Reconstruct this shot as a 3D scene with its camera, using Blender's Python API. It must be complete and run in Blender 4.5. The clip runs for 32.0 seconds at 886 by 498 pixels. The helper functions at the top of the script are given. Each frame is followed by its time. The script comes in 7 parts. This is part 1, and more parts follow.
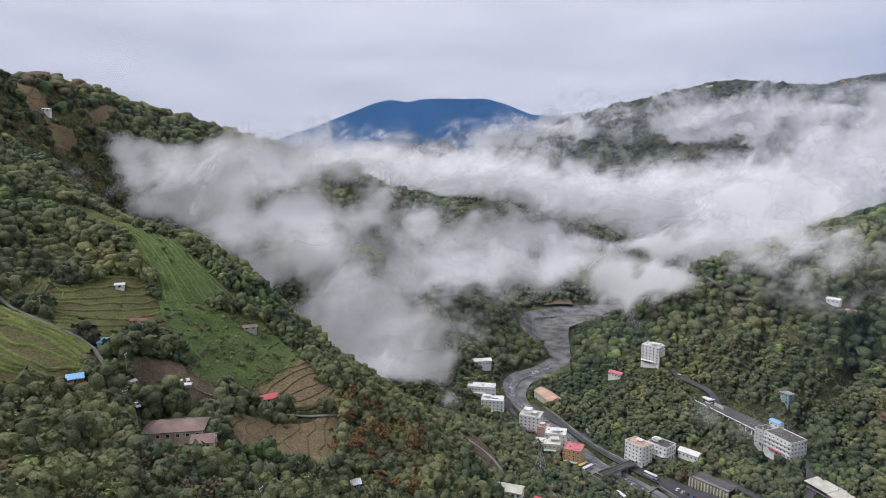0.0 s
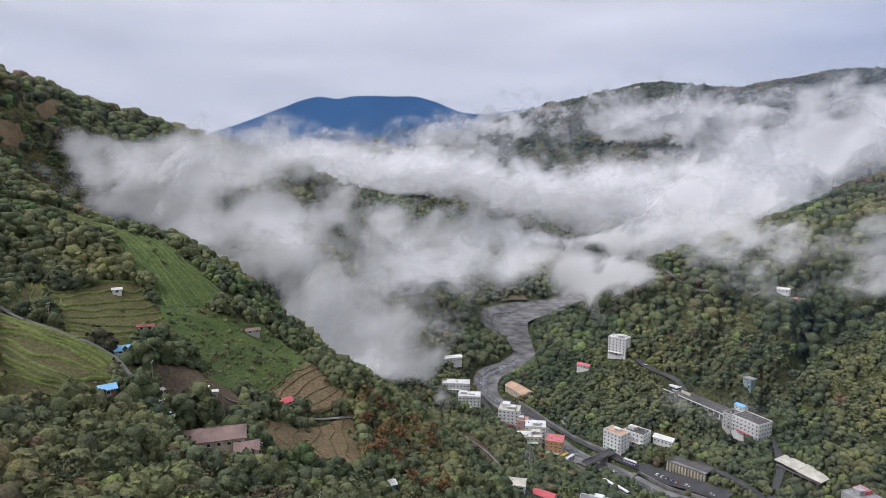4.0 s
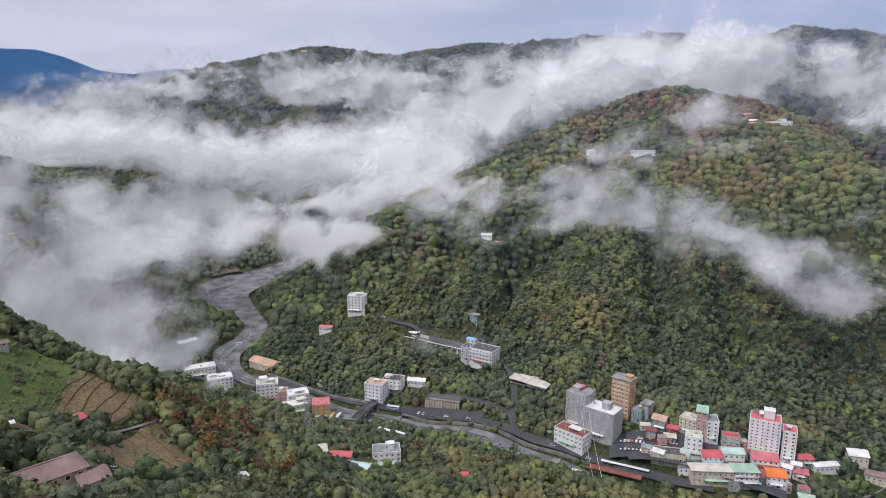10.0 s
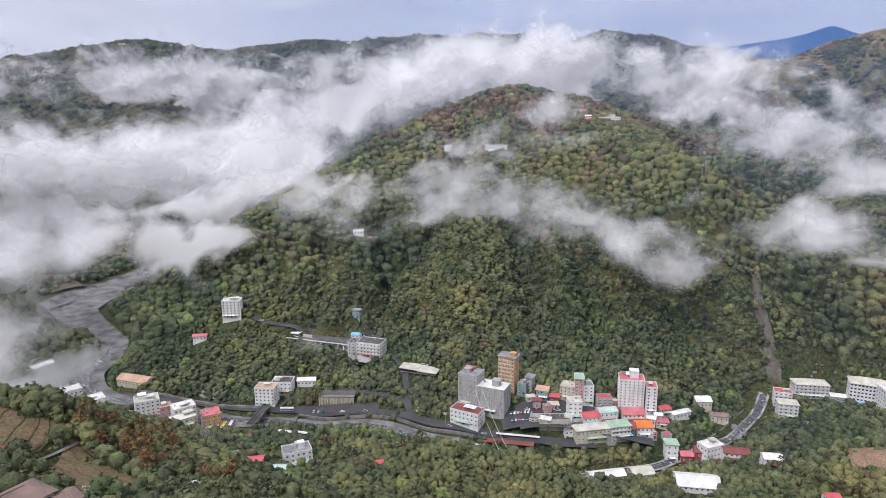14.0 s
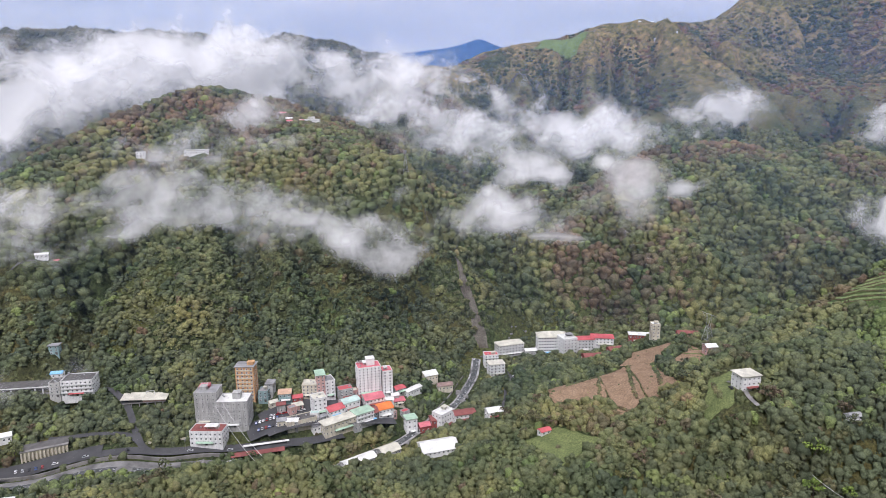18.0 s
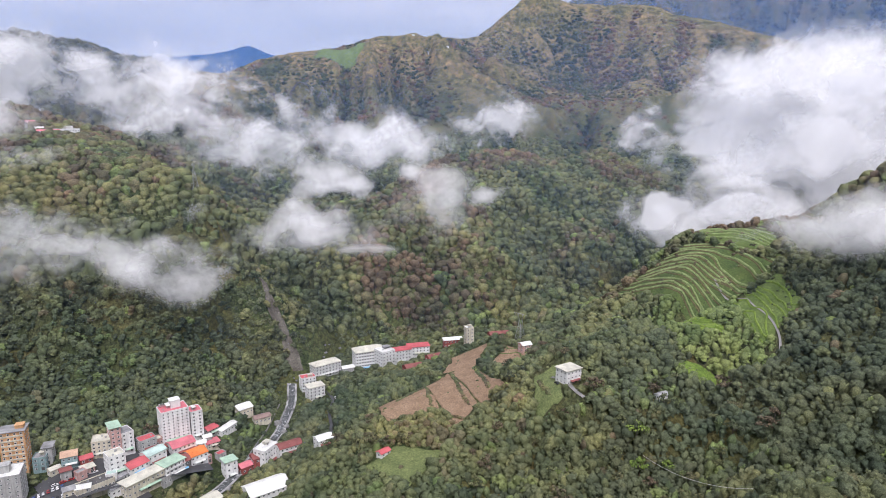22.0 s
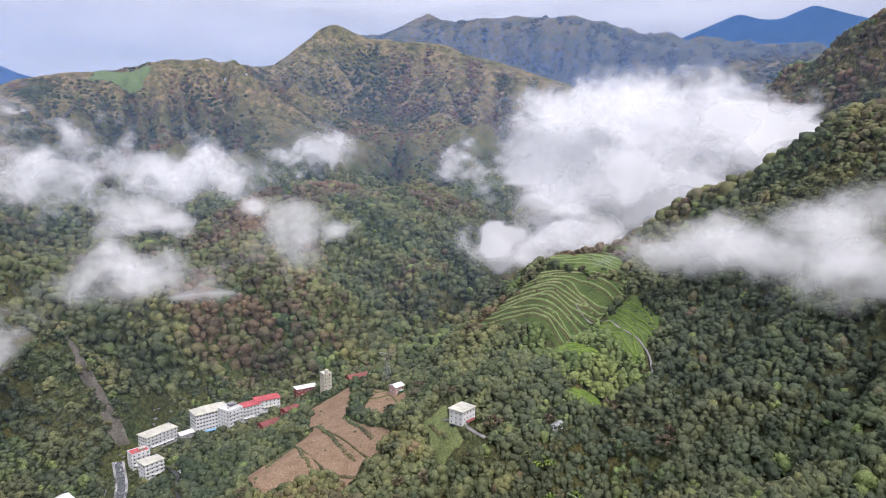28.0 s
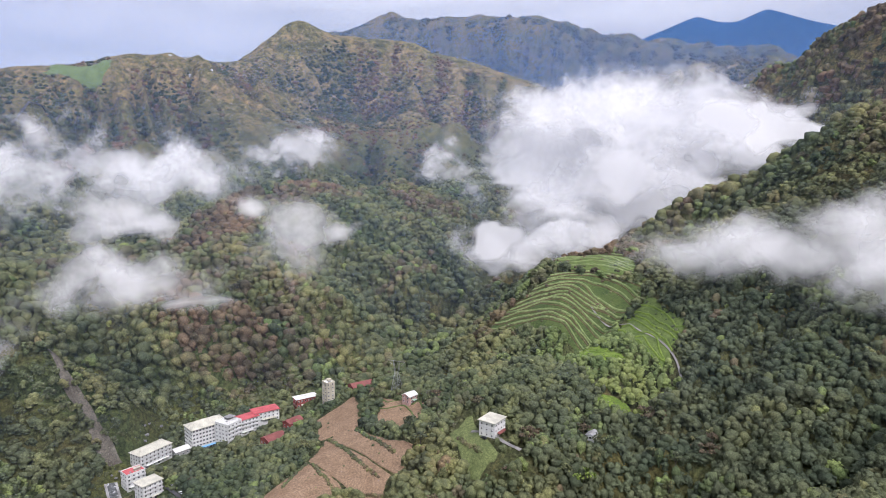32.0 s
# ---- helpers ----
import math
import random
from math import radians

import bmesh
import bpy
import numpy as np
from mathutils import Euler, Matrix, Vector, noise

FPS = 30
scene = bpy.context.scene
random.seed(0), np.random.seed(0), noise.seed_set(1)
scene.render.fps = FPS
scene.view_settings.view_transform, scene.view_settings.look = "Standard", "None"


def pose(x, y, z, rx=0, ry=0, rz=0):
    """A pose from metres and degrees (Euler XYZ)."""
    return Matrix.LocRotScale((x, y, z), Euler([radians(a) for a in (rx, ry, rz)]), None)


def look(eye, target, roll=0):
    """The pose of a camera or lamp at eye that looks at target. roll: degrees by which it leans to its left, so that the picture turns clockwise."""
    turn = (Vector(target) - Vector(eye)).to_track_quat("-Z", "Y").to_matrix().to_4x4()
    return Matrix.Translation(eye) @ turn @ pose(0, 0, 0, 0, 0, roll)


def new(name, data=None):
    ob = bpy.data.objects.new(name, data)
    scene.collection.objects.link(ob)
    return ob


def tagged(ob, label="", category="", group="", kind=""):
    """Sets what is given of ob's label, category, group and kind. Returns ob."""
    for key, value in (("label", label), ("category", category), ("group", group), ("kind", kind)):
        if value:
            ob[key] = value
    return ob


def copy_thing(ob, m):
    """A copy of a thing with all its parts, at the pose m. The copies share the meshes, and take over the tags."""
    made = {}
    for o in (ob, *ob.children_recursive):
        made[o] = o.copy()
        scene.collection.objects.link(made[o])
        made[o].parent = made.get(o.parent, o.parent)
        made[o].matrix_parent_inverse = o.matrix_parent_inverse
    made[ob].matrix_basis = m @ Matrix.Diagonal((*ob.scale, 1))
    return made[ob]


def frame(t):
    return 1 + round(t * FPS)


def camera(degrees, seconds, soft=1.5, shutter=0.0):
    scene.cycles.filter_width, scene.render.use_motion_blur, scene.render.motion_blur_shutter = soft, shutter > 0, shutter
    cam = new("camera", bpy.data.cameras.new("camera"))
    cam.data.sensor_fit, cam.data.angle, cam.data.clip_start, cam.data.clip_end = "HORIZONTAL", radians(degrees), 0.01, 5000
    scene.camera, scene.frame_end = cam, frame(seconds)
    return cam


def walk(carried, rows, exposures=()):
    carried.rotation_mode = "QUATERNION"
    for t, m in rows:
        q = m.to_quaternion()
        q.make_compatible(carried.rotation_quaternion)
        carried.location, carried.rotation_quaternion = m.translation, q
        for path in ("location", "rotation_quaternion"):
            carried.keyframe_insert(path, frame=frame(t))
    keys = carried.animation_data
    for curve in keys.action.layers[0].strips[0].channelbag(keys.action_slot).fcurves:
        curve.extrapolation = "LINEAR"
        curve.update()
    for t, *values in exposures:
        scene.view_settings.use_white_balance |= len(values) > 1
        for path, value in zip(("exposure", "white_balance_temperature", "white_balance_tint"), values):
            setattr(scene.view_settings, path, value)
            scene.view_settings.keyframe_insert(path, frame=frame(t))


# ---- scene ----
cam = camera(68.7, 32.0, 0.6)
METRES, EYE, TILT, LEAN, TURN = 340.0, 240.0, -8.6, 0.0, 0.0
ROWS = [
    (0.0, 0.0, 0.0, 0.0, -0.0, 0.0, 0.0),
    (0.5, -0.0148, 0.0008, 0.0001, -0.05, -0.02, -0.03),
    (1.0, -0.0305, 0.0014, 0.0, -0.1, -0.06, -0.06),
    (1.5, -0.0461, 0.0018, 0.0, -0.15, -0.09, -0.09),
    (2.0, -0.0628, 0.002, 0.0002, -0.38, -0.12, -0.08),
    (2.5, -0.0796, 0.0017, 0.0006, -1.41, -0.14, 0.06),
    (3.0, -0.0967, 0.0019, 0.0008, -3.24, -0.18, 0.34),
    (3.5, -0.114, 0.003, 0.0012, -5.04, -0.23, 0.6),
    (5.5, -0.183, 0.0114, 0.0022, -12.14, -0.71, 1.63),
    (6.0, -0.1995, 0.0151, 0.0027, -15.18, -1.46, 2.08),
    (6.5, -0.2159, 0.0196, 0.0035, -18.0, -2.27, 2.48),
    (7.0, -0.2322, 0.0253, 0.0051, -20.72, -2.79, 2.82),
    (7.5, -0.2478, 0.0311, 0.0061, -23.45, -2.94, 3.23),
    (8.0, -0.2631, 0.0379, 0.0073, -26.15, -3.13, 3.59),
    (8.5, -0.2777, 0.0447, 0.0083, -28.64, -3.32, 3.95),
    (9.0, -0.2921, 0.0526, 0.0095, -31.09, -3.89, 4.29),
    (9.5, -0.3064, 0.0615, 0.0107, -33.52, -4.51, 4.61),
    (10.0, -0.3199, 0.0703, 0.0122, -35.81, -4.85, 4.93),
    (10.5, -0.3338, 0.0789, 0.0129, -38.13, -5.03, 5.24),
    (11.0, -0.3481, 0.087, 0.0149, -40.45, -5.27, 5.52),
    (11.5, -0.3624, 0.0939, 0.0159, -42.46, -5.48, 5.78),
    (12.0, -0.3771, 0.1003, 0.0174, -44.33, -5.75, 6.02),
    (12.5, -0.3921, 0.106, 0.0178, -45.87, -5.95, 6.24),
    (13.0, -0.4071, 0.1116, 0.019, -47.35, -6.17, 6.44),
    (13.5, -0.4227, 0.1161, 0.0201, -48.79, -6.39, 6.63),
    (15.5, -0.4759, 0.1398, 0.0234, -59.22, -7.62, 7.67),
    (16.0, -0.4855, 0.1471, 0.0256, -63.36, -8.18, 7.99),
    (16.5, -0.4924, 0.1531, 0.0278, -67.4, -8.75, 8.27),
    (17.0, -0.4971, 0.1587, 0.0283, -71.42, -9.27, 8.57),
    (17.5, -0.4985, 0.1658, 0.0287, -74.7, -9.72, 8.7),
    (18.0, -0.4967, 0.1731, 0.0299, -77.69, -10.18, 8.82),
    (18.5, -0.4939, 0.1807, 0.0318, -80.53, -10.63, 8.92),
    (19.0, -0.4886, 0.1909, 0.0328, -83.55, -11.08, 8.95),
    (19.5, -0.4816, 0.2023, 0.034, -86.64, -11.56, 8.88),
    (20.0, -0.4734, 0.2119, 0.0355, -89.69, -12.04, 8.93),
    (20.5, -0.4657, 0.2241, 0.0371, -92.11, -12.32, 8.87),
    (21.0, -0.4572, 0.2368, 0.0387, -94.03, -12.39, 8.78),
    (21.5, -0.4487, 0.2503, 0.0405, -95.78, -12.44, 8.75),
    (22.0, -0.44, 0.2636, 0.0426, -97.48, -12.37, 8.66),
    (22.5, -0.4311, 0.2759, 0.0432, -99.28, -12.25, 8.63),
    (23.0, -0.4223, 0.2886, 0.0458, -101.31, -12.22, 8.55),
    (23.5, -0.4128, 0.3009, 0.0475, -103.46, -12.09, 8.47),
    (24.0, -0.402, 0.3136, 0.0505, -105.61, -11.9, 8.35),
    (24.5, -0.3915, 0.3269, 0.0519, -107.75, -11.64, 8.19),
    (25.0, -0.3802, 0.3393, 0.0535, -109.5, -11.36, 8.07),
    (25.5, -0.3684, 0.3516, 0.0553, -111.26, -11.57, 7.92),
    (27.5, -0.3168, 0.3962, 0.0608, -115.12, -12.16, 7.56),
    (28.0, -0.3034, 0.4068, 0.0621, -116.12, -12.31, 7.46),
    (28.5, -0.29, 0.4171, 0.063, -117.25, -12.46, 7.38),
    (29.0, -0.2762, 0.4276, 0.0647, -118.42, -12.64, 7.26),
    (29.5, -0.2625, 0.4381, 0.0661, -119.29, -12.77, 7.19),
    (30.0, -0.2484, 0.4484, 0.0679, -119.85, -12.87, 7.15),
    (30.5, -0.2343, 0.4594, 0.0691, -119.86, -12.86, 7.11),
    (31.0, -0.22, 0.4701, 0.0707, -119.86, -12.86, 7.1),
    (31.5, -0.2047, 0.4817, 0.0722, -119.87, -12.87, 7.07),
    (32.0, -0.1899, 0.4922, 0.0741, -119.86, -12.88, 7.06),
]
EXPOSURE = [(0.0, -0.2, 5980, 17), (6.0, -0.2, 5980, 17), (9.0, -0.2, 5980, 17), (13.0, -0.1, 5990, 18), (17.0, 0.06, 6020, 19), (22.0, 0.12, 6030, 19), (32.0, 0.16, 6040, 19)]
walk(cam, [(t, pose(0, 0, EYE, TILT, LEAN, TURN) @ pose(METRES * x, METRES * y, METRES * z, 90 + pitch, roll, yaw)) for t, x, y, z, yaw, pitch, roll in ROWS], EXPOSURE)

# ---------------------------------------------------------------- world, sun
world = bpy.data.worlds.new("overcast_sky")
scene.world = world
world.use_nodes = True
wt = world.node_tree
wt.nodes.clear()
SUN_EL, SUN_ROT = radians(54), radians(266)
w_out = wt.nodes.new("ShaderNodeOutputWorld")
w_bg = wt.nodes.new("ShaderNodeBackground")
w_sky = wt.nodes.new("ShaderNodeTexSky")
w_sky.sky_type, w_sky.sun_disc, w_sky.sun_elevation, w_sky.sun_rotation = "NISHITA", False, SUN_EL, SUN_ROT
w_sky.altitude, w_sky.dust_density, w_sky.air_density = 900, 2.0, 1.0
w_co = wt.nodes.new("ShaderNodeTexCoord")
w_map = wt.nodes.new("ShaderNodeMapping")
w_map.inputs["Scale"].default_value = (1.6, 1.6, 9.0)
w_n = wt.nodes.new("ShaderNodeTexNoise")
w_n.inputs["Scale"].default_value, w_n.inputs["Detail"].default_value, w_n.inputs["Roughness"].default_value = 1.4, 5, 0.55
w_ramp = wt.nodes.new("ShaderNodeValToRGB")
w_ramp.color_ramp.elements[0].position, w_ramp.color_ramp.elements[1].position = 0.3, 0.54
w_ramp.color_ramp.elements[0].color, w_ramp.color_ramp.elements[1].color = (0.86, 0.86, 0.86, 1), (1.0, 1.0, 1.0, 1)
w_n2 = wt.nodes.new("ShaderNodeTexNoise")
w_n2.inputs["Scale"].default_value, w_n2.inputs["Detail"].default_value = 2.6, 6
w_cl = wt.nodes.new("ShaderNodeValToRGB")
w_cl.color_ramp.elements[0].position, w_cl.color_ramp.elements[1].position = 0.3, 0.7
w_cl.color_ramp.elements[0].color, w_cl.color_ramp.elements[1].color = (6.1, 6.15, 6.35, 1), (7.75, 7.75, 7.8, 1)
w_mix = wt.nodes.new("ShaderNodeMix")
w_mix.data_type = "RGBA"
wl = wt.links.new
wl(w_co.outputs["Generated"], w_map.inputs["Vector"])
wl(w_map.outputs[0], w_n.inputs["Vector"])
wl(w_map.outputs[0], w_n2.inputs["Vector"])
wl(w_n.outputs[0], w_ramp.inputs[0])
wl(w_n2.outputs[0], w_cl.inputs[0])
wl(w_ramp.outputs[0], w_mix.inputs["Factor"])
wl(w_sky.outputs[0], w_mix.inputs["A"])
wl(w_cl.outputs[0], w_mix.inputs["B"])
wl(w_mix.outputs["Result"], w_bg.inputs["Color"])
w_bg.inputs["Strength"].default_value = 0.125
wl(w_bg.outputs[0], w_out.inputs[0])

sun_data = bpy.data.lights.new("sun", "SUN")
sun_data.energy, sun_data.angle, sun_data.color = 2.5, radians(20), (1.0, 0.96, 0.9)
sun = new("sun", sun_data)
sun.matrix_world = look((0, 0, 900), Vector((0, 0, 900)) - 100 * Vector((math.sin(SUN_ROT) * math.cos(SUN_EL), math.cos(SUN_ROT) * math.cos(SUN_EL), math.sin(SUN_EL))))
scene.cycles.transparent_max_bounces = 48

# ---------------------------------------------------------------- noise in numpy
_lat = np.random.RandomState(7).rand(64, 64, 64).astype(np.float32)


def vnoise(x, y, z=0.0):
    """Smooth value noise, 0 to 1."""
    x, y, z = np.broadcast_arrays(np.asarray(x, float), np.asarray(y, float), np.asarray(z, float))
    i, j, k = np.floor(x).astype(int), np.floor(y).astype(int), np.floor(z).astype(int)
    fx, fy, fz = x - i, y - j, z - k
    fx, fy, fz = fx * fx * (3 - 2 * fx), fy * fy * (3 - 2 * fy), fz * fz * (3 - 2 * fz)
    out = 0
    for a in (0, 1):
        for b in (0, 1):
            for c in (0, 1):
                w = (fx if a else 1 - fx) * (fy if b else 1 - fy) * (fz if c else 1 - fz)
                out = out + w * _lat[(i + a) & 63, (j + b) & 63, (k + c) & 63]
    return out


def fbm(x, y, z=0.0, octaves=4, gain=0.5):
    total, amp, norm = 0, 1.0, 0.0
    for o in range(octaves):
        f = 2.03 ** o
        total, norm, amp = total + amp * vnoise(x * f + 17.3 * o, y * f + 5.1 * o, np.asarray(z) * f), norm + amp, amp * gain
    return total / norm


def smooth(a, b, v):
    s = np.clip((v - a) / (b - a), 0, 1)
    return s * s * (3 - 2 * s)


# ---------------------------------------------------------------- the lie of the land: crests and valley floors
RIVER = [(640, 1080, 46), (500, 1015, 36), (370, 960, 26), (236, 912, 17), (180, 886, 14), (140, 852, 12), (128, 805, 10), (137, 755, 8), (136, 715, 6), (112, 682, 4), (82, 660, 3), (70, 625, 1), (76, 593, -2), (94, 556, -4), (122, 476, -7), (165, 420, -9), (203, 352, -12), (222, 295, -15), (226, 245, -19), (190, 195, -23), (120, 130, -26), (30, 10, -30), (-60, -160, -34)]
STREAM = [(226, 245, -19), (290, 196, -21), (367, 164, -20), (416, 157, -14), (450, 160, -8), (520, 120, 2)]
CRESTS = {
    "left_spur": [(-420, 560, 292), (-300, 505, 228), (-251, 462, 206), (-222, 438, 193), (-190, 430, 184), (-154, 428, 172), (-121, 404, 158), (-101, 393, 139), (-73, 363, 123), (-58, 345, 114), (-44, 337, 106), (-25, 333, 93), (10, 335, 65), (45, 345, 36)],
    "left_fields": [(-226, 366, 203), (-217, 312, 182), (-184, 262, 172), (-145, 260, 160), (-110, 350, 142), (-106, 225, 137), (-88, 310, 118), (-70, 250, 114), (-50, 217, 112), (-22, 300, 88)],
    "left_spur_foot": [(-230, 520, 150), (-140, 500, 95), (-60, 470, 62), (18, 435, 42), (55, 408, 22), (90, 350, 14)],
    "camera_hill": [(-300, 80, 215), (-190, 20, 180), (-110, 124, 160), (-85, 160, 142), (-60, 60, 120), (-20, 160, 95), (30, 230, 62), (40, 90, 50), (100, 220, 18), (150, 262, 6), (150, 300, 14), (175, 280, 14), (190, 258, 12), (198, 235, 10), (180, 218, 2)],
    "west_glen": [(-300, 590, 165), (-250, 570, 140), (-180, 590, 104), (-100, 580, 70), (-30, 545, 40)],
    "back_left": [(-520, 420, 362), (-372, 542, 316), (-362, 627, 306), (-340, 726, 294), (-307, 825, 272), (-240, 950, 250), (-156, 1038, 212), (-44, 1149, 160), (168, 1239, 128), (420, 1350, 70)],
    "back_behind": [(-560, 700, 270), (-480, 900, 232), (-430, 1100, 200), (-360, 1300, 170), (-150, 1300, 130)],
    "back_left_spur": [(-171, 884, 213), (-120, 868, 190), (-63, 858, 152), (10, 850, 105), (80, 850, 50)],
    "west_bank": [(-140, 640, 130), (-60, 660, 92), (10, 660, 50), (20, 770, 58), (72, 758, 30), (104, 734, 18)],
    "far_left": [(-900, 900, 420), (-1400, 500, 450), (-900, 0, 380), (-600, -500, 330), (-1200, 1800, 330)],
    "hill_crest": [(150, 690, 12), (200, 640, 46), (269, 674, 122), (368, 722, 136), (551, 693, 211), (669, 662, 254), (763, 634, 281), (857, 553, 254), (887, 489, 236)],
    "hill_face": [(189, 590, 32), (222, 551, 28), (262, 470, 20), (256, 402, 10), (339, 422, 66), (360, 574, 104), (375, 304, 33), (490, 228, 31), (548, 206, 58), (519, 135, 28), (560, 611, 197), (460, 420, 120), (687, 618, 239)],
    "hill_spur": [(795, 476, 226), (690, 400, 212), (620, 330, 198), (568, 268, 180), (545, 240, 150), (520, 200, 92)],
    "hill_behind": [(150, 1100, 75), (560, 1000, 80), (900, 900, 110), (1150, 600, 150)],
    "town_flat": [(277, 319, 2), (265, 295, 0), (290, 260, -3), (327, 227, -6), (360, 205, -8), (213, 374, -3), (195, 405, -3), (150, 480, -2), (110, 560, 0), (240, 340, -4), (52, 560, 4), (62, 520, 6), (80, 450, 4), (120, 410, 4), (150, 370, 4)],
    "fields": [(284, 40, 31), (303, 76, 29), (266, 27, 34), (330, 20, 34), (380, -20, 38), (430, -58, 41), (330, -35, 46), (316, -50, 60), (400, 60, 10), (360, 110, 0), (440, 90, 4), (470, 60, -2), (235, 100, 16), (264, 150, -8), (232, 205, -12), (180, 90, 12)],
    "white_house": [(237, -5, 46), (225, -61, 68), (204, -73, 60), (192, -64, 46), (210, -90, 66), (276, -40, 62), (150, -40, 30)],
    "south_slope": [(110, -145, 70), (157, -165, 92), (245, -175, 100), (181, -242, 138), (274, -204, 120), (344, -178, 121), (385, -197, 141), (402, -216, 141), (330, -130, 84), (420, -150, 86), (60, -200, 120), (-40, -250, 200), (60, -90, 80)],
    "south_spur": [(130, -480, 330), (231, -428, 280), (275, -423, 268), (306, -413, 243), (338, -404, 218), (383, -381, 194), (415, -369, 176), (470, -360, 140), (180, -330, 205), (290, -290, 168)],
    "south_glen": [(200, -640, 270), (320, -590, 196), (420, -530, 142), (520, -470, 104), (640, -410, 80)],
    "terrace_edge": [(330, -330, 168), (391, -276, 141), (421, -226, 131), (444, -222, 116), (462, -220, 99), (467, -196, 82), (474, -172, 64), (488, -150, 42), (459, -110, 32)],
    "terrace_back": [(450, -330, 96), (470, -268, 84), (520, -240, 60), (540, -190, 42), (550, -140, 28), (600, -330, 70)],
    "south_mountain": [(300, -800, 462), (440, -808, 434), (532, -814, 408), (621, -816, 364), (704, -817, 324), (850, -800, 244), (-200, -700, 420)],
    "south_back": [(300, -960, 380), (460, -960, 340), (600, -960, 280), (740, -960, 220), (900, -920, 170)],
    "east_valley": [(520, 20, 12), (540, -60, 18), (590, -101, 24), (640, -180, 40), (705, -260, 58), (900, -450, 108), (1300, -640, 210), (1555, -806, 300)],
    "east_spur": [(560, 60, 40), (624, 13, 50), (605, 34, 90), (599, -73, 82), (690, 20, 118), (790, -30, 152), (888, -78, 186), (935, -94, 187), (970, -170, 184), (1016, -362, 188), (906, 15, 155)],
    "north_gully": [(560, 165, 38), (700, 170, 80), (900, 150, 96), (1202, 60, 122), (1450, 260, 220)],
    "east_glen": [(900, 120, 92), (1000, 70, 100), (1090, -40, 106), (1130, -180, 112), (1190, -330, 124), (1260, -480, 150)],
    "east_ridge": [(1290, 417, 292), (1500, 400, 336), (1708, 371, 374), (1827, 394, 411), (1890, 290, 436), (1950, 140, 468), (2094, -80, 522), (2250, -180, 534), (2345, -335, 532), (2362, -435, 598), (2380, -520, 668)],
    "east_back": [(2050, 560, 300), (2200, 200, 380), (2420, -60, 430), (2540, -300, 450), (2620, -520, 520)],
    "east_rib": [(1895, 50, 484), (1861, -74, 470), (1754, -119, 408), (1645, -160, 344), (1532, -212, 290), (1469, -258, 268), (1346, -318, 206)],
    "east_slopes": [(1500, -50, 225), (1290, -40, 196), (1640, -420, 268), (1800, -560, 292), (2021, -616, 292)],
    "brown_ridge": [(2400, -560, 700), (2357, -607, 698), (2294, -781, 662), (2193, -1004, 634), (2093, -1182, 570), (1952, -1386, 482), (1840, -1480, 420), (1640, -1420, 330)],
    "brown_glen": [(2180, -700, 450), (2020, -800, 372), (1850, -900, 318), (1680, -930, 270), (1480, -880, 225), (1340, -800, 196)],
    "behind_ridge": [(2800, -800, 480), (2740, -1250, 470), (2560, -1600, 440), (2300, -1800, 400), (2000, -1900, 360), (1700, -1860, 340)],
    "far_east": [(3560, -1000, 800), (3540, -1250, 900), (3524, -1341, 948), (3394, -1620, 992), (3207, -1945, 970), (3108, -2093, 1011), (2952, -2298, 954), (2701, -2433, 847), (2505, -2490, 807), (1906, -2478, 647)],
    "island_hill": [(581, 1522, 243), (485, 1508, 208), (743, 1495, 192), (203, 1640, 234), (340, 1560, 190), (-66, 1818, 246)],
    "sea_floor": [(600, 1250, 80), (1000, 1250, 90), (1300, 1000, 120), (1000, 1700, 150), (300, 2000, 140), (1700, 900, 210), (-300, 2200, 140)],
    "far_north": [(100, 2550, 241), (413, 2466, 345), (650, 2414, 410), (970, 2304, 472), (1205, 2147, 448), (1497, 1930, 492), (1750, 1740, 510), (1969, 1561, 522), (2140, 1280, 500), (2202, 1171, 532), (2433, 863, 462), (2600, 600, 350)],
    "north_back": [(500, 2720, 250), (1100, 2500, 330), (1700, 2100, 370), (2250, 1650, 390), (2500, 1200, 380)],
    "rim": [(-4800, -4800, 300), (0, -4800, 300), (4800, -4800, 350), (4800, 0, 250), (4800, 4800, 200), (0, 4800, 160), (-4800, 4800, 200), (-4800, 0, 400), (3200, 2600, 260), (1600, 3400, 220), (-600, 3300, 150), (3600, -300, 300), (3700, 900, 130), (2900, 300, 250)],
}


def densify(line, step):
    pts = []
    for p, q in zip(line, line[1:]):
        n = max(1, int(math.hypot(q[0] - p[0], q[1] - p[1]) / step))
        pts += [tuple(p[c] + (q[c] - p[c]) * i / n for c in range(3)) for i in range(n)]
    return pts + [line[-1]]


RIDGES = ("left_spur", "back_left", "hill_crest", "hill_spur", "south_spur", "south_mountain", "east_ridge", "east_rib", "brown_ridge", "brown_glen", "far_east", "behind_ridge", "far_north", "terrace_edge", "west_glen", "south_glen", "east_valley", "north_gully", "east_glen")
SPOTS = np.array(densify(RIVER, 40) + densify(STREAM, 40) + [p for key, line in CRESTS.items() for p in (densify(line, 45 if max(abs(q[0]) for q in line) < 1000 else 110) if key in RIDGES else line)], float)
_, _first = np.unique(np.round(SPOTS[:, :2] / 6), axis=0, return_index=True)
SPOTS = SPOTS[_first]


def _kernel(d):
    return -np.sqrt(d * d + 12.0 ** 2)


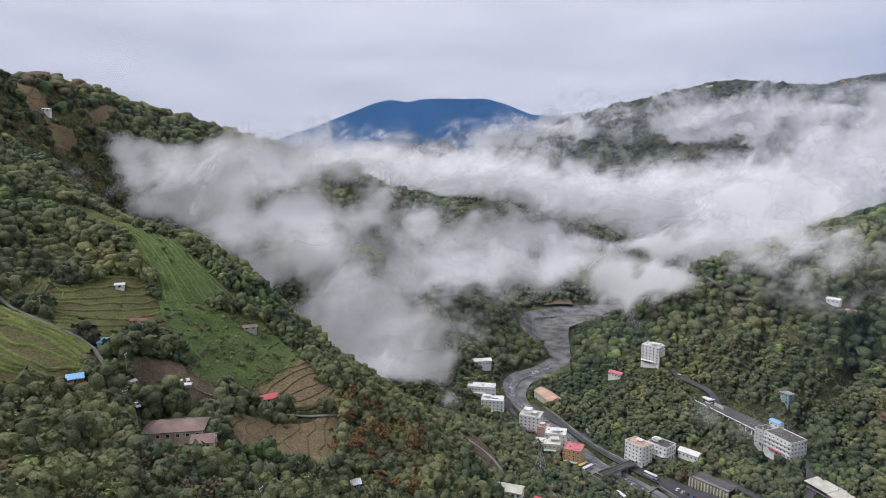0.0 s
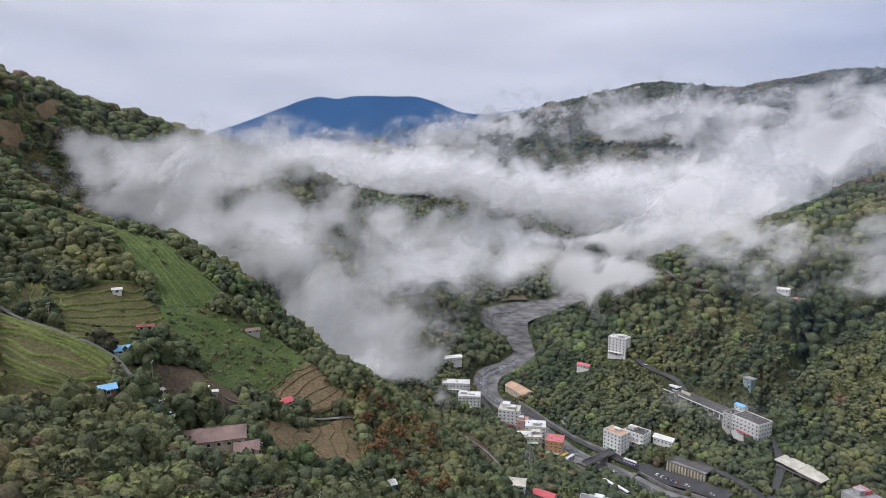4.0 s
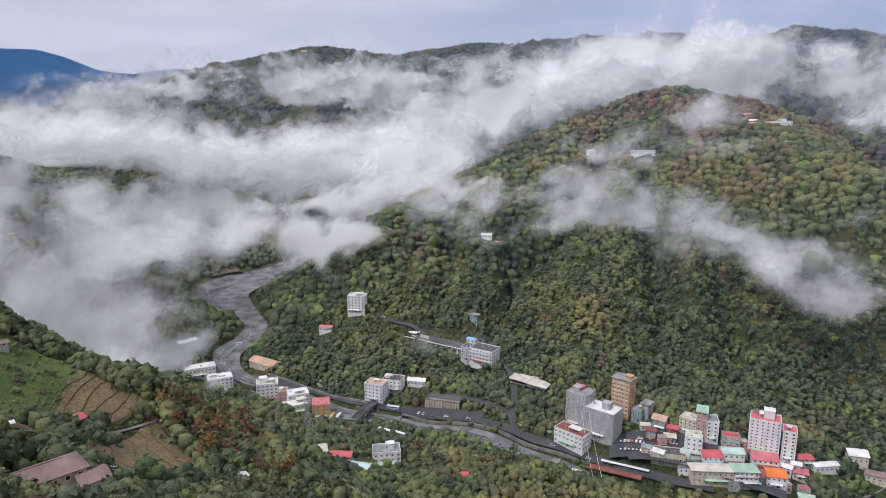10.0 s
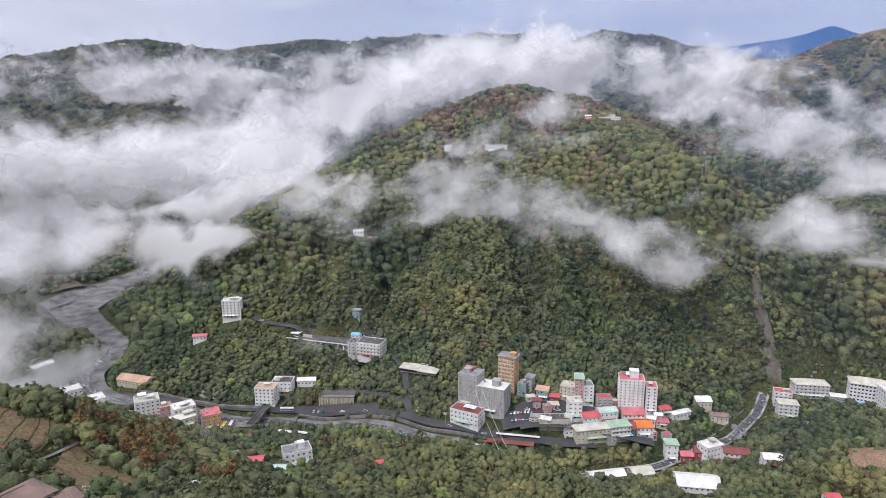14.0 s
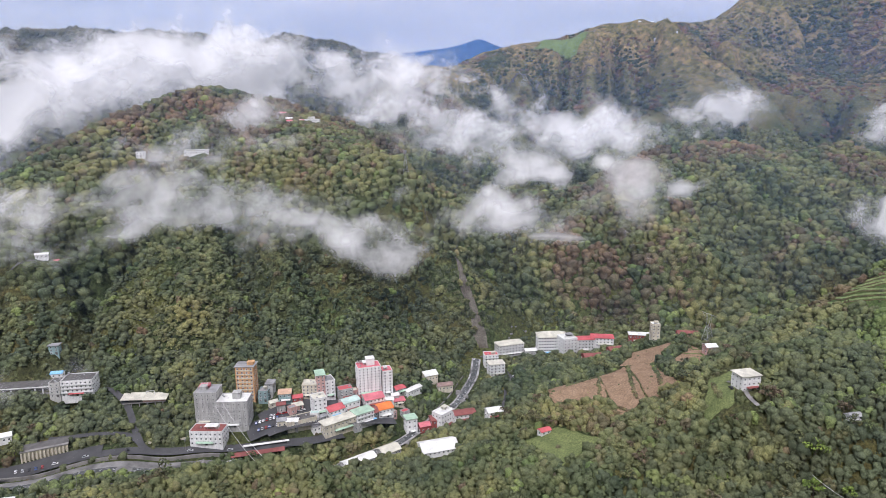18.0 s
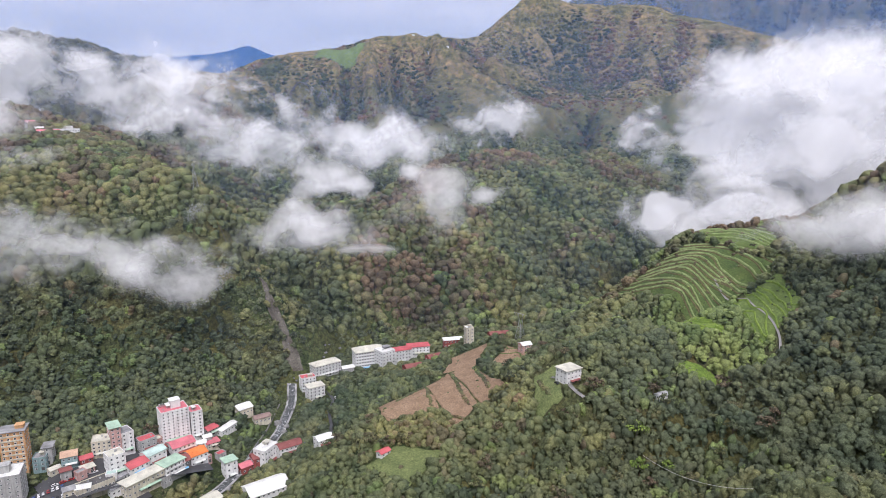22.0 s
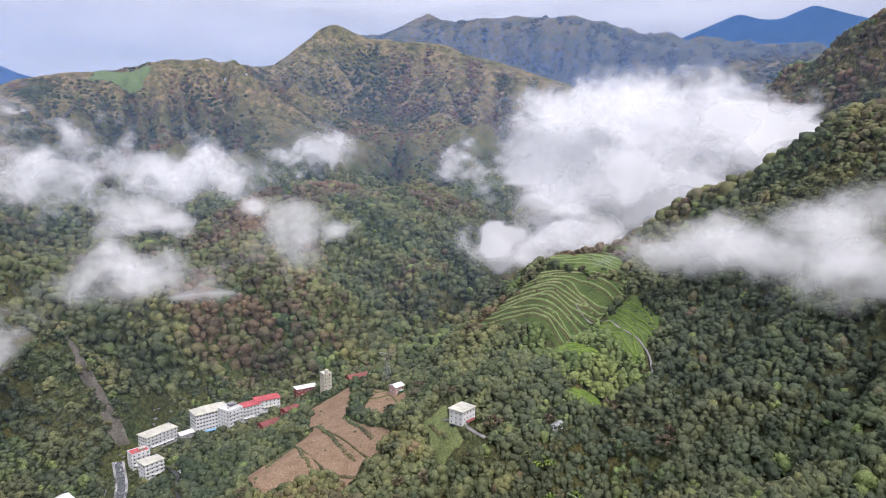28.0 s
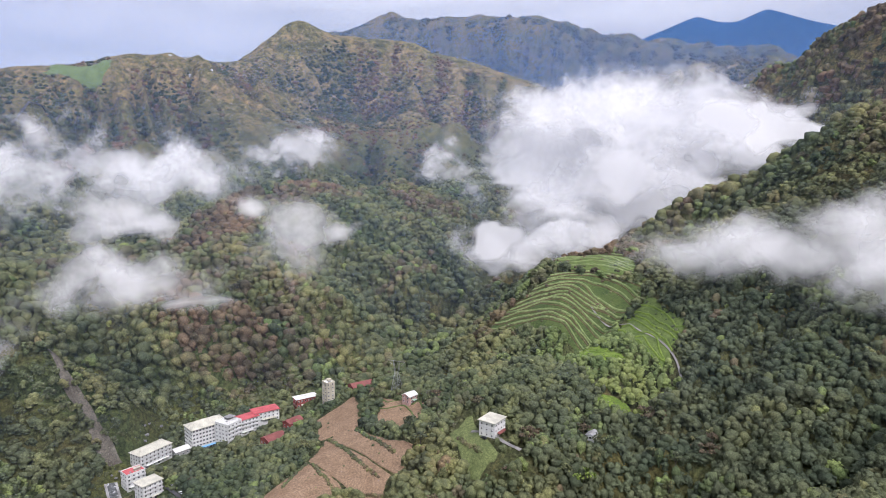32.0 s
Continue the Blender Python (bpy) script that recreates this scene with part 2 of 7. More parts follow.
_k = _kernel(np.hypot(SPOTS[:, None, 0] - SPOTS[None, :, 0], SPOTS[:, None, 1] - SPOTS[None, :, 1]))
_n = len(SPOTS)
_sys = np.zeros((_n + 3, _n + 3))
_sys[:_n, :_n] = _k + np.eye(_n) * 0.6
_sys[:_n, _n:] = np.c_[np.ones(_n), SPOTS[:, :2] / 1000]
_sys[_n:, :_n] = _sys[:_n, _n:].T
WEIGHTS = np.linalg.solve(_sys, np.r_[SPOTS[:, 2], 0, 0, 0])


def line_distance(x, y, line):
    best = np.full(np.shape(x), 1e9)
    for p, q in zip(line, line[1:]):
        dx, dy = q[0] - p[0], q[1] - p[1]
        s = np.clip(((x - p[0]) * dx + (y - p[1]) * dy) / (dx * dx + dy * dy), 0, 1)
        best = np.minimum(best, np.hypot(x - p[0] - s * dx, y - p[1] - s * dy))
    return best


def base_height(x, y):
    x, y = np.asarray(x, float), np.asarray(y, float)
    shape, x, y = x.shape, x.ravel(), y.ravel()
    out = np.empty(len(x))
    for i in range(0, len(x), 20000):
        a, b = x[i:i + 20000], y[i:i + 20000]
        k = _kernel(np.hypot(a[:, None] - SPOTS[None, :, 0], b[:, None] - SPOTS[None, :, 1]))
        out[i:i + 20000] = k @ WEIGHTS[:_n] + WEIGHTS[_n] + (WEIGHTS[_n + 1] * a + WEIGHTS[_n + 2] * b) / 1000
    return out.reshape(shape)


def river_width(y):
    return 9.5 + 5 * smooth(590, 640, y) + 21 * smooth(730, 810, y)


FLATS = [(215, 372, 42), (262, 300, 40), (160, 440, 30), (330, 232, 45), (100, 560, 25), (450, 85, 40), (300, 60, 45), (375, -15, 45), (225, -60, 26), (250, 185, 40), (85, 370, 28)]


def calm_at(x, y):
    """0 on the worked and built land, 1 on the wild slopes."""
    calm = np.ones(np.shape(x))
    for fx, fy, fr in FLATS:
        calm = np.minimum(calm, smooth(fr * 0.8, fr * 2.0, np.hypot(x - fx, y - fy)))
    return calm * smooth(20, 90, line_distance(x, y, RIVER)) * smooth(10, 60, line_distance(x, y, STREAM))


# Running water cuts the raw land into ribs and ravines: each cell drains to its lowest neighbour, and wears down with the area above it.
STEP, X0, Y0, NX, NY = 20.0, -900.0, -2800.0, 238, 275
CX, CY = np.meshgrid(X0 + STEP * np.arange(NX), Y0 + STEP * np.arange(NY))
AWAY = np.hypot(CX - 60, CY - 150)
RAW = base_height(CX, CY)
ROUGH = (fbm(CX / 260, CY / 260, 6.2, 3) - 0.5) * (30 + 60 * smooth(900, 1800, AWAY)) + (fbm(CX / 80, CY / 80, 3.3, 2) - 0.5) * 26
NEAR8 = [(j, i, STEP * math.hypot(i, j)) for j in (-1, 0, 1) for i in (-1, 0, 1) if i or j]


def shifted(a, j, i):
    p = np.pad(a, 1, mode="edge")
    return p[1 + j:1 + j + a.shape[0], 1 + i:1 + i + a.shape[1]]


def box_blur(a, r, times=2):
    for _ in range(times):
        for axis in (0, 1):
            p = np.pad(a, [(r + 1, r) if k == axis else (0, 0) for k in (0, 1)], mode="edge").cumsum(axis)
            a = (np.take(p, np.arange(2 * r + 1, p.shape[axis]), axis) - np.take(p, np.arange(0, p.shape[axis] - 2 * r - 1), axis)) / (2 * r + 1)
    return a


def weather(land, rounds, power):
    for _ in range(80):
        low = np.min([shifted(land, j, i) for j, i, _ in NEAR8], axis=0)
        land = np.maximum(land, np.minimum(low + 0.05, land + 6))
    index = np.arange(land.size).reshape(land.shape)
    for _ in range(rounds):
        fall = np.stack([(land - shifted(land, j, i)) / d for j, i, d in NEAR8])
        best = fall.argmax(0)
        to = np.choose(best, [shifted(index, j, i) for j, i, _ in NEAR8])
        to = np.where(fall.max(0) > 0, to, index).ravel().tolist()
        order = np.argsort(land.ravel())
        area = [1.0] * land.size
        for k in order[::-1].tolist():
            if to[k] != k:
                area[to[k]] += area[k]
        wear = (power * np.sqrt(np.minimum(np.array(area), 900.0) - 0.98)).tolist()
        h = land.ravel().tolist()
        for k in order.tolist():
            if to[k] != k:
                h[k] = (h[k] + wear[k] * h[to[k]]) / (1 + wear[k])
        land = np.array(h).reshape(land.shape)
        land = land * 0.94 + 0.06 * box_blur(land, 1, 1)
    return land


WORN = weather(RAW + ROUGH, 12, 0.045)
CUT = WORN - RAW
CUT = CUT - box_blur(CUT, 9) * 0.85
EDGE = np.full(CX.shape, 1e9)
for key in ("east_ridge", "far_east", "far_north", "south_mountain", "hill_crest", "hill_spur", "south_spur", "back_left", "island_hill", "left_spur", "east_spur", "brown_ridge", "terrace_edge", "left_fields"):
    EDGE = np.minimum(EDGE, line_distance(CX, CY, CRESTS[key]))
CUT = np.where(CUT > 0, CUT * (0.25 + 0.75 * smooth(40, 200, EDGE)), CUT * (0.05 + 0.95 * smooth(25, 150 + 130 * smooth(900, 1500, AWAY), EDGE))) * calm_at(CX, CY) * smooth(120, 420, AWAY) * (1 + 0.35 * smooth(350, 600, AWAY) + 0.9 * smooth(1100, 1700, AWAY))
# side ribs and ravines on the wild slopes between the crests
RIBS = 0.5 - np.abs(2 * fbm(CX / 150 + 0.4 * fbm(CX / 300, CY / 300, 2.0, 2), CY / 150, 17.0, 2) - 1) * 2
CUT += RIBS * 22 * smooth(30, 130, EDGE) * calm_at(CX, CY) * smooth(330, 620, AWAY)
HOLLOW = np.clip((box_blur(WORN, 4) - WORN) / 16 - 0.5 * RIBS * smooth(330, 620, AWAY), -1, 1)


def from_grid(a, x, y):
    """A value of the coarse grid between its cells."""
    u, v = np.clip((np.asarray(x, float) - X0) / STEP, 0, NX - 1.001), np.clip((np.asarray(y, float) - Y0) / STEP, 0, NY - 1.001)
    i, j = u.astype(int), v.astype(int)
    s, t = u - i, v - j
    return (a[j, i] * (1 - s) + a[j, i + 1] * s) * (1 - t) + (a[j + 1, i] * (1 - s) + a[j + 1, i + 1] * s) * t


PADS = [(px, py, pr, float(base_height(np.array([px]), np.array([py]))[0])) for px, py, pr in ((240, -52, 20), (-98, 235, 13), (-141, 269, 8), (-135, 229, 7), (-86, 306, 8), (474, 90, 20), (466, 122, 16), (264, 162, 15), (240, 500, 18), (-116, 260, 9))]


def height(x, y):
    """The ground's height."""
    x, y = np.asarray(x, float), np.asarray(y, float)
    away = np.hypot(x - 60, y - 150)
    h = base_height(x, y) + from_grid(CUT, x, y) - 6 * smooth(300, 700, away)
    for px, py, pr, pz in PADS:
        h = pz + (h - pz) * smooth(pr * 0.75, pr * 1.7, np.hypot(x - px, y - py))
    return h + calm_at(x, y) * ((fbm(x / 34, y / 34, 8.1, 3) - 0.5) * 9 + (fbm(x / 90, y / 90, 5.1, 3) - 0.5) * 24 * smooth(500, 1100, away))


def mesh_from(name, verts, faces, material, smooth_faces=False):
    me = bpy.data.meshes.new(name)
    verts = np.asarray(verts, np.float32)
    faces = np.asarray(faces, np.int32)
    me.vertices.add(len(verts))
    me.vertices.foreach_set("co", verts.ravel())
    k = faces.shape[1]
    me.loops.add(faces.size)
    me.loops.foreach_set("vertex_index", faces.ravel())
    me.polygons.add(len(faces))
    me.polygons.foreach_set("loop_start", np.arange(len(faces), dtype=np.int32) * k)
    me.update(calc_edges=True)
    me.polygons.foreach_set("use_smooth", np.full(len(faces), smooth_faces))
    me.materials.append(material)
    return me


def part(name, bm, material, parent=None, label=""):
    """Links a bmesh as one mesh object under a thing or a part."""
    me = bpy.data.meshes.new(name)
    bm.to_mesh(me)
    bm.free()
    me.materials.append(material)
    ob = new(name, me)
    ob.parent = parent
    return tagged(ob, label)


# ---------------------------------------------------------------- materials
def node_material(name, rough=0.8):
    m = bpy.data.materials.new(name)
    m.use_nodes = True
    b = m.node_tree.nodes["Principled BSDF"]
    b.inputs["Roughness"].default_value = rough
    b.inputs["Specular IOR Level"].default_value = 0.25
    return m, m.node_tree, b


def add_noise(nt, scale, detail=4, rough=0.55, vector=None, distortion=0.0):
    n = nt.nodes.new("ShaderNodeTexNoise")
    n.inputs["Scale"].default_value, n.inputs["Detail"].default_value = scale, detail
    n.inputs["Roughness"].default_value, n.inputs["Distortion"].default_value = rough, distortion
    if vector is None:
        co = nt.nodes.new("ShaderNodeNewGeometry")
        vector = co.outputs["Position"]
    nt.links.new(vector, n.inputs["Vector"])
    return n.outputs[0]


def add_ramp(nt, fac, stops):
    r = nt.nodes.new("ShaderNodeValToRGB")
    els = r.color_ramp.elements
    while len(els) < len(stops):
        els.new(0.5)
    for e, (p, c) in zip(els, stops):
        e.position, e.color = p, (*c, 1)
    nt.links.new(fac, r.inputs[0])
    return r.outputs[0]


def add_mix(nt, fac, a, b, blend="MIX"):
    m = nt.nodes.new("ShaderNodeMix")
    m.data_type, m.blend_type = "RGBA", blend
    for value, key in ((fac, "Factor"), (a, "A"), (b, "B")):
        socket = m.inputs[key] if key == "Factor" else [s for s in m.inputs if s.name == key and s.type == "RGBA"][0]
        if isinstance(value, (int, float)):
            socket.default_value = value
        elif isinstance(value, tuple):
            socket.default_value = (*value, 1)
        else:
            nt.links.new(value, socket)
    return [s for s in m.outputs if s.type == "RGBA"][0]


def add_bump(nt, b, fac, strength, distance):
    n = nt.nodes.new("ShaderNodeBump")
    n.inputs["Strength"].default_value, n.inputs["Distance"].default_value = strength, distance
    nt.links.new(fac, n.inputs["Height"])
    nt.links.new(n.outputs[0], b.inputs["Normal"])


def plain(name, color, rough=0.7, spread=0.25, scale=0.6, metal=0.0, bump=0.0):
    """A weathered surface: the colour with stains at two scales."""
    m, nt, b = node_material(name, rough)
    dark = tuple(c * (1 - spread) for c in color)
    light = tuple(min(1, c * (1 + spread * 0.5)) for c in color)
    big = add_ramp(nt, add_noise(nt, scale * 0.25, 3), [(0.3, dark), (0.65, light)])
    small = add_ramp(nt, add_noise(nt, scale * 3, 4), [(0.3, (0.86, 0.86, 0.86)), (0.6, (1, 1, 1))])
    nt.links.new(add_mix(nt, 1.0, big, small, "MULTIPLY"), b.inputs["Base Color"])
    b.inputs["Metallic"].default_value = metal
    if bump:
        add_bump(nt, b, add_noise(nt, scale * 4, 4), 0.4, bump)
    return m


def foliage(name, stops, scale=0.35, bump=0.9):
    """Leaf cover: hue by tree, the shade of gaps between the leaves put into the colour."""
    m, nt, b = node_material(name, 0.8)
    b.inputs["Specular IOR Level"].default_value = 0.2
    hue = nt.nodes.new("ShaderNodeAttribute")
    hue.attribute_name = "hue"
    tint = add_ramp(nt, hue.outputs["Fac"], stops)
    patch = add_ramp(nt, add_noise(nt, 0.012, 3), [(0.34, (0.66, 0.76, 0.74)), (0.46, (0.96, 1.0, 0.98)), (0.57, (1.14, 1.1, 1.02)), (0.7, (1.3, 1.14, 0.98))])
    col = add_mix(nt, 1.0, tint, patch, "MULTIPLY")
    clump = add_ramp(nt, add_noise(nt, 0.055, 3, 0.6), [(0.34, (0.62, 0.68, 0.68)), (0.48, (1.0, 1.0, 1.0)), (0.64, (1.42, 1.38, 1.25))])
    col = add_mix(nt, 1.0, col, clump, "MULTIPLY")
    leaf = add_noise(nt, scale, 6, 0.7)
    col = add_mix(nt, 1.0, col, add_ramp(nt, leaf, [(0.33, (0.42, 0.43, 0.44)), (0.46, (0.82, 0.83, 0.84)), (0.55, (1.1, 1.1, 1.06)), (0.68, (1.6, 1.62, 1.5))]), "MULTIPLY")
    nt.links.new(col, b.inputs["Base Color"])
    add_bump(nt, b, leaf, 0.8, bump)
    return m


LEAF_STOPS = [(0.0, (0.182, 0.226, 0.083)), (0.05, (0.149, 0.187, 0.077)), (0.09, (0.081, 0.097, 0.062)), (0.3, (0.106, 0.121, 0.068)), (0.48, (0.132, 0.147, 0.073)), (0.62, (0.145, 0.152, 0.075)), (0.74, (0.134, 0.128, 0.075)), (0.84, (0.130, 0.110, 0.073)), (0.93, (0.132, 0.101, 0.073)), (1.0, (0.143, 0.103, 0.073))]
MAT_WOOD = foliage("forest_leaves", LEAF_STOPS, 0.7, 0.8)
MAT_WOOD_FINE = foliage("close_forest_leaves", LEAF_STOPS, 1.5, 0.45)
MAT_FAR_WOOD = foliage("far_forest_leaves", [(0.0, (0.045, 0.056, 0.036)), (0.4, (0.075, 0.08, 0.045)), (0.7, (0.1, 0.092, 0.052)), (1.0, (0.13, 0.1, 0.06))], 0.2, 2.5)
MAT_MOUNTAIN = foliage("mountain_scrub_leaves", [(0.0, (0.03, 0.046, 0.026)), (0.35, (0.05, 0.068, 0.034)), (0.6, (0.075, 0.082, 0.04)), (0.8, (0.1, 0.075, 0.048)), (1.0, (0.13, 0.08, 0.055))], 0.2, 2.5)


def ground_material():
    m, nt, b = node_material("forest_floor", 0.9)
    wide = add_ramp(nt, add_noise(nt, 0.0045, 5, 0.6), [(0.3, (0.075, 0.098, 0.046)), (0.46, (0.1, 0.13, 0.054)), (0.57, (0.125, 0.128, 0.062)), (0.72, (0.115, 0.15, 0.056))])
    fleck = add_noise(nt, 0.3, 8, 0.78)
    gully = add_ramp(nt, add_noise(nt, 0.016, 6, 0.65, None, 0.8), [(0.34, (0.5, 0.58, 0.52)), (0.5, (1, 1, 1)), (0.64, (1.35, 1.1, 0.9))])
    wide = add_mix(nt, 1.0, wide, gully, "MULTIPLY")
    place, part_z = nt.nodes.new("ShaderNodeNewGeometry"), nt.nodes.new("ShaderNodeSeparateXYZ")
    upland = nt.nodes.new("ShaderNodeMapRange")
    upland.inputs["From Min"].default_value, upland.inputs["From Max"].default_value = 190, 360
    nt.links.new(place.outputs["Position"], part_z.inputs[0])
    nt.links.new(part_z.outputs["Z"], upland.inputs["Value"])
    eastern = nt.nodes.new("ShaderNodeMapRange")
    eastern.inputs["From Min"].default_value, eastern.inputs["From Max"].default_value = 900, 600
    nt.links.new(part_z.outputs["Y"], eastern.inputs["Value"])
    both = nt.nodes.new("ShaderNodeMath")
    both.operation = "MULTIPLY"
    nt.links.new(upland.outputs[0], both.inputs[0])
    nt.links.new(eastern.outputs[0], both.inputs[1])
    grass = add_ramp(nt, add_noise(nt, 0.009, 6, 0.7, None, 0.6), [(0.34, (0.08, 0.09, 0.045)), (0.47, (0.19, 0.175, 0.085)), (0.56, (0.26, 0.2, 0.115)), (0.7, (0.16, 0.17, 0.075))])
    tuft = add_ramp(nt, add_noise(nt, 0.05, 6, 0.75, None, 0.5), [(0.36, (0.26, 0.32, 0.28)), (0.5, (0.92, 0.94, 0.9)), (0.64, (1.7, 1.5, 1.2))])
    grass = add_mix(nt, 1.0, grass, tuft, "MULTIPLY")
    wide = add_mix(nt, both.outputs[0], wide, grass)
    col = add_mix(nt, 1.0, wide, add_ramp(nt, fleck, [(0.34, (0.25, 0.26, 0.26)), (0.5, (0.9, 0.9, 0.86)), (0.66, (1.8, 1.75, 1.5))]), "MULTIPLY")
    nt.links.new(col, b.inputs["Base Color"])
    add_bump(nt, b, fleck, 0.9, 6.0)
    return m


MAT_GROUND = ground_material()
MAT_STONES = plain("stream_stones", (0.34, 0.335, 0.325), 0.9, 0.75, 0.45, 0, 0.6)
MAT_GRAVEL = plain("river_gravel", (0.2, 0.196, 0.19), 0.9, 0.6, 0.3, 0, 0.3)
MAT_ASPHALT = plain("wet_asphalt", (0.08, 0.08, 0.083), 0.6, 0.3, 0.3)
MAT_CONCRETE = plain("stained_concrete", (0.26, 0.25, 0.235), 0.85, 0.35, 0.5, 0, 0.02)


def water_material():
    m, nt, b = node_material("shallow_water", 0.16)
    col = add_ramp(nt, add_noise(nt, 0.16, 7, 0.7, None, 2.2), [(0.35, (0.05, 0.055, 0.055)), (0.5, (0.09, 0.095, 0.095)), (0.57, (0.17, 0.175, 0.175)), (0.64, (0.5, 0.51, 0.51))])
    nt.links.new(col, b.inputs["Base Color"])
    b.inputs["Specular IOR Level"].default_value = 0.5
    add_bump(nt, b, add_noise(nt, 0.6, 5), 0.5, 0.3)
    return m


MAT_WATER = water_material()
MAT_TRACK = plain("worn_grey_track", (0.17, 0.165, 0.155), 0.9, 0.3, 0.4)
MAT_RIVER_BANK = plain("dry_bank_grass", (0.15, 0.12, 0.075), 0.95, 0.5, 0.4, 0, 0.2)


def cloud_material():
    m = bpy.data.materials.new("cloud_vapour")
    m.use_nodes = True
    nt = m.node_tree
    nt.nodes.clear()
    out = nt.nodes.new("ShaderNodeOutputMaterial")
    clear = nt.nodes.new("ShaderNodeBsdfTransparent")
    white = nt.nodes.new("ShaderNodeBsdfDiffuse")
    white.inputs[0].default_value = (0.94, 0.94, 0.945, 1)
    back = nt.nodes.new("ShaderNodeBsdfTranslucent")
    back.inputs[0].default_value = (0.94, 0.94, 0.945, 1)
    both, mix = nt.nodes.new("ShaderNodeMixShader"), nt.nodes.new("ShaderNodeMixShader")
    both.inputs[0].default_value = 0.4
    dens = nt.nodes.new("ShaderNodeAttribute")
    dens.attribute_name = "vapour"
    n1 = add_noise(nt, 0.0155, 7, 0.6, None, 0.2)
    n2 = add_noise(nt, 0.045, 5, 0.55, None, 0.25)

    def calc(op, a, b, clamp=False):
        c = nt.nodes.new("ShaderNodeMath")
        c.operation, c.use_clamp = op, clamp
        for v, s in ((a, c.inputs[0]), (b, c.inputs[1])):
            if isinstance(v, (int, float)):
                s.default_value = v
            else:
                nt.links.new(v, s)
        return c.outputs[0]

    wisp = calc("ADD", calc("MULTIPLY", calc("SUBTRACT", n1, 0.5), 2.7), calc("MULTIPLY", calc("SUBTRACT", n2, 0.5), 1.1))
    full = calc("ADD", dens.outputs["Fac"], calc("MULTIPLY", wisp, calc("ADD", calc("MULTIPLY", dens.outputs["Fac"], -0.35), 0.75)))
    ramp = nt.nodes.new("ShaderNodeMapRange")
    ramp.interpolation_type = "SMOOTHSTEP"
    ramp.inputs["From Min"].default_value, ramp.inputs["From Max"].default_value, ramp.inputs["To Max"].default_value = 0.14, 1.1, 0.76
    nt.links.new(full, ramp.inputs["Value"])
    edge = calc("MULTIPLY", ramp.outputs[0], calc("MULTIPLY", dens.outputs["Fac"], 5.0, True))
    for a, b in ((clear.outputs[0], mix.inputs[1]), (both.outputs[0], mix.inputs[2]), (white.outputs[0], both.inputs[1]), (back.outputs[0], both.inputs[2]), (edge, mix.inputs[0]), (mix.outputs[0], out.inputs[0])):
        nt.links.new(a, b)
    return m


MAT_CLOUD = cloud_material()

# ---------------------------------------------------------------- ground: one sheet to the horizon
NG, K = 540, 3.6
u = np.linspace(-1, 1, NG + 1)
SHEET = np.sinh(K * u) / np.sinh(K)
gx, gy = np.meshgrid(200 + 4750 * SHEET, 250 + 4750 * SHEET)
gz = height(gx, gy)
idx = np.arange((NG + 1) ** 2).reshape(NG + 1, NG + 1)
gfaces = np.stack([idx[:-1, :-1], idx[:-1, 1:], idx[1:, 1:], idx[1:, :-1]], -1).reshape(-1, 4)
ground = new("ground", mesh_from("ground", np.stack([gx, gy, gz], -1).reshape(-1, 3), gfaces, MAT_GROUND, True))
tagged(ground, "steep forested mountain valley ground with earth and undergrowth", "ground", kind="structure")


def sheet_height(x, y):
    """The height of the ground sheet itself, between its grid points."""
    def cell(v, mid):
        g = (np.arcsinh((np.asarray(v, float) - mid) / 4750 * np.sinh(K)) / K + 1) * NG / 2
        i = np.clip(g.astype(int), 0, NG - 1)
        a, b = mid + 4750 * SHEET[i], mid + 4750 * SHEET[i + 1]
        return i, (v - a) / (b - a)
    i, s = cell(x, 200)
    j, t = cell(y, 250)
    return (gz[j, i] * (1 - s) + gz[j, i + 1] * s) * (1 - t) + (gz[j + 1, i] * (1 - s) + gz[j + 1, i + 1] * s) * t


def ribbon(name, line, width, lift, material, label, category="", step=6.0, drape=True, sub=4, kind="structure", level=True):
    """A strip of ground cover along a line; width may depend on y."""
    pts = np.array(densify(line, step))
    for _ in range(3):
        pts[1:-1] = (pts[:-2] + 2 * pts[1:-1] + pts[2:]) / 4
    d = np.gradient(pts[:, :2], axis=0)
    d /= np.linalg.norm(d, axis=1)[:, None]
    w = width(pts[:, 1]) if callable(width) else np.full(len(pts), width)
    rows = []
    for s in np.linspace(-1, 1, sub + 1):
        x, y = pts[:, 0] - d[:, 1] * w / 2 * s, pts[:, 1] + d[:, 0] * w / 2 * s
        rows.append(np.stack([x, y, (sheet_height(x, y) if drape else pts[:, 2]) + lift], -1))
    v = np.stack(rows, 1)
    if drape and level:
        v[:, :, 2] = np.maximum(v[:, :, 2], v[:, :, 2].mean(1)[:, None])
    n, k = v.shape[:2]
    i = np.arange(n * k).reshape(n, k)
    f = np.stack([i[:-1, :-1], i[:-1, 1:], i[1:, 1:], i[1:, :-1]], -1).reshape(-1, 4)
    ob = new(name, mesh_from(name, v.reshape(-1, 3), f, material, True))
    return tagged(ob, label, category or name, kind=kind)


RIVER_SEEN = RIVER[:-4]
ribbon("river_bed", RIVER_SEEN, lambda y: river_width(y) * 1.75, 0.5, MAT_GRAVEL, "grey gravel river bed with boulders and bars", "river bed", 8, True, 6)


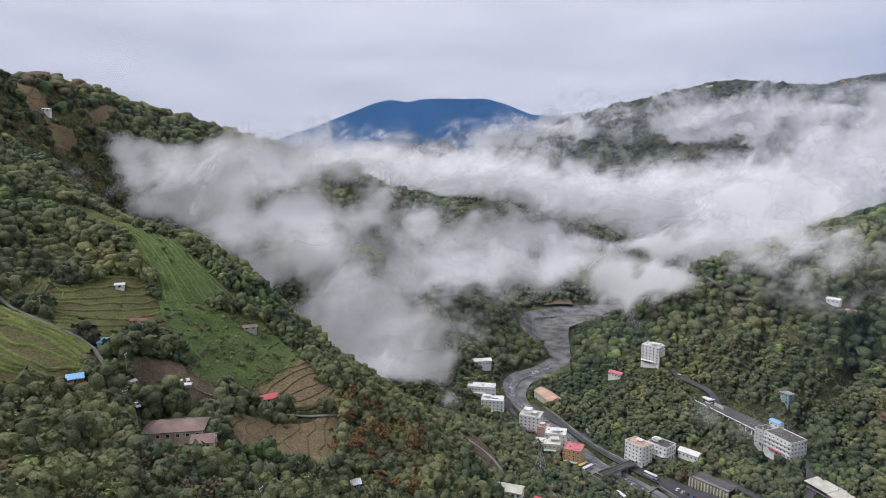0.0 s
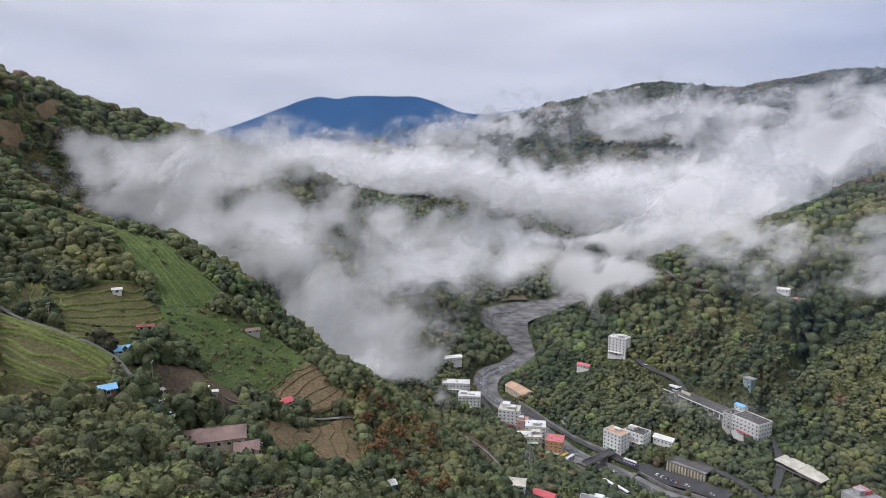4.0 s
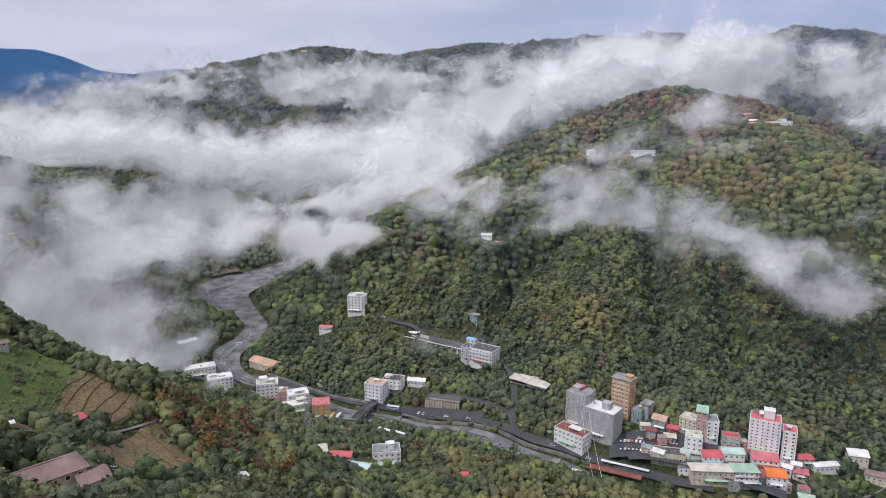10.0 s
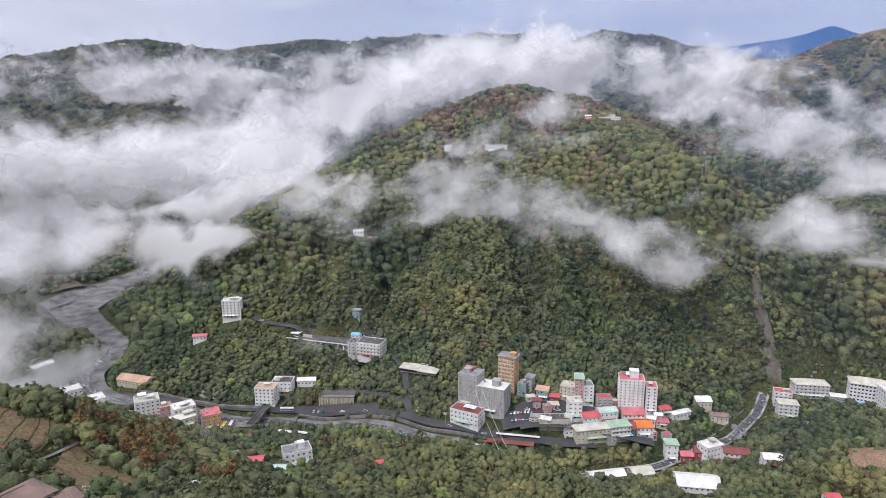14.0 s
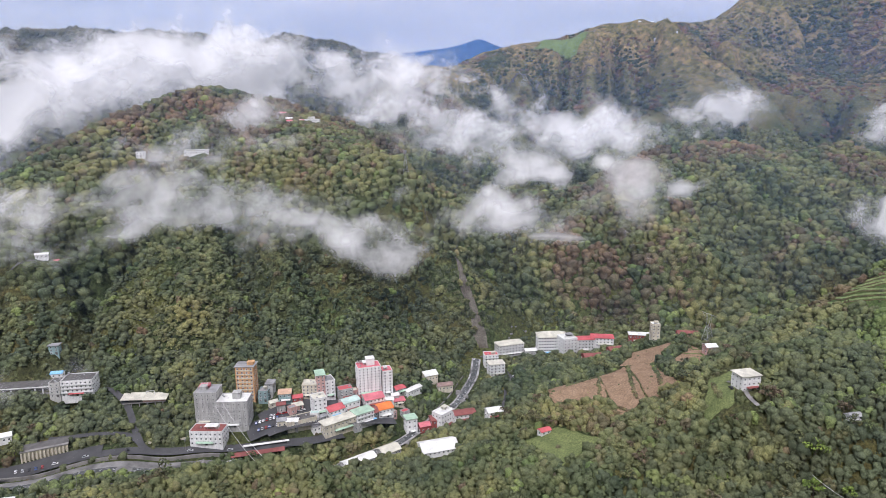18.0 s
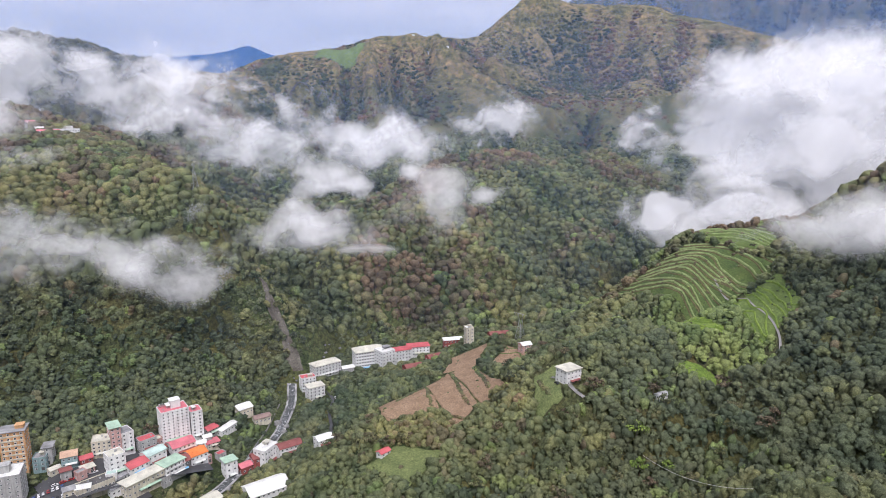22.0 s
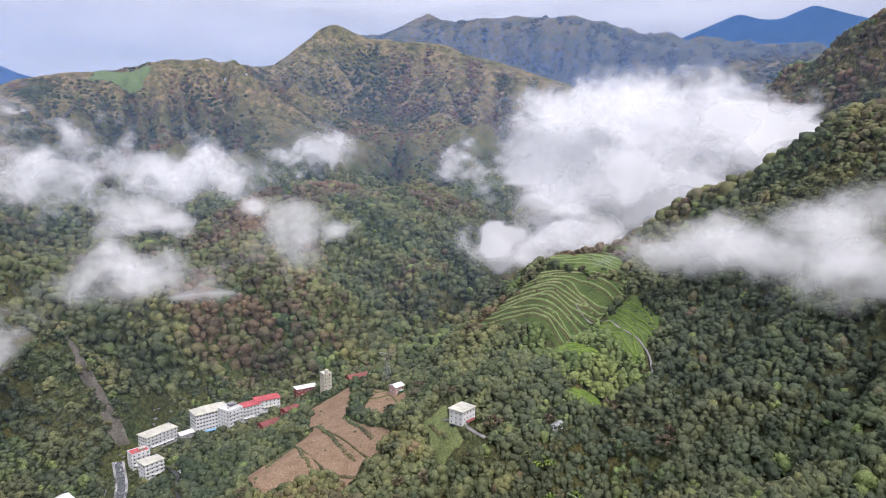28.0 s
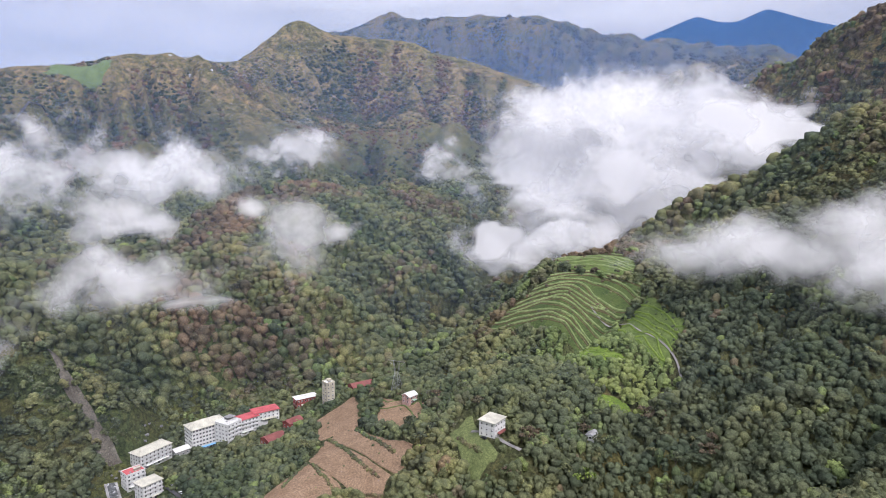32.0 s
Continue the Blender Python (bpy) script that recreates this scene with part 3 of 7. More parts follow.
def braid(phase, swing):
    """One arm of the river, winding between the gravel bars."""
    pts = densify(RIVER_SEEN, 14)
    out = []
    for i, (x, y, z) in enumerate(pts):
        a, b = pts[max(0, i - 1)], pts[min(len(pts) - 1, i + 1)]
        dx, dy = b[0] - a[0], b[1] - a[1]
        n = math.hypot(dx, dy)
        o = swing * float(river_width(np.array(y))) * math.sin(i * 0.33 + phase)
        out.append((x - dy / n * o, y + dx / n * o, z))
    return out


ribbon("river", braid(0.4, 0.22), lambda y: river_width(y) * 0.62, 0.95, MAT_WATER, "shallow braided grey river water", "water", 8, True, 4)
ribbon("river", braid(3.2, 0.55)[:34], lambda y: river_width(y) * 0.22, 1.0, MAT_WATER, "narrow side arm of the river between gravel bars", "water", 8, True, 3)
for phase, swing, wide in ((1.7, 0.42, 0.1), (4.4, 0.5, 0.07), (2.6, 0.65, 0.08)):
    ribbon("river", braid(phase, swing)[10:44], lambda y, k=wide: river_width(y) * k, 1.1, MAT_WATER, "thin pale thread of water among the gravel bars", "water", 6, True, 2)
ribbon("river_terrace", [(40, 800, 0), (62, 842, 0), (88, 880, 0), (130, 908, 0), (190, 928, 0)], 15, 0.9, MAT_RIVER_BANK, "low brown grassy terrace beside the river bed", "river bank", 6, True, 4)
ribbon("stream_bed", STREAM[:5], 9, 1.2, MAT_STONES, "grey stony bed of the mountain stream", "stream bed", 6, True, 4)
ribbon("stream", STREAM[:5], 5.5, 1.6, MAT_WATER, "narrow grey mountain stream below the hotels", "water", 6, True, 3)

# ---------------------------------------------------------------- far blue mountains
# Self-lit backdrop: the blue of distance haze is put into its emission colour.
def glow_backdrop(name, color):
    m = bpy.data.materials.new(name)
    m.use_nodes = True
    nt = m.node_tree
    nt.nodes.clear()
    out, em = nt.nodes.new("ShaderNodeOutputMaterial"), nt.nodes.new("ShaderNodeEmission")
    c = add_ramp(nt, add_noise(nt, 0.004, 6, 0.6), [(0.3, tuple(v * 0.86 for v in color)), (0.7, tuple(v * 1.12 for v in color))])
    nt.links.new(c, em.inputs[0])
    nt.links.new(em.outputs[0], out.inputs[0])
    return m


def backdrop(name, line, color, label, rough=14, seed=0.0):
    pts = np.array(densify(line, 18))
    for _ in range(2):
        pts[1:-1] = (pts[:-2] + 2 * pts[1:-1] + pts[2:]) / 4
    top = pts[:, 2] + (fbm(np.arange(len(pts)) * 0.11, seed, 0, 4) - 0.5) * rough * 2
    v = np.concatenate([np.c_[pts[:, :2] * (1 - 0.16 * s), top * (1 - s) + 60 * s] for s in (0, 0.25, 0.5, 1.0)])
    n = len(pts)
    f = np.concatenate([np.stack([np.arange(n - 1) + r * n, np.arange(1, n) + r * n, np.arange(1, n) + (r + 1) * n, np.arange(n - 1) + (r + 1) * n], -1) for r in range(3)])
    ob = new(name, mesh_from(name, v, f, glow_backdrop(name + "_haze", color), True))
    return tagged(ob, label, "mountain", kind="structure")


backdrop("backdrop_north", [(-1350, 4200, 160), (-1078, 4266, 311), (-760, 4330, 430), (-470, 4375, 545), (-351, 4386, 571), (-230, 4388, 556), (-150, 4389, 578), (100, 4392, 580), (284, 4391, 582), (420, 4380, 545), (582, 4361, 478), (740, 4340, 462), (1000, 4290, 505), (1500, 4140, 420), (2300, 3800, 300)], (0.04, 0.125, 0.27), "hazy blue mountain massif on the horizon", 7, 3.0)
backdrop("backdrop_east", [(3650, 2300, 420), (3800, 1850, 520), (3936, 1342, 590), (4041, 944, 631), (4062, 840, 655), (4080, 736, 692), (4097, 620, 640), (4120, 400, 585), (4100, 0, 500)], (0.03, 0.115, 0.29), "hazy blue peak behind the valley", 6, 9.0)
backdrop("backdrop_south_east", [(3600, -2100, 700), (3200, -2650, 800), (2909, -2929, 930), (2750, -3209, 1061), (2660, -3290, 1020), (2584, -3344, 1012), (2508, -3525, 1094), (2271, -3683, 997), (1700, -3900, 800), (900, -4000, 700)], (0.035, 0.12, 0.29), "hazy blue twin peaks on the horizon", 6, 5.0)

backdrop("backdrop_foothills", [(-900, 3600, 200), (-700, 3633, 257), (-547, 3659, 278), (-423, 3675, 294), (-266, 3690, 316), (-196, 3694, 338), (-76, 3699, 304), (50, 3699, 326), (209, 3694, 369), (365, 3681, 400), (550, 3658, 430), (900, 3580, 420), (1400, 3400, 380)], (0.05, 0.1, 0.17), "dark haze-blue wooded foothills below the massif", 16, 7.0)

# ---------------------------------------------------------------- drifting valley clouds
# Each bank: puffs as (x, y, z, half-length, half-depth, half-height), lying along the slopes in thin leaves of vapour.
CLOUDS = {
    "west": [(-27, 469, 75, 26, 26), (-62, 557, 96, 55, 40), (-124, 628, 134, 63, 46), (-172, 600, 168, 64, 44), (-214, 592, 202, 50, 34), (-268, 582, 234, 28, 20), (-190, 720, 218, 68, 36), (-125, 830, 225, 70, 38), (-15, 700, 122, 56, 38), (-95, 754, 140, 48, 35), (46, 799, 134, 57, 28), (-7, 560, 92, 34, 30), (31, 740, 108, 66, 34), (-33, 429, 76, 20, 18), (-62, 476, 84, 29, 25), (112, 790, 120, 71, 28)],
    "sea": [(-26, 1250, 192, 200, 42), (178, 1237, 164, 200, 42), (364, 1144, 154, 215, 44), (552, 1122, 154, 220, 42), (737, 1190, 204, 180, 58), (9, 1364, 180, 235, 47), (495, 1174, 138, 226, 46)],
    "north": [(-160, 1491, 228, 156, 32), (140, 1694, 262, 148, 44), (346, 1868, 312, 182, 36), (667, 1672, 312, 235, 54), (920, 1662, 305, 231, 57)],
    "crest": [(200, 692, 99, 45, 33), (275, 751, 127, 64, 36), (362, 769, 150, 83, 36), (288, 775, 105, 68, 40), (441, 800, 179, 100, 50), (373, 664, 133, 60, 32), (633, 839, 260, 118, 48), (655, 871, 262, 120, 50), (829, 778, 305, 156, 47), (863, 786, 312, 163, 49), (946, 703, 330, 110, 49), (947, 658, 312, 130, 49)],
    "hillside": [(393, 517, 163, 46, 24), (364, 568, 155, 50, 20), (413, 470, 149, 48, 25), (428, 414, 141, 50, 23), (438, 360, 131, 48, 21), (438, 305, 121, 49, 22), (437, 255, 112, 42, 20), (465, 253, 147, 22, 21), (402, 468, 123, 66, 12), (461, 380, 155, 24, 18), (300, 571, 136, 54, 21), (454, 448, 185, 31, 13)],
    "hilltop": [(628, 472, 228, 49, 19), (597, 422, 201, 54, 18), (496, 526, 199, 41, 12)],
    "saddle": [(1076, 502, 305, 124, 53), (1214, 400, 325, 109, 50), (959, 381, 238, 92, 42), (893, 235, 215, 75, 43), (1058, 414, 272, 119, 65), (836, 257, 203, 80, 40)],
    "gully": [(489, 133, 139, 53, 22), (506, 167, 146, 23, 14), (490, 90, 121, 27, 12), (446, 21, 166, 40, 38), (488, 33, 188, 22, 16), (478, -33, 166, 22, 12), (699, 145, 172, 46, 22), (672, 120, 160, 34, 18), (549, 168, 130, 39, 21)],
    "glen": [(1014, 219, 248, 50, 40), (1012, 71, 195, 124, 40), (949, 28, 197, 88, 34), (1022, -160, 246, 72, 27), (932, -384, 228, 52, 32)],
    "bank": [(653, -521, 252, 165, 65), (580, -593, 268, 113, 47), (661, -435, 190, 82, 57), (584, -492, 185, 89, 60), (477, -649, 276, 68, 22), (732, -424, 238, 61, 43), (525, -364, 140, 62, 27), (559, -287, 124, 54, 20), (568, -550, 216, 66, 41), (372, -478, 262, 46, 20), (420, -500, 262, 60, 26)],
    "parking": [(250, 440, 34, 20, 20), (213, 478, 26, 17, 20), (232, 462, 24, 22, 14)],
    "ridge_wisp": [(-263, 395, 215, 18, 8), (-255, 440, 220, 20, 7)],
    "bank_foot": [(555, -327, 130, 78, 26)],
    "terrace": [(257, -238, 163, 42, 15), (199, -258, 161, 54, 14), (147, -266, 178, 48, 20), (144, -290, 188, 28, 14), (139, -254, 176, 34, 16), (110, -250, 176, 45, 18)],
}
SLICES = 6


SPREAD = {"west": 1.4, "sea": 1.1, "crest": 1.3, "hillside": 1.35, "hilltop": 1.4, "gully": 1.18, "glen": 1.22, "bank": 1.12, "bank_foot": 1.3, "terrace": 1.5}
BODY = {"crest": 1.25, "sea": 1.15, "hillside": 0.68, "hilltop": 0.62, "saddle": 0.78, "gully": 0.92, "glen": 0.9, "parking": 0.22, "ridge_wisp": 0.6, "bank": 2.1, "bank_foot": 0.6, "west": 1.0, "terrace": 0.95}


def cloud(puffs, spread, body, label):
    """Leaves of vapour stacked through a bank of puffs, thinning to nothing at its rim and where it meets the ground."""
    p = np.array(puffs, float)
    p[:, 3:] *= spread
    centre = np.average(p[:, :3], axis=0, weights=p[:, 3])
    face = np.array([-70.0, 90.0]) - centre[:2]
    face /= np.linalg.norm(face)
    lean = radians(32)
    n = np.array([face[0] * math.cos(lean), face[1] * math.cos(lean), math.sin(lean)])
    a = np.array([-face[1], face[0], 0.0])
    b = np.cross(n, a)
    b = b if b[2] > 0 else -b
    q = (p[:, :3] - centre)
    qa, qb, qn = q @ a, q @ b, q @ n
    deep = p[:, 3] * 0.55
    lo, hi = (qn - deep).min(), (qn + deep).max()
    ra, rb = (qa - p[:, 3] * 1.7).min(), (qa + p[:, 3] * 1.7).max()
    sa, sb = (qb - p[:, 4] * 1.9 - 10).min(), (qb + p[:, 4] * 1.9 + 10).max()
    cell = max(6.0, (rb - ra) / 130)
    A, B = np.meshgrid(np.arange(ra, rb + cell, cell), np.arange(sa, sb + cell, cell))
    verts, faces, dens, off = [], [], [], 0
    count = SLICES + (0 if hi - lo < 200 else 3)
    for s in range(count):
        N = lo + (hi - lo) * (s + 0.5) / count + (fbm(A / 90 + s, B / 90, s * 3.7, 2) - 0.5) * (hi - lo) / count * 1.6
        P = centre + A[..., None] * a + B[..., None] * b + N[..., None] * n
        d = np.zeros(A.shape)
        pull = min(30.0, 0.75 * float(np.median(p[:, 4])))
        wa = A + (fbm(A / 55, B / 40, 40 + s * 0.35, 3) - 0.5) * 5 * pull
        wb = B + (fbm(A / 48, B / 48, 80 + s * 0.35, 3) - 0.5) * 3.4 * pull
        for i in range(len(p)):
            r2 = ((wa - qa[i]) / p[i, 3]) ** 2 + ((wb - qb[i]) / p[i, 4]) ** 2 + ((N - qn[i]) / (deep[i] + 12)) ** 2
            d = np.maximum(d, np.exp(-r2 * 1.5)) + 0.2 * np.exp(-r2 * 2.2)
        d *= body * smooth(2, 24, P[..., 2] - height(P[..., 0], P[..., 1]))
        d = np.clip(d - 0.06, 0, 1.4)
        d[0, :] = d[-1, :] = d[:, 0] = d[:, -1] = 0
        idx = np.arange(A.size).reshape(A.shape)
        f = np.stack([idx[:-1, :-1], idx[:-1, 1:], idx[1:, 1:], idx[1:, :-1]], -1).reshape(-1, 4)
        f = f[d.ravel()[f].max(1) > 0.01]
        used, f = np.unique(f, return_inverse=True)
        verts.append(P.reshape(-1, 3)[used])
        dens.append(d.ravel()[used])
        faces.append(f.reshape(-1, 4) + off)
        off += len(used)
    me = mesh_from("cloud", np.concatenate(verts), np.concatenate(faces), MAT_CLOUD, True)
    at = me.attributes.new("vapour", "FLOAT", "POINT")
    at.data.foreach_set("value", np.concatenate(dens).astype(np.float32))
    return tagged(new("cloud", me), label, "cloud", "drifting clouds", "stuff")


for bank, puffs in CLOUDS.items():
    cloud(puffs, SPREAD.get(bank, 1.2), BODY.get(bank, 1.0), {"west": "white fog bank rising along the wooded slope", "sea": "flat sea of white cloud filling the far valley", "bank": "dense white cloud lying in the side valley"}.get(bank, "thin white cloud drifting along the forested hillside"))



# Added see-through sheets: the blue of distance haze is put into their colour.
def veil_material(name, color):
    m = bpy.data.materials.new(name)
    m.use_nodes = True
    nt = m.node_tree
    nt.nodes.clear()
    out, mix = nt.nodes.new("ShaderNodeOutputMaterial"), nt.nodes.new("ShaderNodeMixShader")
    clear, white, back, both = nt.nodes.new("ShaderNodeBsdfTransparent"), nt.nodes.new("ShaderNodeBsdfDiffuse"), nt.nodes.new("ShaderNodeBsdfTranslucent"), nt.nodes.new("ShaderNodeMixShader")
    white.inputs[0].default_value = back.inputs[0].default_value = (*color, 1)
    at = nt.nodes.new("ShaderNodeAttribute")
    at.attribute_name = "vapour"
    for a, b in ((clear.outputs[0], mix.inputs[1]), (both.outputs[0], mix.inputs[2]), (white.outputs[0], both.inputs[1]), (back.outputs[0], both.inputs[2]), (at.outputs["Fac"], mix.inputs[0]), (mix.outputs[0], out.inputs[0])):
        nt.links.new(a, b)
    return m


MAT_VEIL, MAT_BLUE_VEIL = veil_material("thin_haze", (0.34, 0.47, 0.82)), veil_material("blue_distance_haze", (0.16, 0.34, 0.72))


def haze(radius, strength, top):
    """A see-through tinted curtain added round the valley basin as painted distance haze, fading out above, at its ends
    and where it meets the ground.
    """
    ang = np.radians(np.linspace(-75, 130, 220))
    up = np.linspace(0, 1, 60)
    A, U = np.meshgrid(ang, up)
    R = radius * (1 + 0.12 * (fbm(A * 3, U * 2, radius, 2) - 0.5)) + U * 120
    x, y = -60 + R * np.sin(np.pi / 2 - A), 110 + R * np.cos(np.pi / 2 - A)
    z = -30 + (top + 30) * U
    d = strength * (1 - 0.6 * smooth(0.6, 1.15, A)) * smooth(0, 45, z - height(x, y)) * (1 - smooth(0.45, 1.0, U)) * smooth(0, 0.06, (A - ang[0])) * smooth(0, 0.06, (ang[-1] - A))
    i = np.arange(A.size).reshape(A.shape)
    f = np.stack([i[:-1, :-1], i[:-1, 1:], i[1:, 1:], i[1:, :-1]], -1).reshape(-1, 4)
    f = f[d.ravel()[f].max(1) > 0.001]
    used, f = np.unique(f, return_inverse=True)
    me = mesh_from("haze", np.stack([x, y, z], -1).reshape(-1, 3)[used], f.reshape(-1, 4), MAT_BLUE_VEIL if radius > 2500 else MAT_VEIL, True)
    me.attributes.new("vapour", "FLOAT", "POINT").data.foreach_set("value", d.ravel()[used].astype(np.float32))
    return tagged(new("haze", me), "thin bluish haze hanging in the valley air", "haze", kind="stuff")


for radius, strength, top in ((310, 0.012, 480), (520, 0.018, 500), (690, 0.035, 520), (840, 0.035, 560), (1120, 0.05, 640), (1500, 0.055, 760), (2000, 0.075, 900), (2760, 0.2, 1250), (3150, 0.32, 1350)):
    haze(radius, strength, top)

# ---------------------------------------------------------------- fields, lanes, clearings of the plan
QUADS, FIELD_QUADS, LANES, CLEARINGS = [], [], [], []


def inside(x, y, quad):
    ok = np.ones(np.shape(x), bool)
    area = sum(p[0] * q[1] - q[0] * p[1] for p, q in zip(quad, quad[1:] + quad[:1]))
    for p, q in zip(quad, quad[1:] + quad[:1]):
        ok &= ((q[0] - p[0]) * (y - p[1]) - (q[1] - p[1]) * (x - p[0])) * area >= 0
    return ok


def quad_point(quad, s, t):
    a, b, c, d = (np.array(p[:2], float) for p in quad)
    s, t = np.asarray(s, float)[..., None], np.asarray(t, float)[..., None]
    return a * (1 - s) * (1 - t) + b * s * (1 - t) + c * s * t + d * (1 - s) * t


def soil(name, dark, light, stripe=0.0):
    m, nt, b = node_material(name, 0.95)
    col = add_ramp(nt, add_noise(nt, 0.09, 6, 0.65), [(0.3, dark), (0.65, light)])
    fine = add_ramp(nt, add_noise(nt, 0.8, 7, 0.75), [(0.32, (0.42, 0.44, 0.42)), (0.5, (0.95, 0.95, 0.95)), (0.64, (1.4, 1.4, 1.3))])
    nt.links.new(add_mix(nt, 1.0, col, fine, "MULTIPLY"), b.inputs["Base Color"])
    add_bump(nt, b, add_noise(nt, 1.4, 5, 0.7), 0.8, 0.3)
    return m


MAT_TILLED = soil("tilled_earth", (0.22, 0.142, 0.088), (0.33, 0.228, 0.15))
MAT_BROWN = soil("fallow_earth", (0.13, 0.095, 0.055), (0.22, 0.165, 0.095))
MAT_DUG = soil("dark_dug_earth", (0.085, 0.062, 0.045), (0.15, 0.112, 0.08))
MAT_TEA = soil("tea_bushes", (0.055, 0.09, 0.03), (0.11, 0.15, 0.045))
MAT_TEA_LIGHT = soil("light_tea_bushes", (0.075, 0.115, 0.032), (0.135, 0.185, 0.052))
MAT_PALE_ROW = soil("pale_tea_rows", (0.16, 0.22, 0.08), (0.3, 0.36, 0.16))
MAT_TEA_BROWN = soil("terrace_grass", (0.085, 0.075, 0.036), (0.13, 0.125, 0.05))
MAT_BRIGHT = soil("bright_crop", (0.10, 0.165, 0.03), (0.19, 0.265, 0.05))
MAT_LAWN = soil("mown_grass", (0.1, 0.13, 0.05), (0.18, 0.21, 0.08))
MAT_PASTURE = soil("mountain_pasture", (0.11, 0.16, 0.06), (0.16, 0.22, 0.085))
MAT_SCREE = soil("bare_scree", (0.08, 0.07, 0.055), (0.19, 0.172, 0.145))
MAT_ROW = soil("crop_row_leaves", (0.08, 0.115, 0.038), (0.15, 0.19, 0.065))
MAT_GREEN_ROW = soil("terrace_row_grass", (0.095, 0.125, 0.035), (0.17, 0.205, 0.06))
MAT_BANK = soil("terrace_bank", (0.085, 0.078, 0.036), (0.145, 0.125, 0.062))


def row_mesh(pts, width, tall, material, name):
    """A low uneven hedge along a line: five points across."""
    d = np.gradient(pts[:, :2], axis=0)
    d /= np.maximum(np.linalg.norm(d, axis=1), 1e-6)[:, None]
    across = ((-1, 0), (-0.7, 0.75), (0, 1), (0.7, 0.75), (1, 0))
    wob = 0.7 + 0.6 * vnoise(pts[:, 0] * 0.7, pts[:, 1] * 0.7, 2.2)
    v = []
    for s, up in across:
        x, y = pts[:, 0] - d[:, 1] * width / 2 * s, pts[:, 1] + d[:, 0] * width / 2 * s
        v.append(np.stack([x, y, pts[:, 2] + up * tall * wob - (0.4 if up == 0 else 0)], -1))
    v = np.stack(v, 1)
    n, k = v.shape[:2]
    i = np.arange(n * k).reshape(n, k)
    f = np.stack([i[:-1, :-1], i[:-1, 1:], i[1:, 1:], i[1:, :-1]], -1).reshape(-1, 4)
    return mesh_from(name, v.reshape(-1, 3), f, material, True)


def crop_rows(thing, quad, rows, row_material, width, tall, along, lift=0.45, bend=0.0, shift=0.5):
    """Uneven rows of plants or banks across a field."""
    for r in range(rows):
        g = (r + shift) / rows
        u1 = np.linspace(0.02, 0.98, 40)
        v1 = g + bend * np.sin(u1 * 3.1) / rows + (vnoise(u1 * 6, r * 3.1, quad[0][0]) - 0.5) * 0.9 / rows + (vnoise(u1 * 2, r * 0.35, quad[0][1]) - 0.5) * 2.4 / rows
        p = quad_point(quad, u1, v1) if along else quad_point(quad, v1, u1)
        ob = new("crop_row", row_mesh(np.c_[p, sheet_height(p[:, 0], p[:, 1]) + lift], width, tall, row_material, "crop_row"))
        ob.parent = thing


def field(quad, material, label, rows=0, row_material=None, width=1.2, tall=0.7, along=True, lift=0.45, bend=0.0, clear=True, name="field", grow=1.0, margin=-1.0):
    """A patch of worked land draped on the ground, with its crop rows or terrace banks."""
    if grow != 1.0:
        mx, my = sum(p[0] for p in quad) / 4, sum(p[1] for p in quad) / 4
        quad = [(mx + (p[0] - mx) * grow, my + (p[1] - my) * grow) for p in quad]
    if clear:
        FIELD_QUADS.append([p[:2] for p in quad])
        mx, my = sum(p[0] for p in quad) / 4, sum(p[1] for p in quad) / 4
        QUADS.append([(p[0] + (p[0] - mx) / math.hypot(p[0] - mx, p[1] - my) * margin, p[1] + (p[1] - my) / math.hypot(p[0] - mx, p[1] - my) * margin) for p in quad])
    n = 30
    s, t = np.meshgrid(np.linspace(0, 1, n + 1), np.linspace(0, 1, n + 1))
    rag = 0.06
    ss = s + (fbm(t * 5, s * 5 + quad[0][0], 1.0, 3) - 0.5) * rag * 2
    tt = t + (fbm(s * 5, t * 5 + quad[0][1], 4.0, 3) - 0.5) * rag * 2
    xy = quad_point(quad, ss, tt)
    z = sheet_height(xy[..., 0], xy[..., 1]) + lift
    rim = (s == 0) | (s == 1) | (t == 0) | (t == 1)
    z[rim] -= 1.6
    i = np.arange((n + 1) ** 2).reshape(n + 1, n + 1)
    f = np.stack([i[:-1, :-1], i[:-1, 1:], i[1:, 1:], i[1:, :-1]], -1).reshape(-1, 4)
    thing = new(name, mesh_from(name, np.concatenate([xy, z[..., None]], -1).reshape(-1, 3), f, material, True))
    tagged(thing, label, "field", "farm fields")
    crop_rows(thing, quad, rows, row_material, width, tall, along, lift, bend)
    return thing


field([(-190, 312), (-164, 345), (-138, 312), (-158, 259)], MAT_TEA_BROWN, "terraced grassy hillside field with low earth banks", 9, MAT_GREEN_ROW, 1.5, 0.7, True, grow=1.16)
field([(-192, 268), (-145, 256), (-134, 222), (-150, 195)], MAT_TEA_BROWN, "striped terrace field of brown grass and green rows", 10, MAT_GREEN_ROW, 2.2, 0.8, True, grow=1.16)
field([(-200, 396), (-166, 392), (-122, 368), (-148, 337)], MAT_TEA, "bright green planted slope with crop rows", 9, MAT_ROW, 1.3, 0.6, False, grow=1.16)
field([(-148, 336), (-104, 360), (-77, 348), (-112, 286)], MAT_TEA, "rough green field overgrown with shrubs", 0, None, clear=True, grow=1.16)
field([(-103, 296), (-78, 347), (-54, 325), (-84, 303)], MAT_BROWN, "fallow brown terrace field with dark banks", 6, MAT_BANK, 0.8, 0.4, True, grow=1.16)
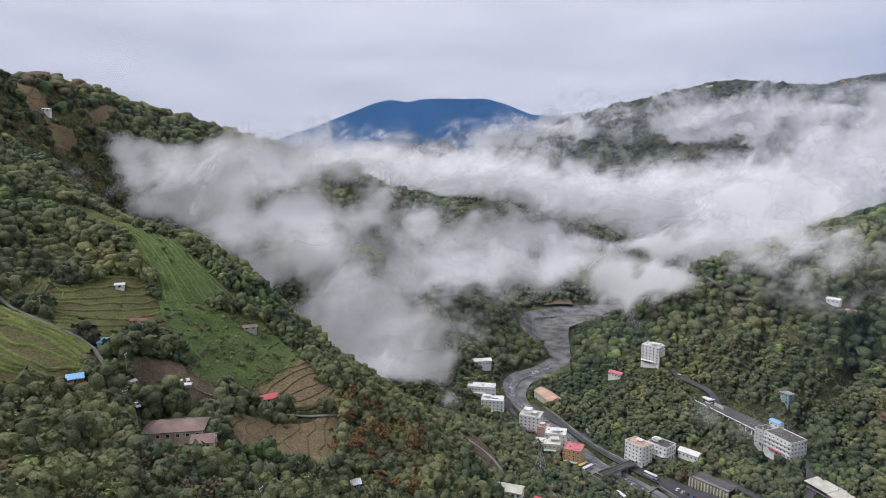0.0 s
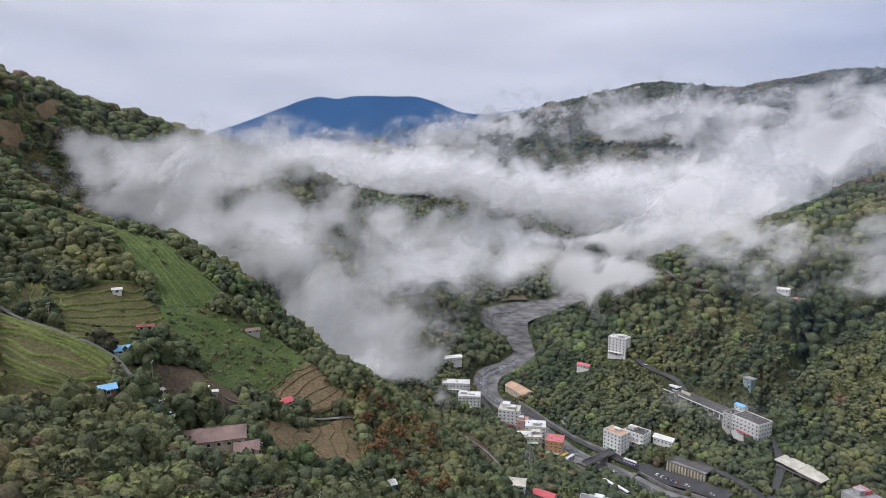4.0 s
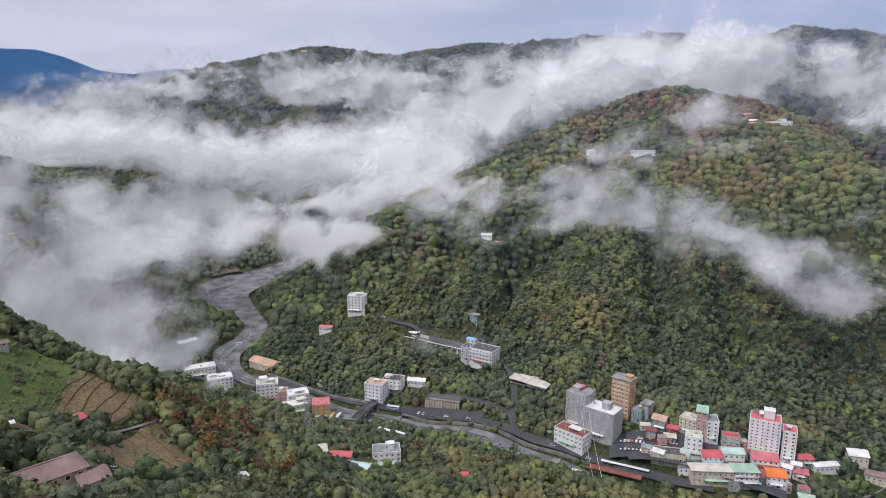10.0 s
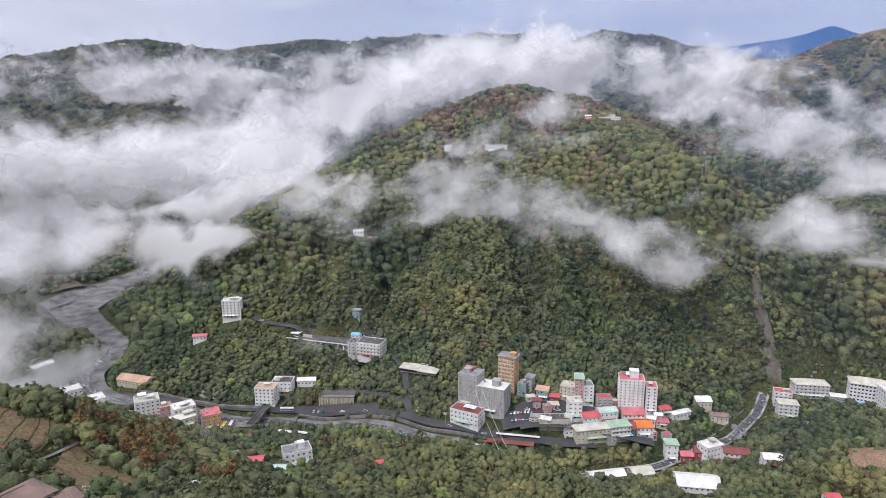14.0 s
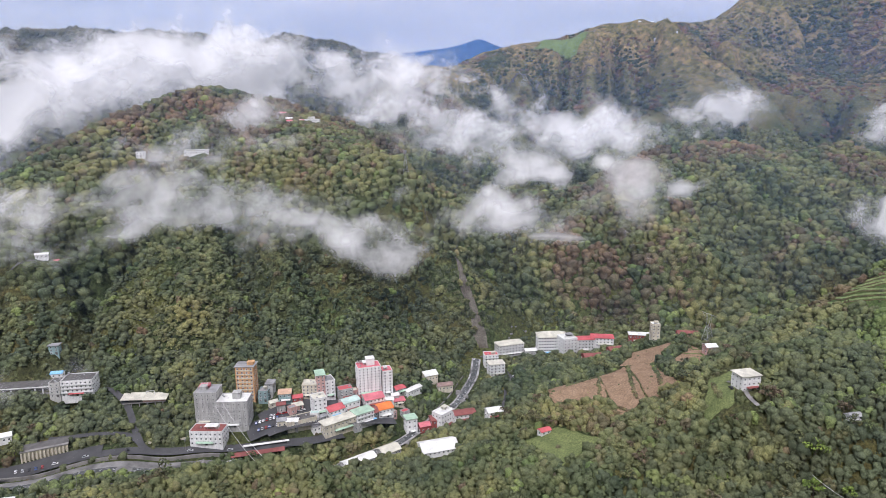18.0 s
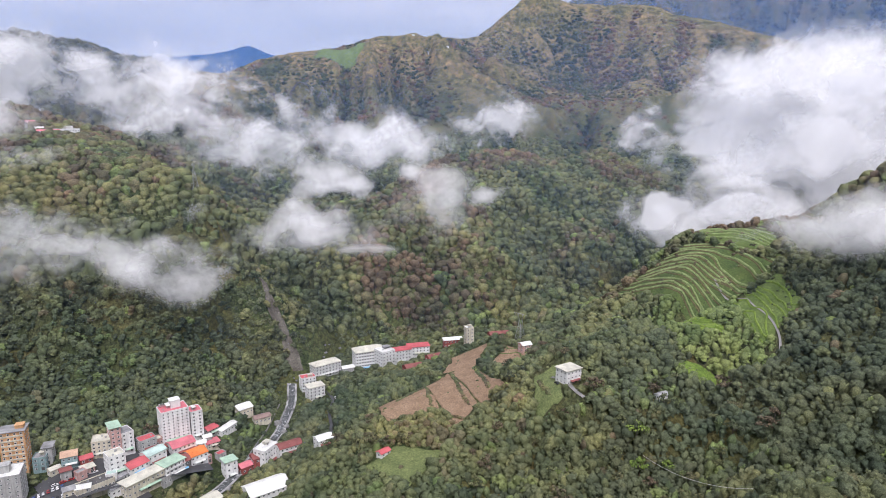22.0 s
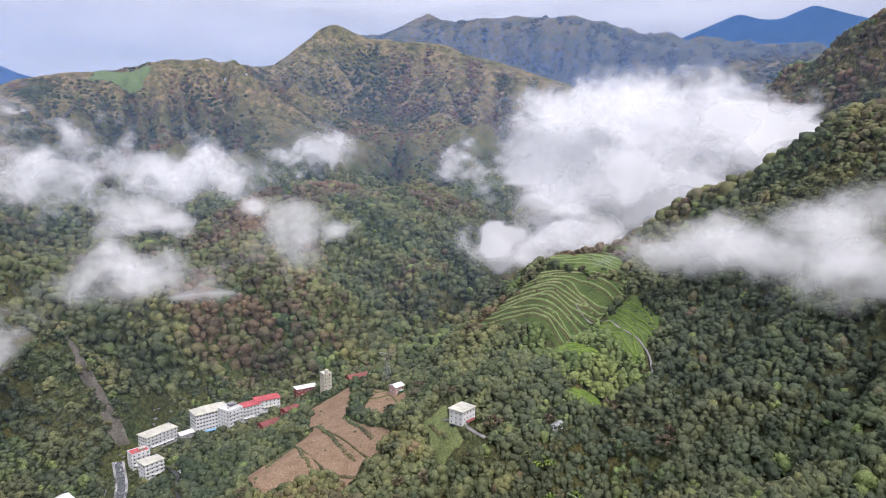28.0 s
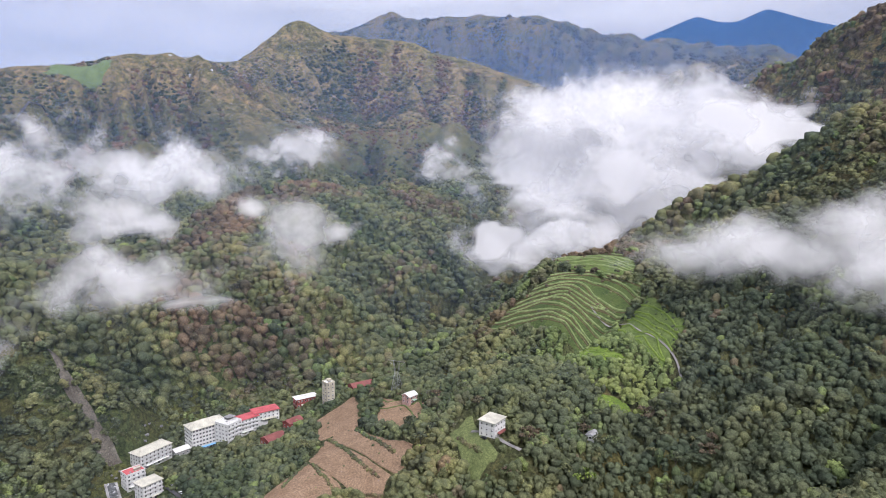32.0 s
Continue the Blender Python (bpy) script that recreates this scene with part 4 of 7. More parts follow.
field([(-93, 267), (-54, 316), (-50, 262), (-84, 248)], MAT_BROWN, "bare brown terrace field above the ravine", 7, MAT_BANK, 0.7, 0.35, False, grow=1.16)
field([(-132, 256), (-128, 287), (-101, 289), (-104, 257)], MAT_DUG, "freshly dug dark earth slope", 4, MAT_BANK, 0.8, 0.4, True, grow=1.16)
field([(-240, 380), (-222, 415), (-196, 402), (-190, 384)], MAT_TEA_BROWN, "pale terraced field near the ridge", 6, MAT_ROW, 1.0, 0.6, False, grow=1.16)
field([(-205, 312), (-196, 325), (-180, 300), (-190, 275)], MAT_TEA_BROWN, "grassy terrace beside the lane", 5, MAT_ROW, 1.2, 0.6, False, grow=1.16)
field([(-400, 600), (-370, 609), (-350, 596), (-366, 566)], MAT_BROWN, "bare brown hill field below the crest", 4, MAT_BANK, 0.8, 0.4, True)
field([(-356, 590), (-344, 613), (-336, 607), (-343, 579)], MAT_BROWN, "steep brown plot on the high slope")
field([(-344, 640), (-343, 690), (-332, 685), (-335, 640)], MAT_BROWN, "reddish-brown plot high on the spur")
field([(8, 474), (30, 424), (40, 390), (20, 372)], MAT_DUG, "narrow brown plot beside the track", 4, MAT_BANK, 0.8, 0.4, True)
field([(318, 80), (341, 43), (290, 38), (288, 74)], MAT_TILLED, "bare tilled reddish-brown field", grow=1.14, margin=4.0)
field([(344, 40), (368, 19), (280, 11), (262, 30)], MAT_TILLED, "bare tilled reddish-brown field with green edges", grow=1.14, margin=4.0)
field([(371, 16), (376, -2), (294, -10), (280, 8)], MAT_TILLED, "bare tilled reddish-brown field below the hotel tower", grow=1.16, margin=4.0)
field([(378, 22), (424, 8), (438, -30), (368, -8)], MAT_TILLED, "bare tilled reddish-brown field at the village end", grow=1.08, margin=4.0)
field([(364, -15), (396, -38), (346, -52), (302, -28)], MAT_TILLED, "small tilled brown plot split by grass strips", 2, MAT_ROW, 1.5, 0.5, False)
field([(237, 90), (251, 71), (232, 43), (208, 67)], MAT_LAWN, "pale green mown meadow among trees", grow=1.2, margin=1.0)
field([(268, -29), (272, -44), (232, -35), (235, -22)], MAT_LAWN, "green lawn below the white house", grow=1.3, margin=5.0)
TERRACE = [(398, -133), (285, -160), (300, -228), (372, -194)]
terrace = field(TERRACE, MAT_TEA, "green tea terraces with pale winding rows", 13, MAT_PALE_ROW, 1.2, 1.0, True, bend=0.5)
crop_rows(terrace, TERRACE, 13, MAT_BANK, 1.5, 0.5, True, 0.45, 0.5, 0.16)
field([(374, -197), (303, -231), (336, -250), (415, -222)], MAT_TEA_LIGHT, "upper green tea terraces under drifting mist", 6, MAT_PALE_ROW, 1.0, 0.8, True, bend=0.4)
field([(300, -138), (280, -158), (246, -160), (270, -132)], MAT_BRIGHT, "bright green overgrown crop plot", 5, MAT_BRIGHT, 2.0, 0.9, True, lift=0.35)
field([(286, -178), (293, -222), (242, -212), (230, -172)], MAT_TEA_LIGHT, "green shrubby plot beside the farm path", 7, MAT_BRIGHT, 1.6, 1.0, False, lift=0.4)
field([(239, -117), (228, -141), (213, -135), (230, -114)], MAT_BRIGHT, "small bright green plot in the wood")
field([(1795, 215), (1890, 190), (1850, 60), (1760, 90)], MAT_PASTURE, "green pasture high on the mountain", lift=3.0)


def lane(name, line, width, material, label, category="road", clear=3.0):
    LANES.append((line, width / 2 + clear))
    return ribbon(name, [(x, y, 0) for x, y in line], width, 0.7, material, label, category, 4.0, True, 3)


lane("road", [(-200, 282), (-189, 274), (-172, 263), (-164, 260), (-151, 260), (-142, 257), (-137, 249), (-126, 243), (-119, 238), (-112, 224), (-102, 212), (-90, 205), (-70, 208)], 1.7, MAT_TRACK, "narrow grey concrete farm lane on the hillside", "lane")
lane("road", [(-108, 268), (-98, 278), (-90, 286), (-78, 298), (-66, 306), (-53, 315)], 1.6, MAT_CONCRETE, "pale concrete track between brown fields", "track")
lane("road", [(5, 480), (6, 440), (7, 417), (18, 404), (29, 406), (37, 393), (48, 372)], 2.2, MAT_CONCRETE, "narrow concrete path down the spur", "track")
lane("road", [(85, 600), (104, 556), (122, 522), (138, 488), (150, 467), (170, 447), (186, 425), (200, 396), (214, 368), (228, 338), (238, 312), (248, 285), (262, 262), (280, 240)], 8.5, MAT_ASPHALT, "wet dark asphalt valley road above the river", "road", 2.0)
lane("road", [(60, 600), (66, 560), (84, 520), (104, 482), (116, 450), (126, 412), (142, 375), (164, 350), (188, 326), (203, 300), (206, 270)], 6.5, MAT_ASPHALT, "grey asphalt road along the river's near bank", "road", 2.0)
lane("road", [(213, 585), (231, 553), (244, 506), (256, 471), (262, 436), (250, 410), (225, 385), (214, 372)], 5.0, MAT_ASPHALT, "dark asphalt road climbing past the parking deck", "road", 2.0)
lane("road", [(214, 368), (225, 392), (218, 420), (205, 446)], 5.0, MAT_ASPHALT, "asphalt ramp up to the retaining wall", "road", 2.0)
lane("road", [(430, 126), (400, 118), (380, 122), (345, 118), (322, 118), (300, 112)], 2.6, MAT_ASPHALT, "narrow concrete lane beside the stream", "lane")
lane("road", [(320, -188), (307, -187), (286, -192), (251, -188), (229, -185), (216, -175)], 1.5, MAT_CONCRETE, "pale concrete farm path between tea plots", "path")
lane("road", [(262, -38), (253, -45), (231, -45), (223, -48)], 3.0, MAT_CONCRETE, "short concrete drive to the white house", "drive")
lane("road", [(270, 655), (288, 621), (310, 604), (336, 586), (350, 580)], 3.0, MAT_TRACK, "pale hill road along the forested slope", "road", 0.3)
ribbon("road", [(1560, 300, 0), (1593, 250, 0), (1644, 184, 0), (1677, 111, 0), (1668, 36, 0), (1700, -26, 0)], 7, 2.5, MAT_ASPHALT, "thin contour road across the grassy mountain", "road", 12)
lane("street", [(262, 300), (280, 280), (294, 258), (308, 236), (322, 212)], 36, MAT_ASPHALT, "paved streets and yards of the hotel quarter", "street", 1.0)
lane("forecourt", [(252, 308), (262, 296), (274, 284), (284, 272)], 22, MAT_ASPHALT, "asphalt car park between the hotels", "car park", 2.0)
lane("forecourt", [(163, 452), (186, 428), (203, 398)], 17, MAT_ASPHALT, "wide wet asphalt forecourt above the river", "car park", 2.0)
lane("forecourt", [(40, 352), (62, 338)], 20, MAT_ASPHALT, "small asphalt parking yard", "car park", 2.0)
lane("forecourt", [(100, 500), (120, 470)], 12, MAT_CONCRETE, "concrete yard beside the bridge", "yard", 2.0)
SCAR = [(541, 236), (528, 212), (520, 192), (503, 182), (494, 170), (482, 163), (470, 155)]
LANES.append((SCAR, 3.5))
ribbon("landslide_scar", [(x, y, 0) for x, y in SCAR], lambda y: 1.5 + 10 * smooth(232, 165, y) * (0.4 + 1.2 * vnoise(y * 0.16, 0.4, 0.0)), 0.35, MAT_SCREE, "bare grey-brown landslide scar running down to the stream", "scree", 2.0, True, 10, level=False)

# ---------------------------------------------------------------- building kit
def box(bm, x0, x1, y0, y1, z0, z1):
    v = [bm.verts.new(p) for p in ((x0, y0, z0), (x1, y0, z0), (x1, y1, z0), (x0, y1, z0), (x0, y0, z1), (x1, y0, z1), (x1, y1, z1), (x0, y1, z1))]
    for f in ((3, 2, 1, 0), (4, 5, 6, 7), (0, 1, 5, 4), (1, 2, 6, 5), (2, 3, 7, 6), (3, 0, 4, 7)):
        bm.faces.new([v[i] for i in f])


def boxes(*dims):
    bm = bmesh.new()
    for d in dims:
        box(bm, *d)
    return bm


def tube(bm, p, q, r, sides=6, r2=None):
    p, q = Vector(p), Vector(q)
    d = (q - p).normalized()
    a = d.orthogonal().normalized()
    b = d.cross(a)
    ring = []
    for c, rad in ((p, r), (q, r if r2 is None else r2)):
        ring.append([bm.verts.new(c + (a * math.cos(t) + b * math.sin(t)) * rad) for t in (2 * math.pi * i / sides for i in range(sides))])
    for i in range(sides):
        bm.faces.new((ring[0][i], ring[0][(i + 1) % sides], ring[1][(i + 1) % sides], ring[1][i]))
    bm.faces.new(ring[0][::-1])
    bm.faces.new(ring[1])


def paint(name, color, rough=0.75, spread=0.22):
    """Painted render with rain streaks."""
    m, nt, b = node_material(name, rough)
    geo = nt.nodes.new("ShaderNodeNewGeometry")
    mp = nt.nodes.new("ShaderNodeMapping")
    mp.inputs["Scale"].default_value = (1, 1, 0.12)
    nt.links.new(geo.outputs["Position"], mp.inputs["Vector"])
    streak = add_ramp(nt, add_noise(nt, 0.7, 5, 0.65, mp.outputs[0]), [(0.3, tuple(c * (1 - spread * 1.6) for c in color)), (0.55, color)])
    patchy = add_ramp(nt, add_noise(nt, 0.25, 3), [(0.3, (1 - spread,) * 3), (0.6, (1, 1, 1))])
    nt.links.new(add_mix(nt, 1.0, streak, patchy, "MULTIPLY"), b.inputs["Base Color"])
    return m


WALLS = {"white": paint("white_paint", (0.85, 0.85, 0.83), 0.75, 0.13), "cream": paint("cream_paint", (0.68, 0.63, 0.5)), "grey": paint("grey_render", (0.56, 0.55, 0.52), 0.75, 0.14), "pale_grey": paint("pale_grey_render", (0.48, 0.48, 0.46)), "orange": paint("orange_tiles", (0.68, 0.40, 0.20)), "peach": paint("peach_tiles", (0.62, 0.4, 0.24)), "pink": paint("pink_render", (0.62, 0.4, 0.36)), "red": paint("red_brick_paint", (0.36, 0.1, 0.085)), "beige": paint("beige_render", (0.64, 0.54, 0.42)), "dark": paint("dark_concrete", (0.17, 0.165, 0.155)), "teal": paint("teal_paint", (0.3, 0.42, 0.42)), "blue": paint("blue_cladding", (0.16, 0.38, 0.62))}
ROOFS = {"white": plain("white_roof", (0.78, 0.78, 0.74), 0.6, 0.2), "cream": plain("cream_roof", (0.62, 0.6, 0.5), 0.6, 0.25), "grey": plain("grey_roof", (0.33, 0.33, 0.33), 0.8, 0.35), "dark": plain("dark_roof", (0.12, 0.115, 0.11), 0.8, 0.35), "red": plain("red_roof", (0.58, 0.13, 0.14), 0.55, 0.2), "pink": plain("pink_roof", (0.66, 0.2, 0.23), 0.55, 0.22), "maroon": plain("maroon_roof", (0.27, 0.095, 0.085), 0.65, 0.25), "brown": plain("brown_roof", (0.27, 0.19, 0.165), 0.7, 0.3), "orange": plain("orange_roof", (0.78, 0.22, 0.06), 0.55, 0.2), "green": plain("green_roof", (0.42, 0.58, 0.44), 0.55, 0.25), "teal": plain("teal_roof", (0.5, 0.64, 0.58), 0.55, 0.25), "blue": plain("blue_roof", (0.24, 0.5, 0.76), 0.5, 0.2), "tan": plain("tan_roof", (0.6, 0.4, 0.28), 0.6, 0.25)}
MAT_STEEL = plain("stainless_steel", (0.6, 0.6, 0.6), 0.3, 0.15, 1.0, 0.9)
MAT_METAL = plain("galvanised_steel", (0.42, 0.43, 0.43), 0.5, 0.2, 1.0, 0.4)
MAT_WHITE_METAL = plain("white_steel", (0.75, 0.75, 0.75), 0.5, 0.15)


def glass_material():
    m, nt, b = node_material("dark_window_glass", 0.12)
    b.inputs["Base Color"].default_value = (0.035, 0.042, 0.048, 1)
    b.inputs["Specular IOR Level"].default_value = 0.6
    return m


MAT_GLASS = glass_material()
_windows = {}


def window_mesh(w, h):
    """A dark pane set back in a pale frame that stands 14 cm proud of the wall."""
    key = (round(w, 1), round(h, 1))
    if key not in _windows:
        rings = []
        bm = bmesh.new()
        for grow, y in ((0.14, 0.0), (0.14, -0.14), (0.0, -0.14), (0.0, -0.03)):
            rings.append([bm.verts.new((sx * (w / 2 + grow), y, h / 2 + sz * (h / 2 + grow))) for sx, sz in ((-1, -1), (1, -1), (1, 1), (-1, 1))])
        for a, b in zip(rings, rings[1:]):
            for k in range(4):
                bm.faces.new((a[k], a[(k + 1) % 4], b[(k + 1) % 4], b[k]))
        pane = bm.faces.new(rings[-1])
        pane.material_index = 1
        me = bpy.data.meshes.new("window")
        bm.to_mesh(me)
        bm.free()
        me.materials.append(MAT_WHITE_METAL)
        me.materials.append(MAT_GLASS)
        _windows[key] = me
    return _windows[key]


def hang(name, me, parent, x, y, z, rz=0.0, label=""):
    ob = new(name, me)
    ob.parent = parent
    ob.matrix_basis = pose(x, y, z, 0, 0, rz)
    return tagged(ob, label)


def ribbed_roof(w, d, z, rise, over=0.6, thick=0.18, ribs=0.9):
    """A corrugated gable roof with its ridge along x."""
    n = max(2, int((w + 2 * over) / ribs)) * 2
    cols = []
    bm = bmesh.new()
    z_e = z - rise * over / (d / 2)
    for i in range(n + 1):
        x = -w / 2 - over + (w + 2 * over) * i / n
        up = 0.09 * (i % 2)
        line = [(x, -over, z_e + up), (x, d / 2, z + rise + up), (x, d + over, z_e + up), (x, d + over, z_e - thick), (x, d / 2, z + rise - thick), (x, -over, z_e - thick)]
        cols.append([bm.verts.new(p) for p in line])
    for a, b in zip(cols, cols[1:]):
        for k in range(6):
            bm.faces.new((a[k], b[k], b[(k + 1) % 6], a[(k + 1) % 6]))
    bm.faces.new(cols[0])
    bm.faces.new(cols[-1][::-1])
    return bm


def gable_body(w, d, z, rise):
    """Walls up to the eaves with gable ends."""
    bm = bmesh.new()
    box(bm, -w / 2, w / 2, 0, d, -6, z)
    for x in (-w / 2, w / 2):
        s = 0.0 if x < 0 else -0.25
        tri = [(x + s, 0, z), (x + s, d, z), (x + s, d / 2, z + rise * 0.97)]
        a = [bm.verts.new(p) for p in tri]
        b = [bm.verts.new((p[0] + 0.25, p[1], p[2])) for p in tri]
        bm.faces.new(a[::-1])
        bm.faces.new(b)
        for i in range(3):
            j = (i + 1) % 3
            bm.faces.new((a[i], a[j], b[j], b[i]))
    return bm


def r_end(w, d, h, rise, side):
    """An end of a hipped roof's ridge."""
    return side * (w / 2 - d * 0.42), d / 2, h + rise + 0.05


def building(name, label, x, y, turn, w, d, h, storeys, wall="white", roof="white", top="flat", bay=3.2, tank=0, core=None, group="town buildings", balcony=False, ledge=True, win=(1.15, 1.15), drop=None, bands=""):
    """A building on the slope: x, y is the middle of its front; it runs d metres back from there."""
    c, s = math.cos(radians(turn)), math.sin(radians(turn))
    foot = np.array([[x + c * a - s * b, y + s * a + c * b] for a in (-w / 2, w / 2) for b in (0, d)])
    z = float(np.median(height(foot[:, 0], foot[:, 1])) * 0.7 + height(foot[:, 0], foot[:, 1]).max() * 0.3) if drop is None else drop
    mid = foot.mean(0)
    CLEARINGS.append((mid[0], mid[1], 0.42 * math.hypot(w, d) + 1.5))
    CLEARINGS.append((x + s * 3.5, y - c * 3.5, 0.3 * w + 2))
    root = new(name)
    root.matrix_basis = pose(x, y, z, 0, 0, turn)
    tagged(root, label, "building", group)
    mw, mr = WALLS[wall], ROOFS[roof]
    if top == "flat":
        part("wall", boxes((-w / 2, w / 2, 0, d, -6, h)), mw, root)
        part("roof", boxes((-w / 2 + 0.25, w / 2 - 0.25, 0.25, d - 0.25, h - 0.05, h + 0.12)), mr, root)
        part("parapet", boxes((-w / 2 - 0.1, w / 2 + 0.1, -0.1, 0.2, h - 0.3, h + 0.7), (-w / 2 - 0.1, w / 2 + 0.1, d - 0.2, d + 0.1, h - 0.3, h + 0.7), (-w / 2 - 0.1, -w / 2 + 0.2, 0.2, d - 0.2, h - 0.3, h + 0.7), (w / 2 - 0.2, w / 2 + 0.1, 0.2, d - 0.2, h - 0.3, h + 0.7)), mw, root)
    elif top == "slab":
        part("wall", boxes((-w / 2, w / 2, 0, d, -6, h)), mw, root)
        part("roof", boxes((-w / 2 - 0.8, w / 2 + 0.8, -0.8, d + 0.8, h, h + 0.35)), mr, root)
    elif top == "hip":
        rise, o = d * 0.24, 0.9
        part("wall", boxes((-w / 2, w / 2, 0, d, -6, h)), mw, root)
        bm = bmesh.new()
        e = [bm.verts.new(p) for p in ((-w / 2 - o, -o, h), (w / 2 + o, -o, h), (w / 2 + o, d + o, h), (-w / 2 - o, d + o, h))]
        u = [bm.verts.new((v.co.x, v.co.y, h - 0.22)) for v in e]
        r = [bm.verts.new((sx * (w / 2 - d * 0.42), d / 2, h + rise)) for sx in (-1, 1)]
        for f in ((e[0], e[1], r[1], r[0]), (e[1], e[2], r[1]), (e[2], e[3], r[0], r[1]), (e[3], e[0], r[0]), u[::-1], *((u[k], u[(k + 1) % 4], e[(k + 1) % 4], e[k]) for k in range(4))):
            bm.faces.new(f)
        part("roof", bm, mr, root)
        bm = bmesh.new()
        tube(bm, tuple(r_end(w, d, h, rise, -1)), tuple(r_end(w, d, h, rise, 1)), 0.22, 6)
        part("ridge_tiles", bm, mr, root)
    else:
        rise = d * 0.2
        part("wall", gable_body(w, d, h, rise), mw, root)
        part("roof", ribbed_roof(w, d, h, rise), mr, root)
    fl = h / storeys
    if ledge and storeys > 2:
        for k in range(1, storeys):
            part("floor_ledge", boxes((-w / 2 - 0.18, w / 2 + 0.18, -0.18, d + 0.18, k * fl - 0.16, k * fl)), mw, root)
    ww, wh = min(win[0], bay * 0.62), min(win[1], fl * 0.55)
    nx, ny = max(1, int(w / bay)), max(1, int(d / bay))
    me = window_mesh(ww, wh)
    for k in range(storeys):
        zz = k * fl + fl * 0.32
        for i in range(nx):
            if k == 0 and i == nx // 2 and storeys > 1:
                continue
            hang("window", me, root, -w / 2 + (i + 0.5) * w / nx, 0, zz)
        for i in range(ny):
            yy = (i + 0.5) * d / ny
            hang("window", me, root, -w / 2, yy, zz, -90)
            hang("window", me, root, w / 2, yy, zz, 90)
        if balcony and k > 0:
            part("balcony", boxes((-w / 2, w / 2, -1.1, -0.2, k * fl - 0.02, k * fl + 0.12), (-w / 2, w / 2, -1.1, -1.0, k * fl + 0.12, k * fl + 0.95)), mw, root)
        if bands and k > 0:
            part("window_band", boxes((-w / 2 + 0.8, w / 2 - 0.8, -0.3, -0.02, k * fl - 0.25, k * fl + 0.75)), WALLS[bands], root, "pale rendered parapet band")
    if storeys > 1:
        xx = -w / 2 + (nx // 2 + 0.5) * w / nx
        part("door", boxes((xx - 0.9, xx + 0.9, -0.08, 0, 0, 2.3)), ROOFS["dark"], root)
    for i in range(tank):
        bm = bmesh.new()
        px, py = -w / 2 + 1.8 + i * 2.3, d - 2.2
        tube(bm, (px, py, h + 0.9), (px, py, h + 2.7), 0.85, 12)
        tube(bm, (px, py, h + 2.7), (px, py, h + 3.0), 0.85, 12, 0.2)
        for a in (0.6, -0.6):
            tube(bm, (px + a, py, h + 0.1), (px + a, py, h + 0.9), 0.06, 4)
        part("water_tank", bm, MAT_STEEL, root, "stainless steel rooftop water tank")
    odd = random.Random(int(x * 7 + y * 13))
    if top == "flat" and w > 7:
        for i in range(odd.randint(1, 3)):
            px, py, pw = odd.uniform(-w / 2 + 2, w / 2 - 2), odd.uniform(1.5, d - 3.5), odd.uniform(0.8, 1.6)
            part("air_unit", boxes((px - pw / 2, px + pw / 2, py, py + 0.9, h + 0.12, h + 1.1), (px - pw / 2 + 0.15, px + pw / 2 - 0.15, py - 0.06, py, h + 0.3, h + 0.95)), MAT_METAL, root, "grey rooftop machinery box")
        if odd.random() < 0.6:
            sw, sd = w * odd.uniform(0.3, 0.5), d * odd.uniform(0.3, 0.5)
            px, py = odd.uniform(-w / 2 + 0.6, w / 2 - sw - 0.6), odd.uniform(0.6, d - sd - 0.6)
            bm = boxes((px, px + sw, py, py + sd, h + 2.5, h + 2.62), (px + sw * 0.12, px + sw, py + sd * 0.4, py + sd, h + 0.1, h + 2.5))
            for a in (px + 0.1, px + sw - 0.2):
                box(bm, a, a + 0.1, py + 0.05, py + 0.15, h + 0.1, h + 2.5)
            part("roof_shed", bm, ROOFS[odd.choice(("white", "cream", "grey", "white", "teal", "cream", "pink"))], root, "sheet-metal shelter on the flat roof")
        for a in (-w / 2 + 0.9, w / 2 - 0.9):
            pipe = bmesh.new()
            tube(pipe, (a, -0.16, 0.2), (a, -0.16, h + 0.3), 0.07, 5)
            part("drainpipe", pipe, MAT_METAL, root)
    if storeys > 1 and w > 8 and group == "town buildings":
        aw, ax = w * odd.uniform(0.4, 0.8), odd.uniform(-0.1, 0.1) * w
        bm = bmesh.new()
        lo = [bm.verts.new(p) for p in ((ax - aw / 2, -0.1, 3.1), (ax + aw / 2, -0.1, 3.1), (ax + aw / 2, -2.2, 2.6), (ax - aw / 2, -2.2, 2.6))]
        hi = [bm.verts.new((v.co.x, v.co.y, v.co.z + 0.1)) for v in lo]
        bm.faces.new(lo)
        bm.faces.new(hi[::-1])
        for i in range(4):
            bm.faces.new((lo[i], hi[i], hi[(i + 1) % 4], lo[(i + 1) % 4]))
        part("awning", bm, ROOFS[odd.choice(("red", "white", "blue", "green", "cream", "maroon"))], root, "sloping sheet awning over the shop front")
    if core:
        cx, cw, ch = core
        part("stair_tower", boxes((cx - cw / 2, cx + cw / 2, d * 0.35, d * 0.35 + cw, h - 0.1, h + ch), (cx - cw / 2 - 0.3, cx + cw / 2 + 0.3, d * 0.35 - 0.3, d * 0.35 + cw + 0.3, h + ch, h + ch + 0.2)), mw, root)
    return root


H = "hotel"
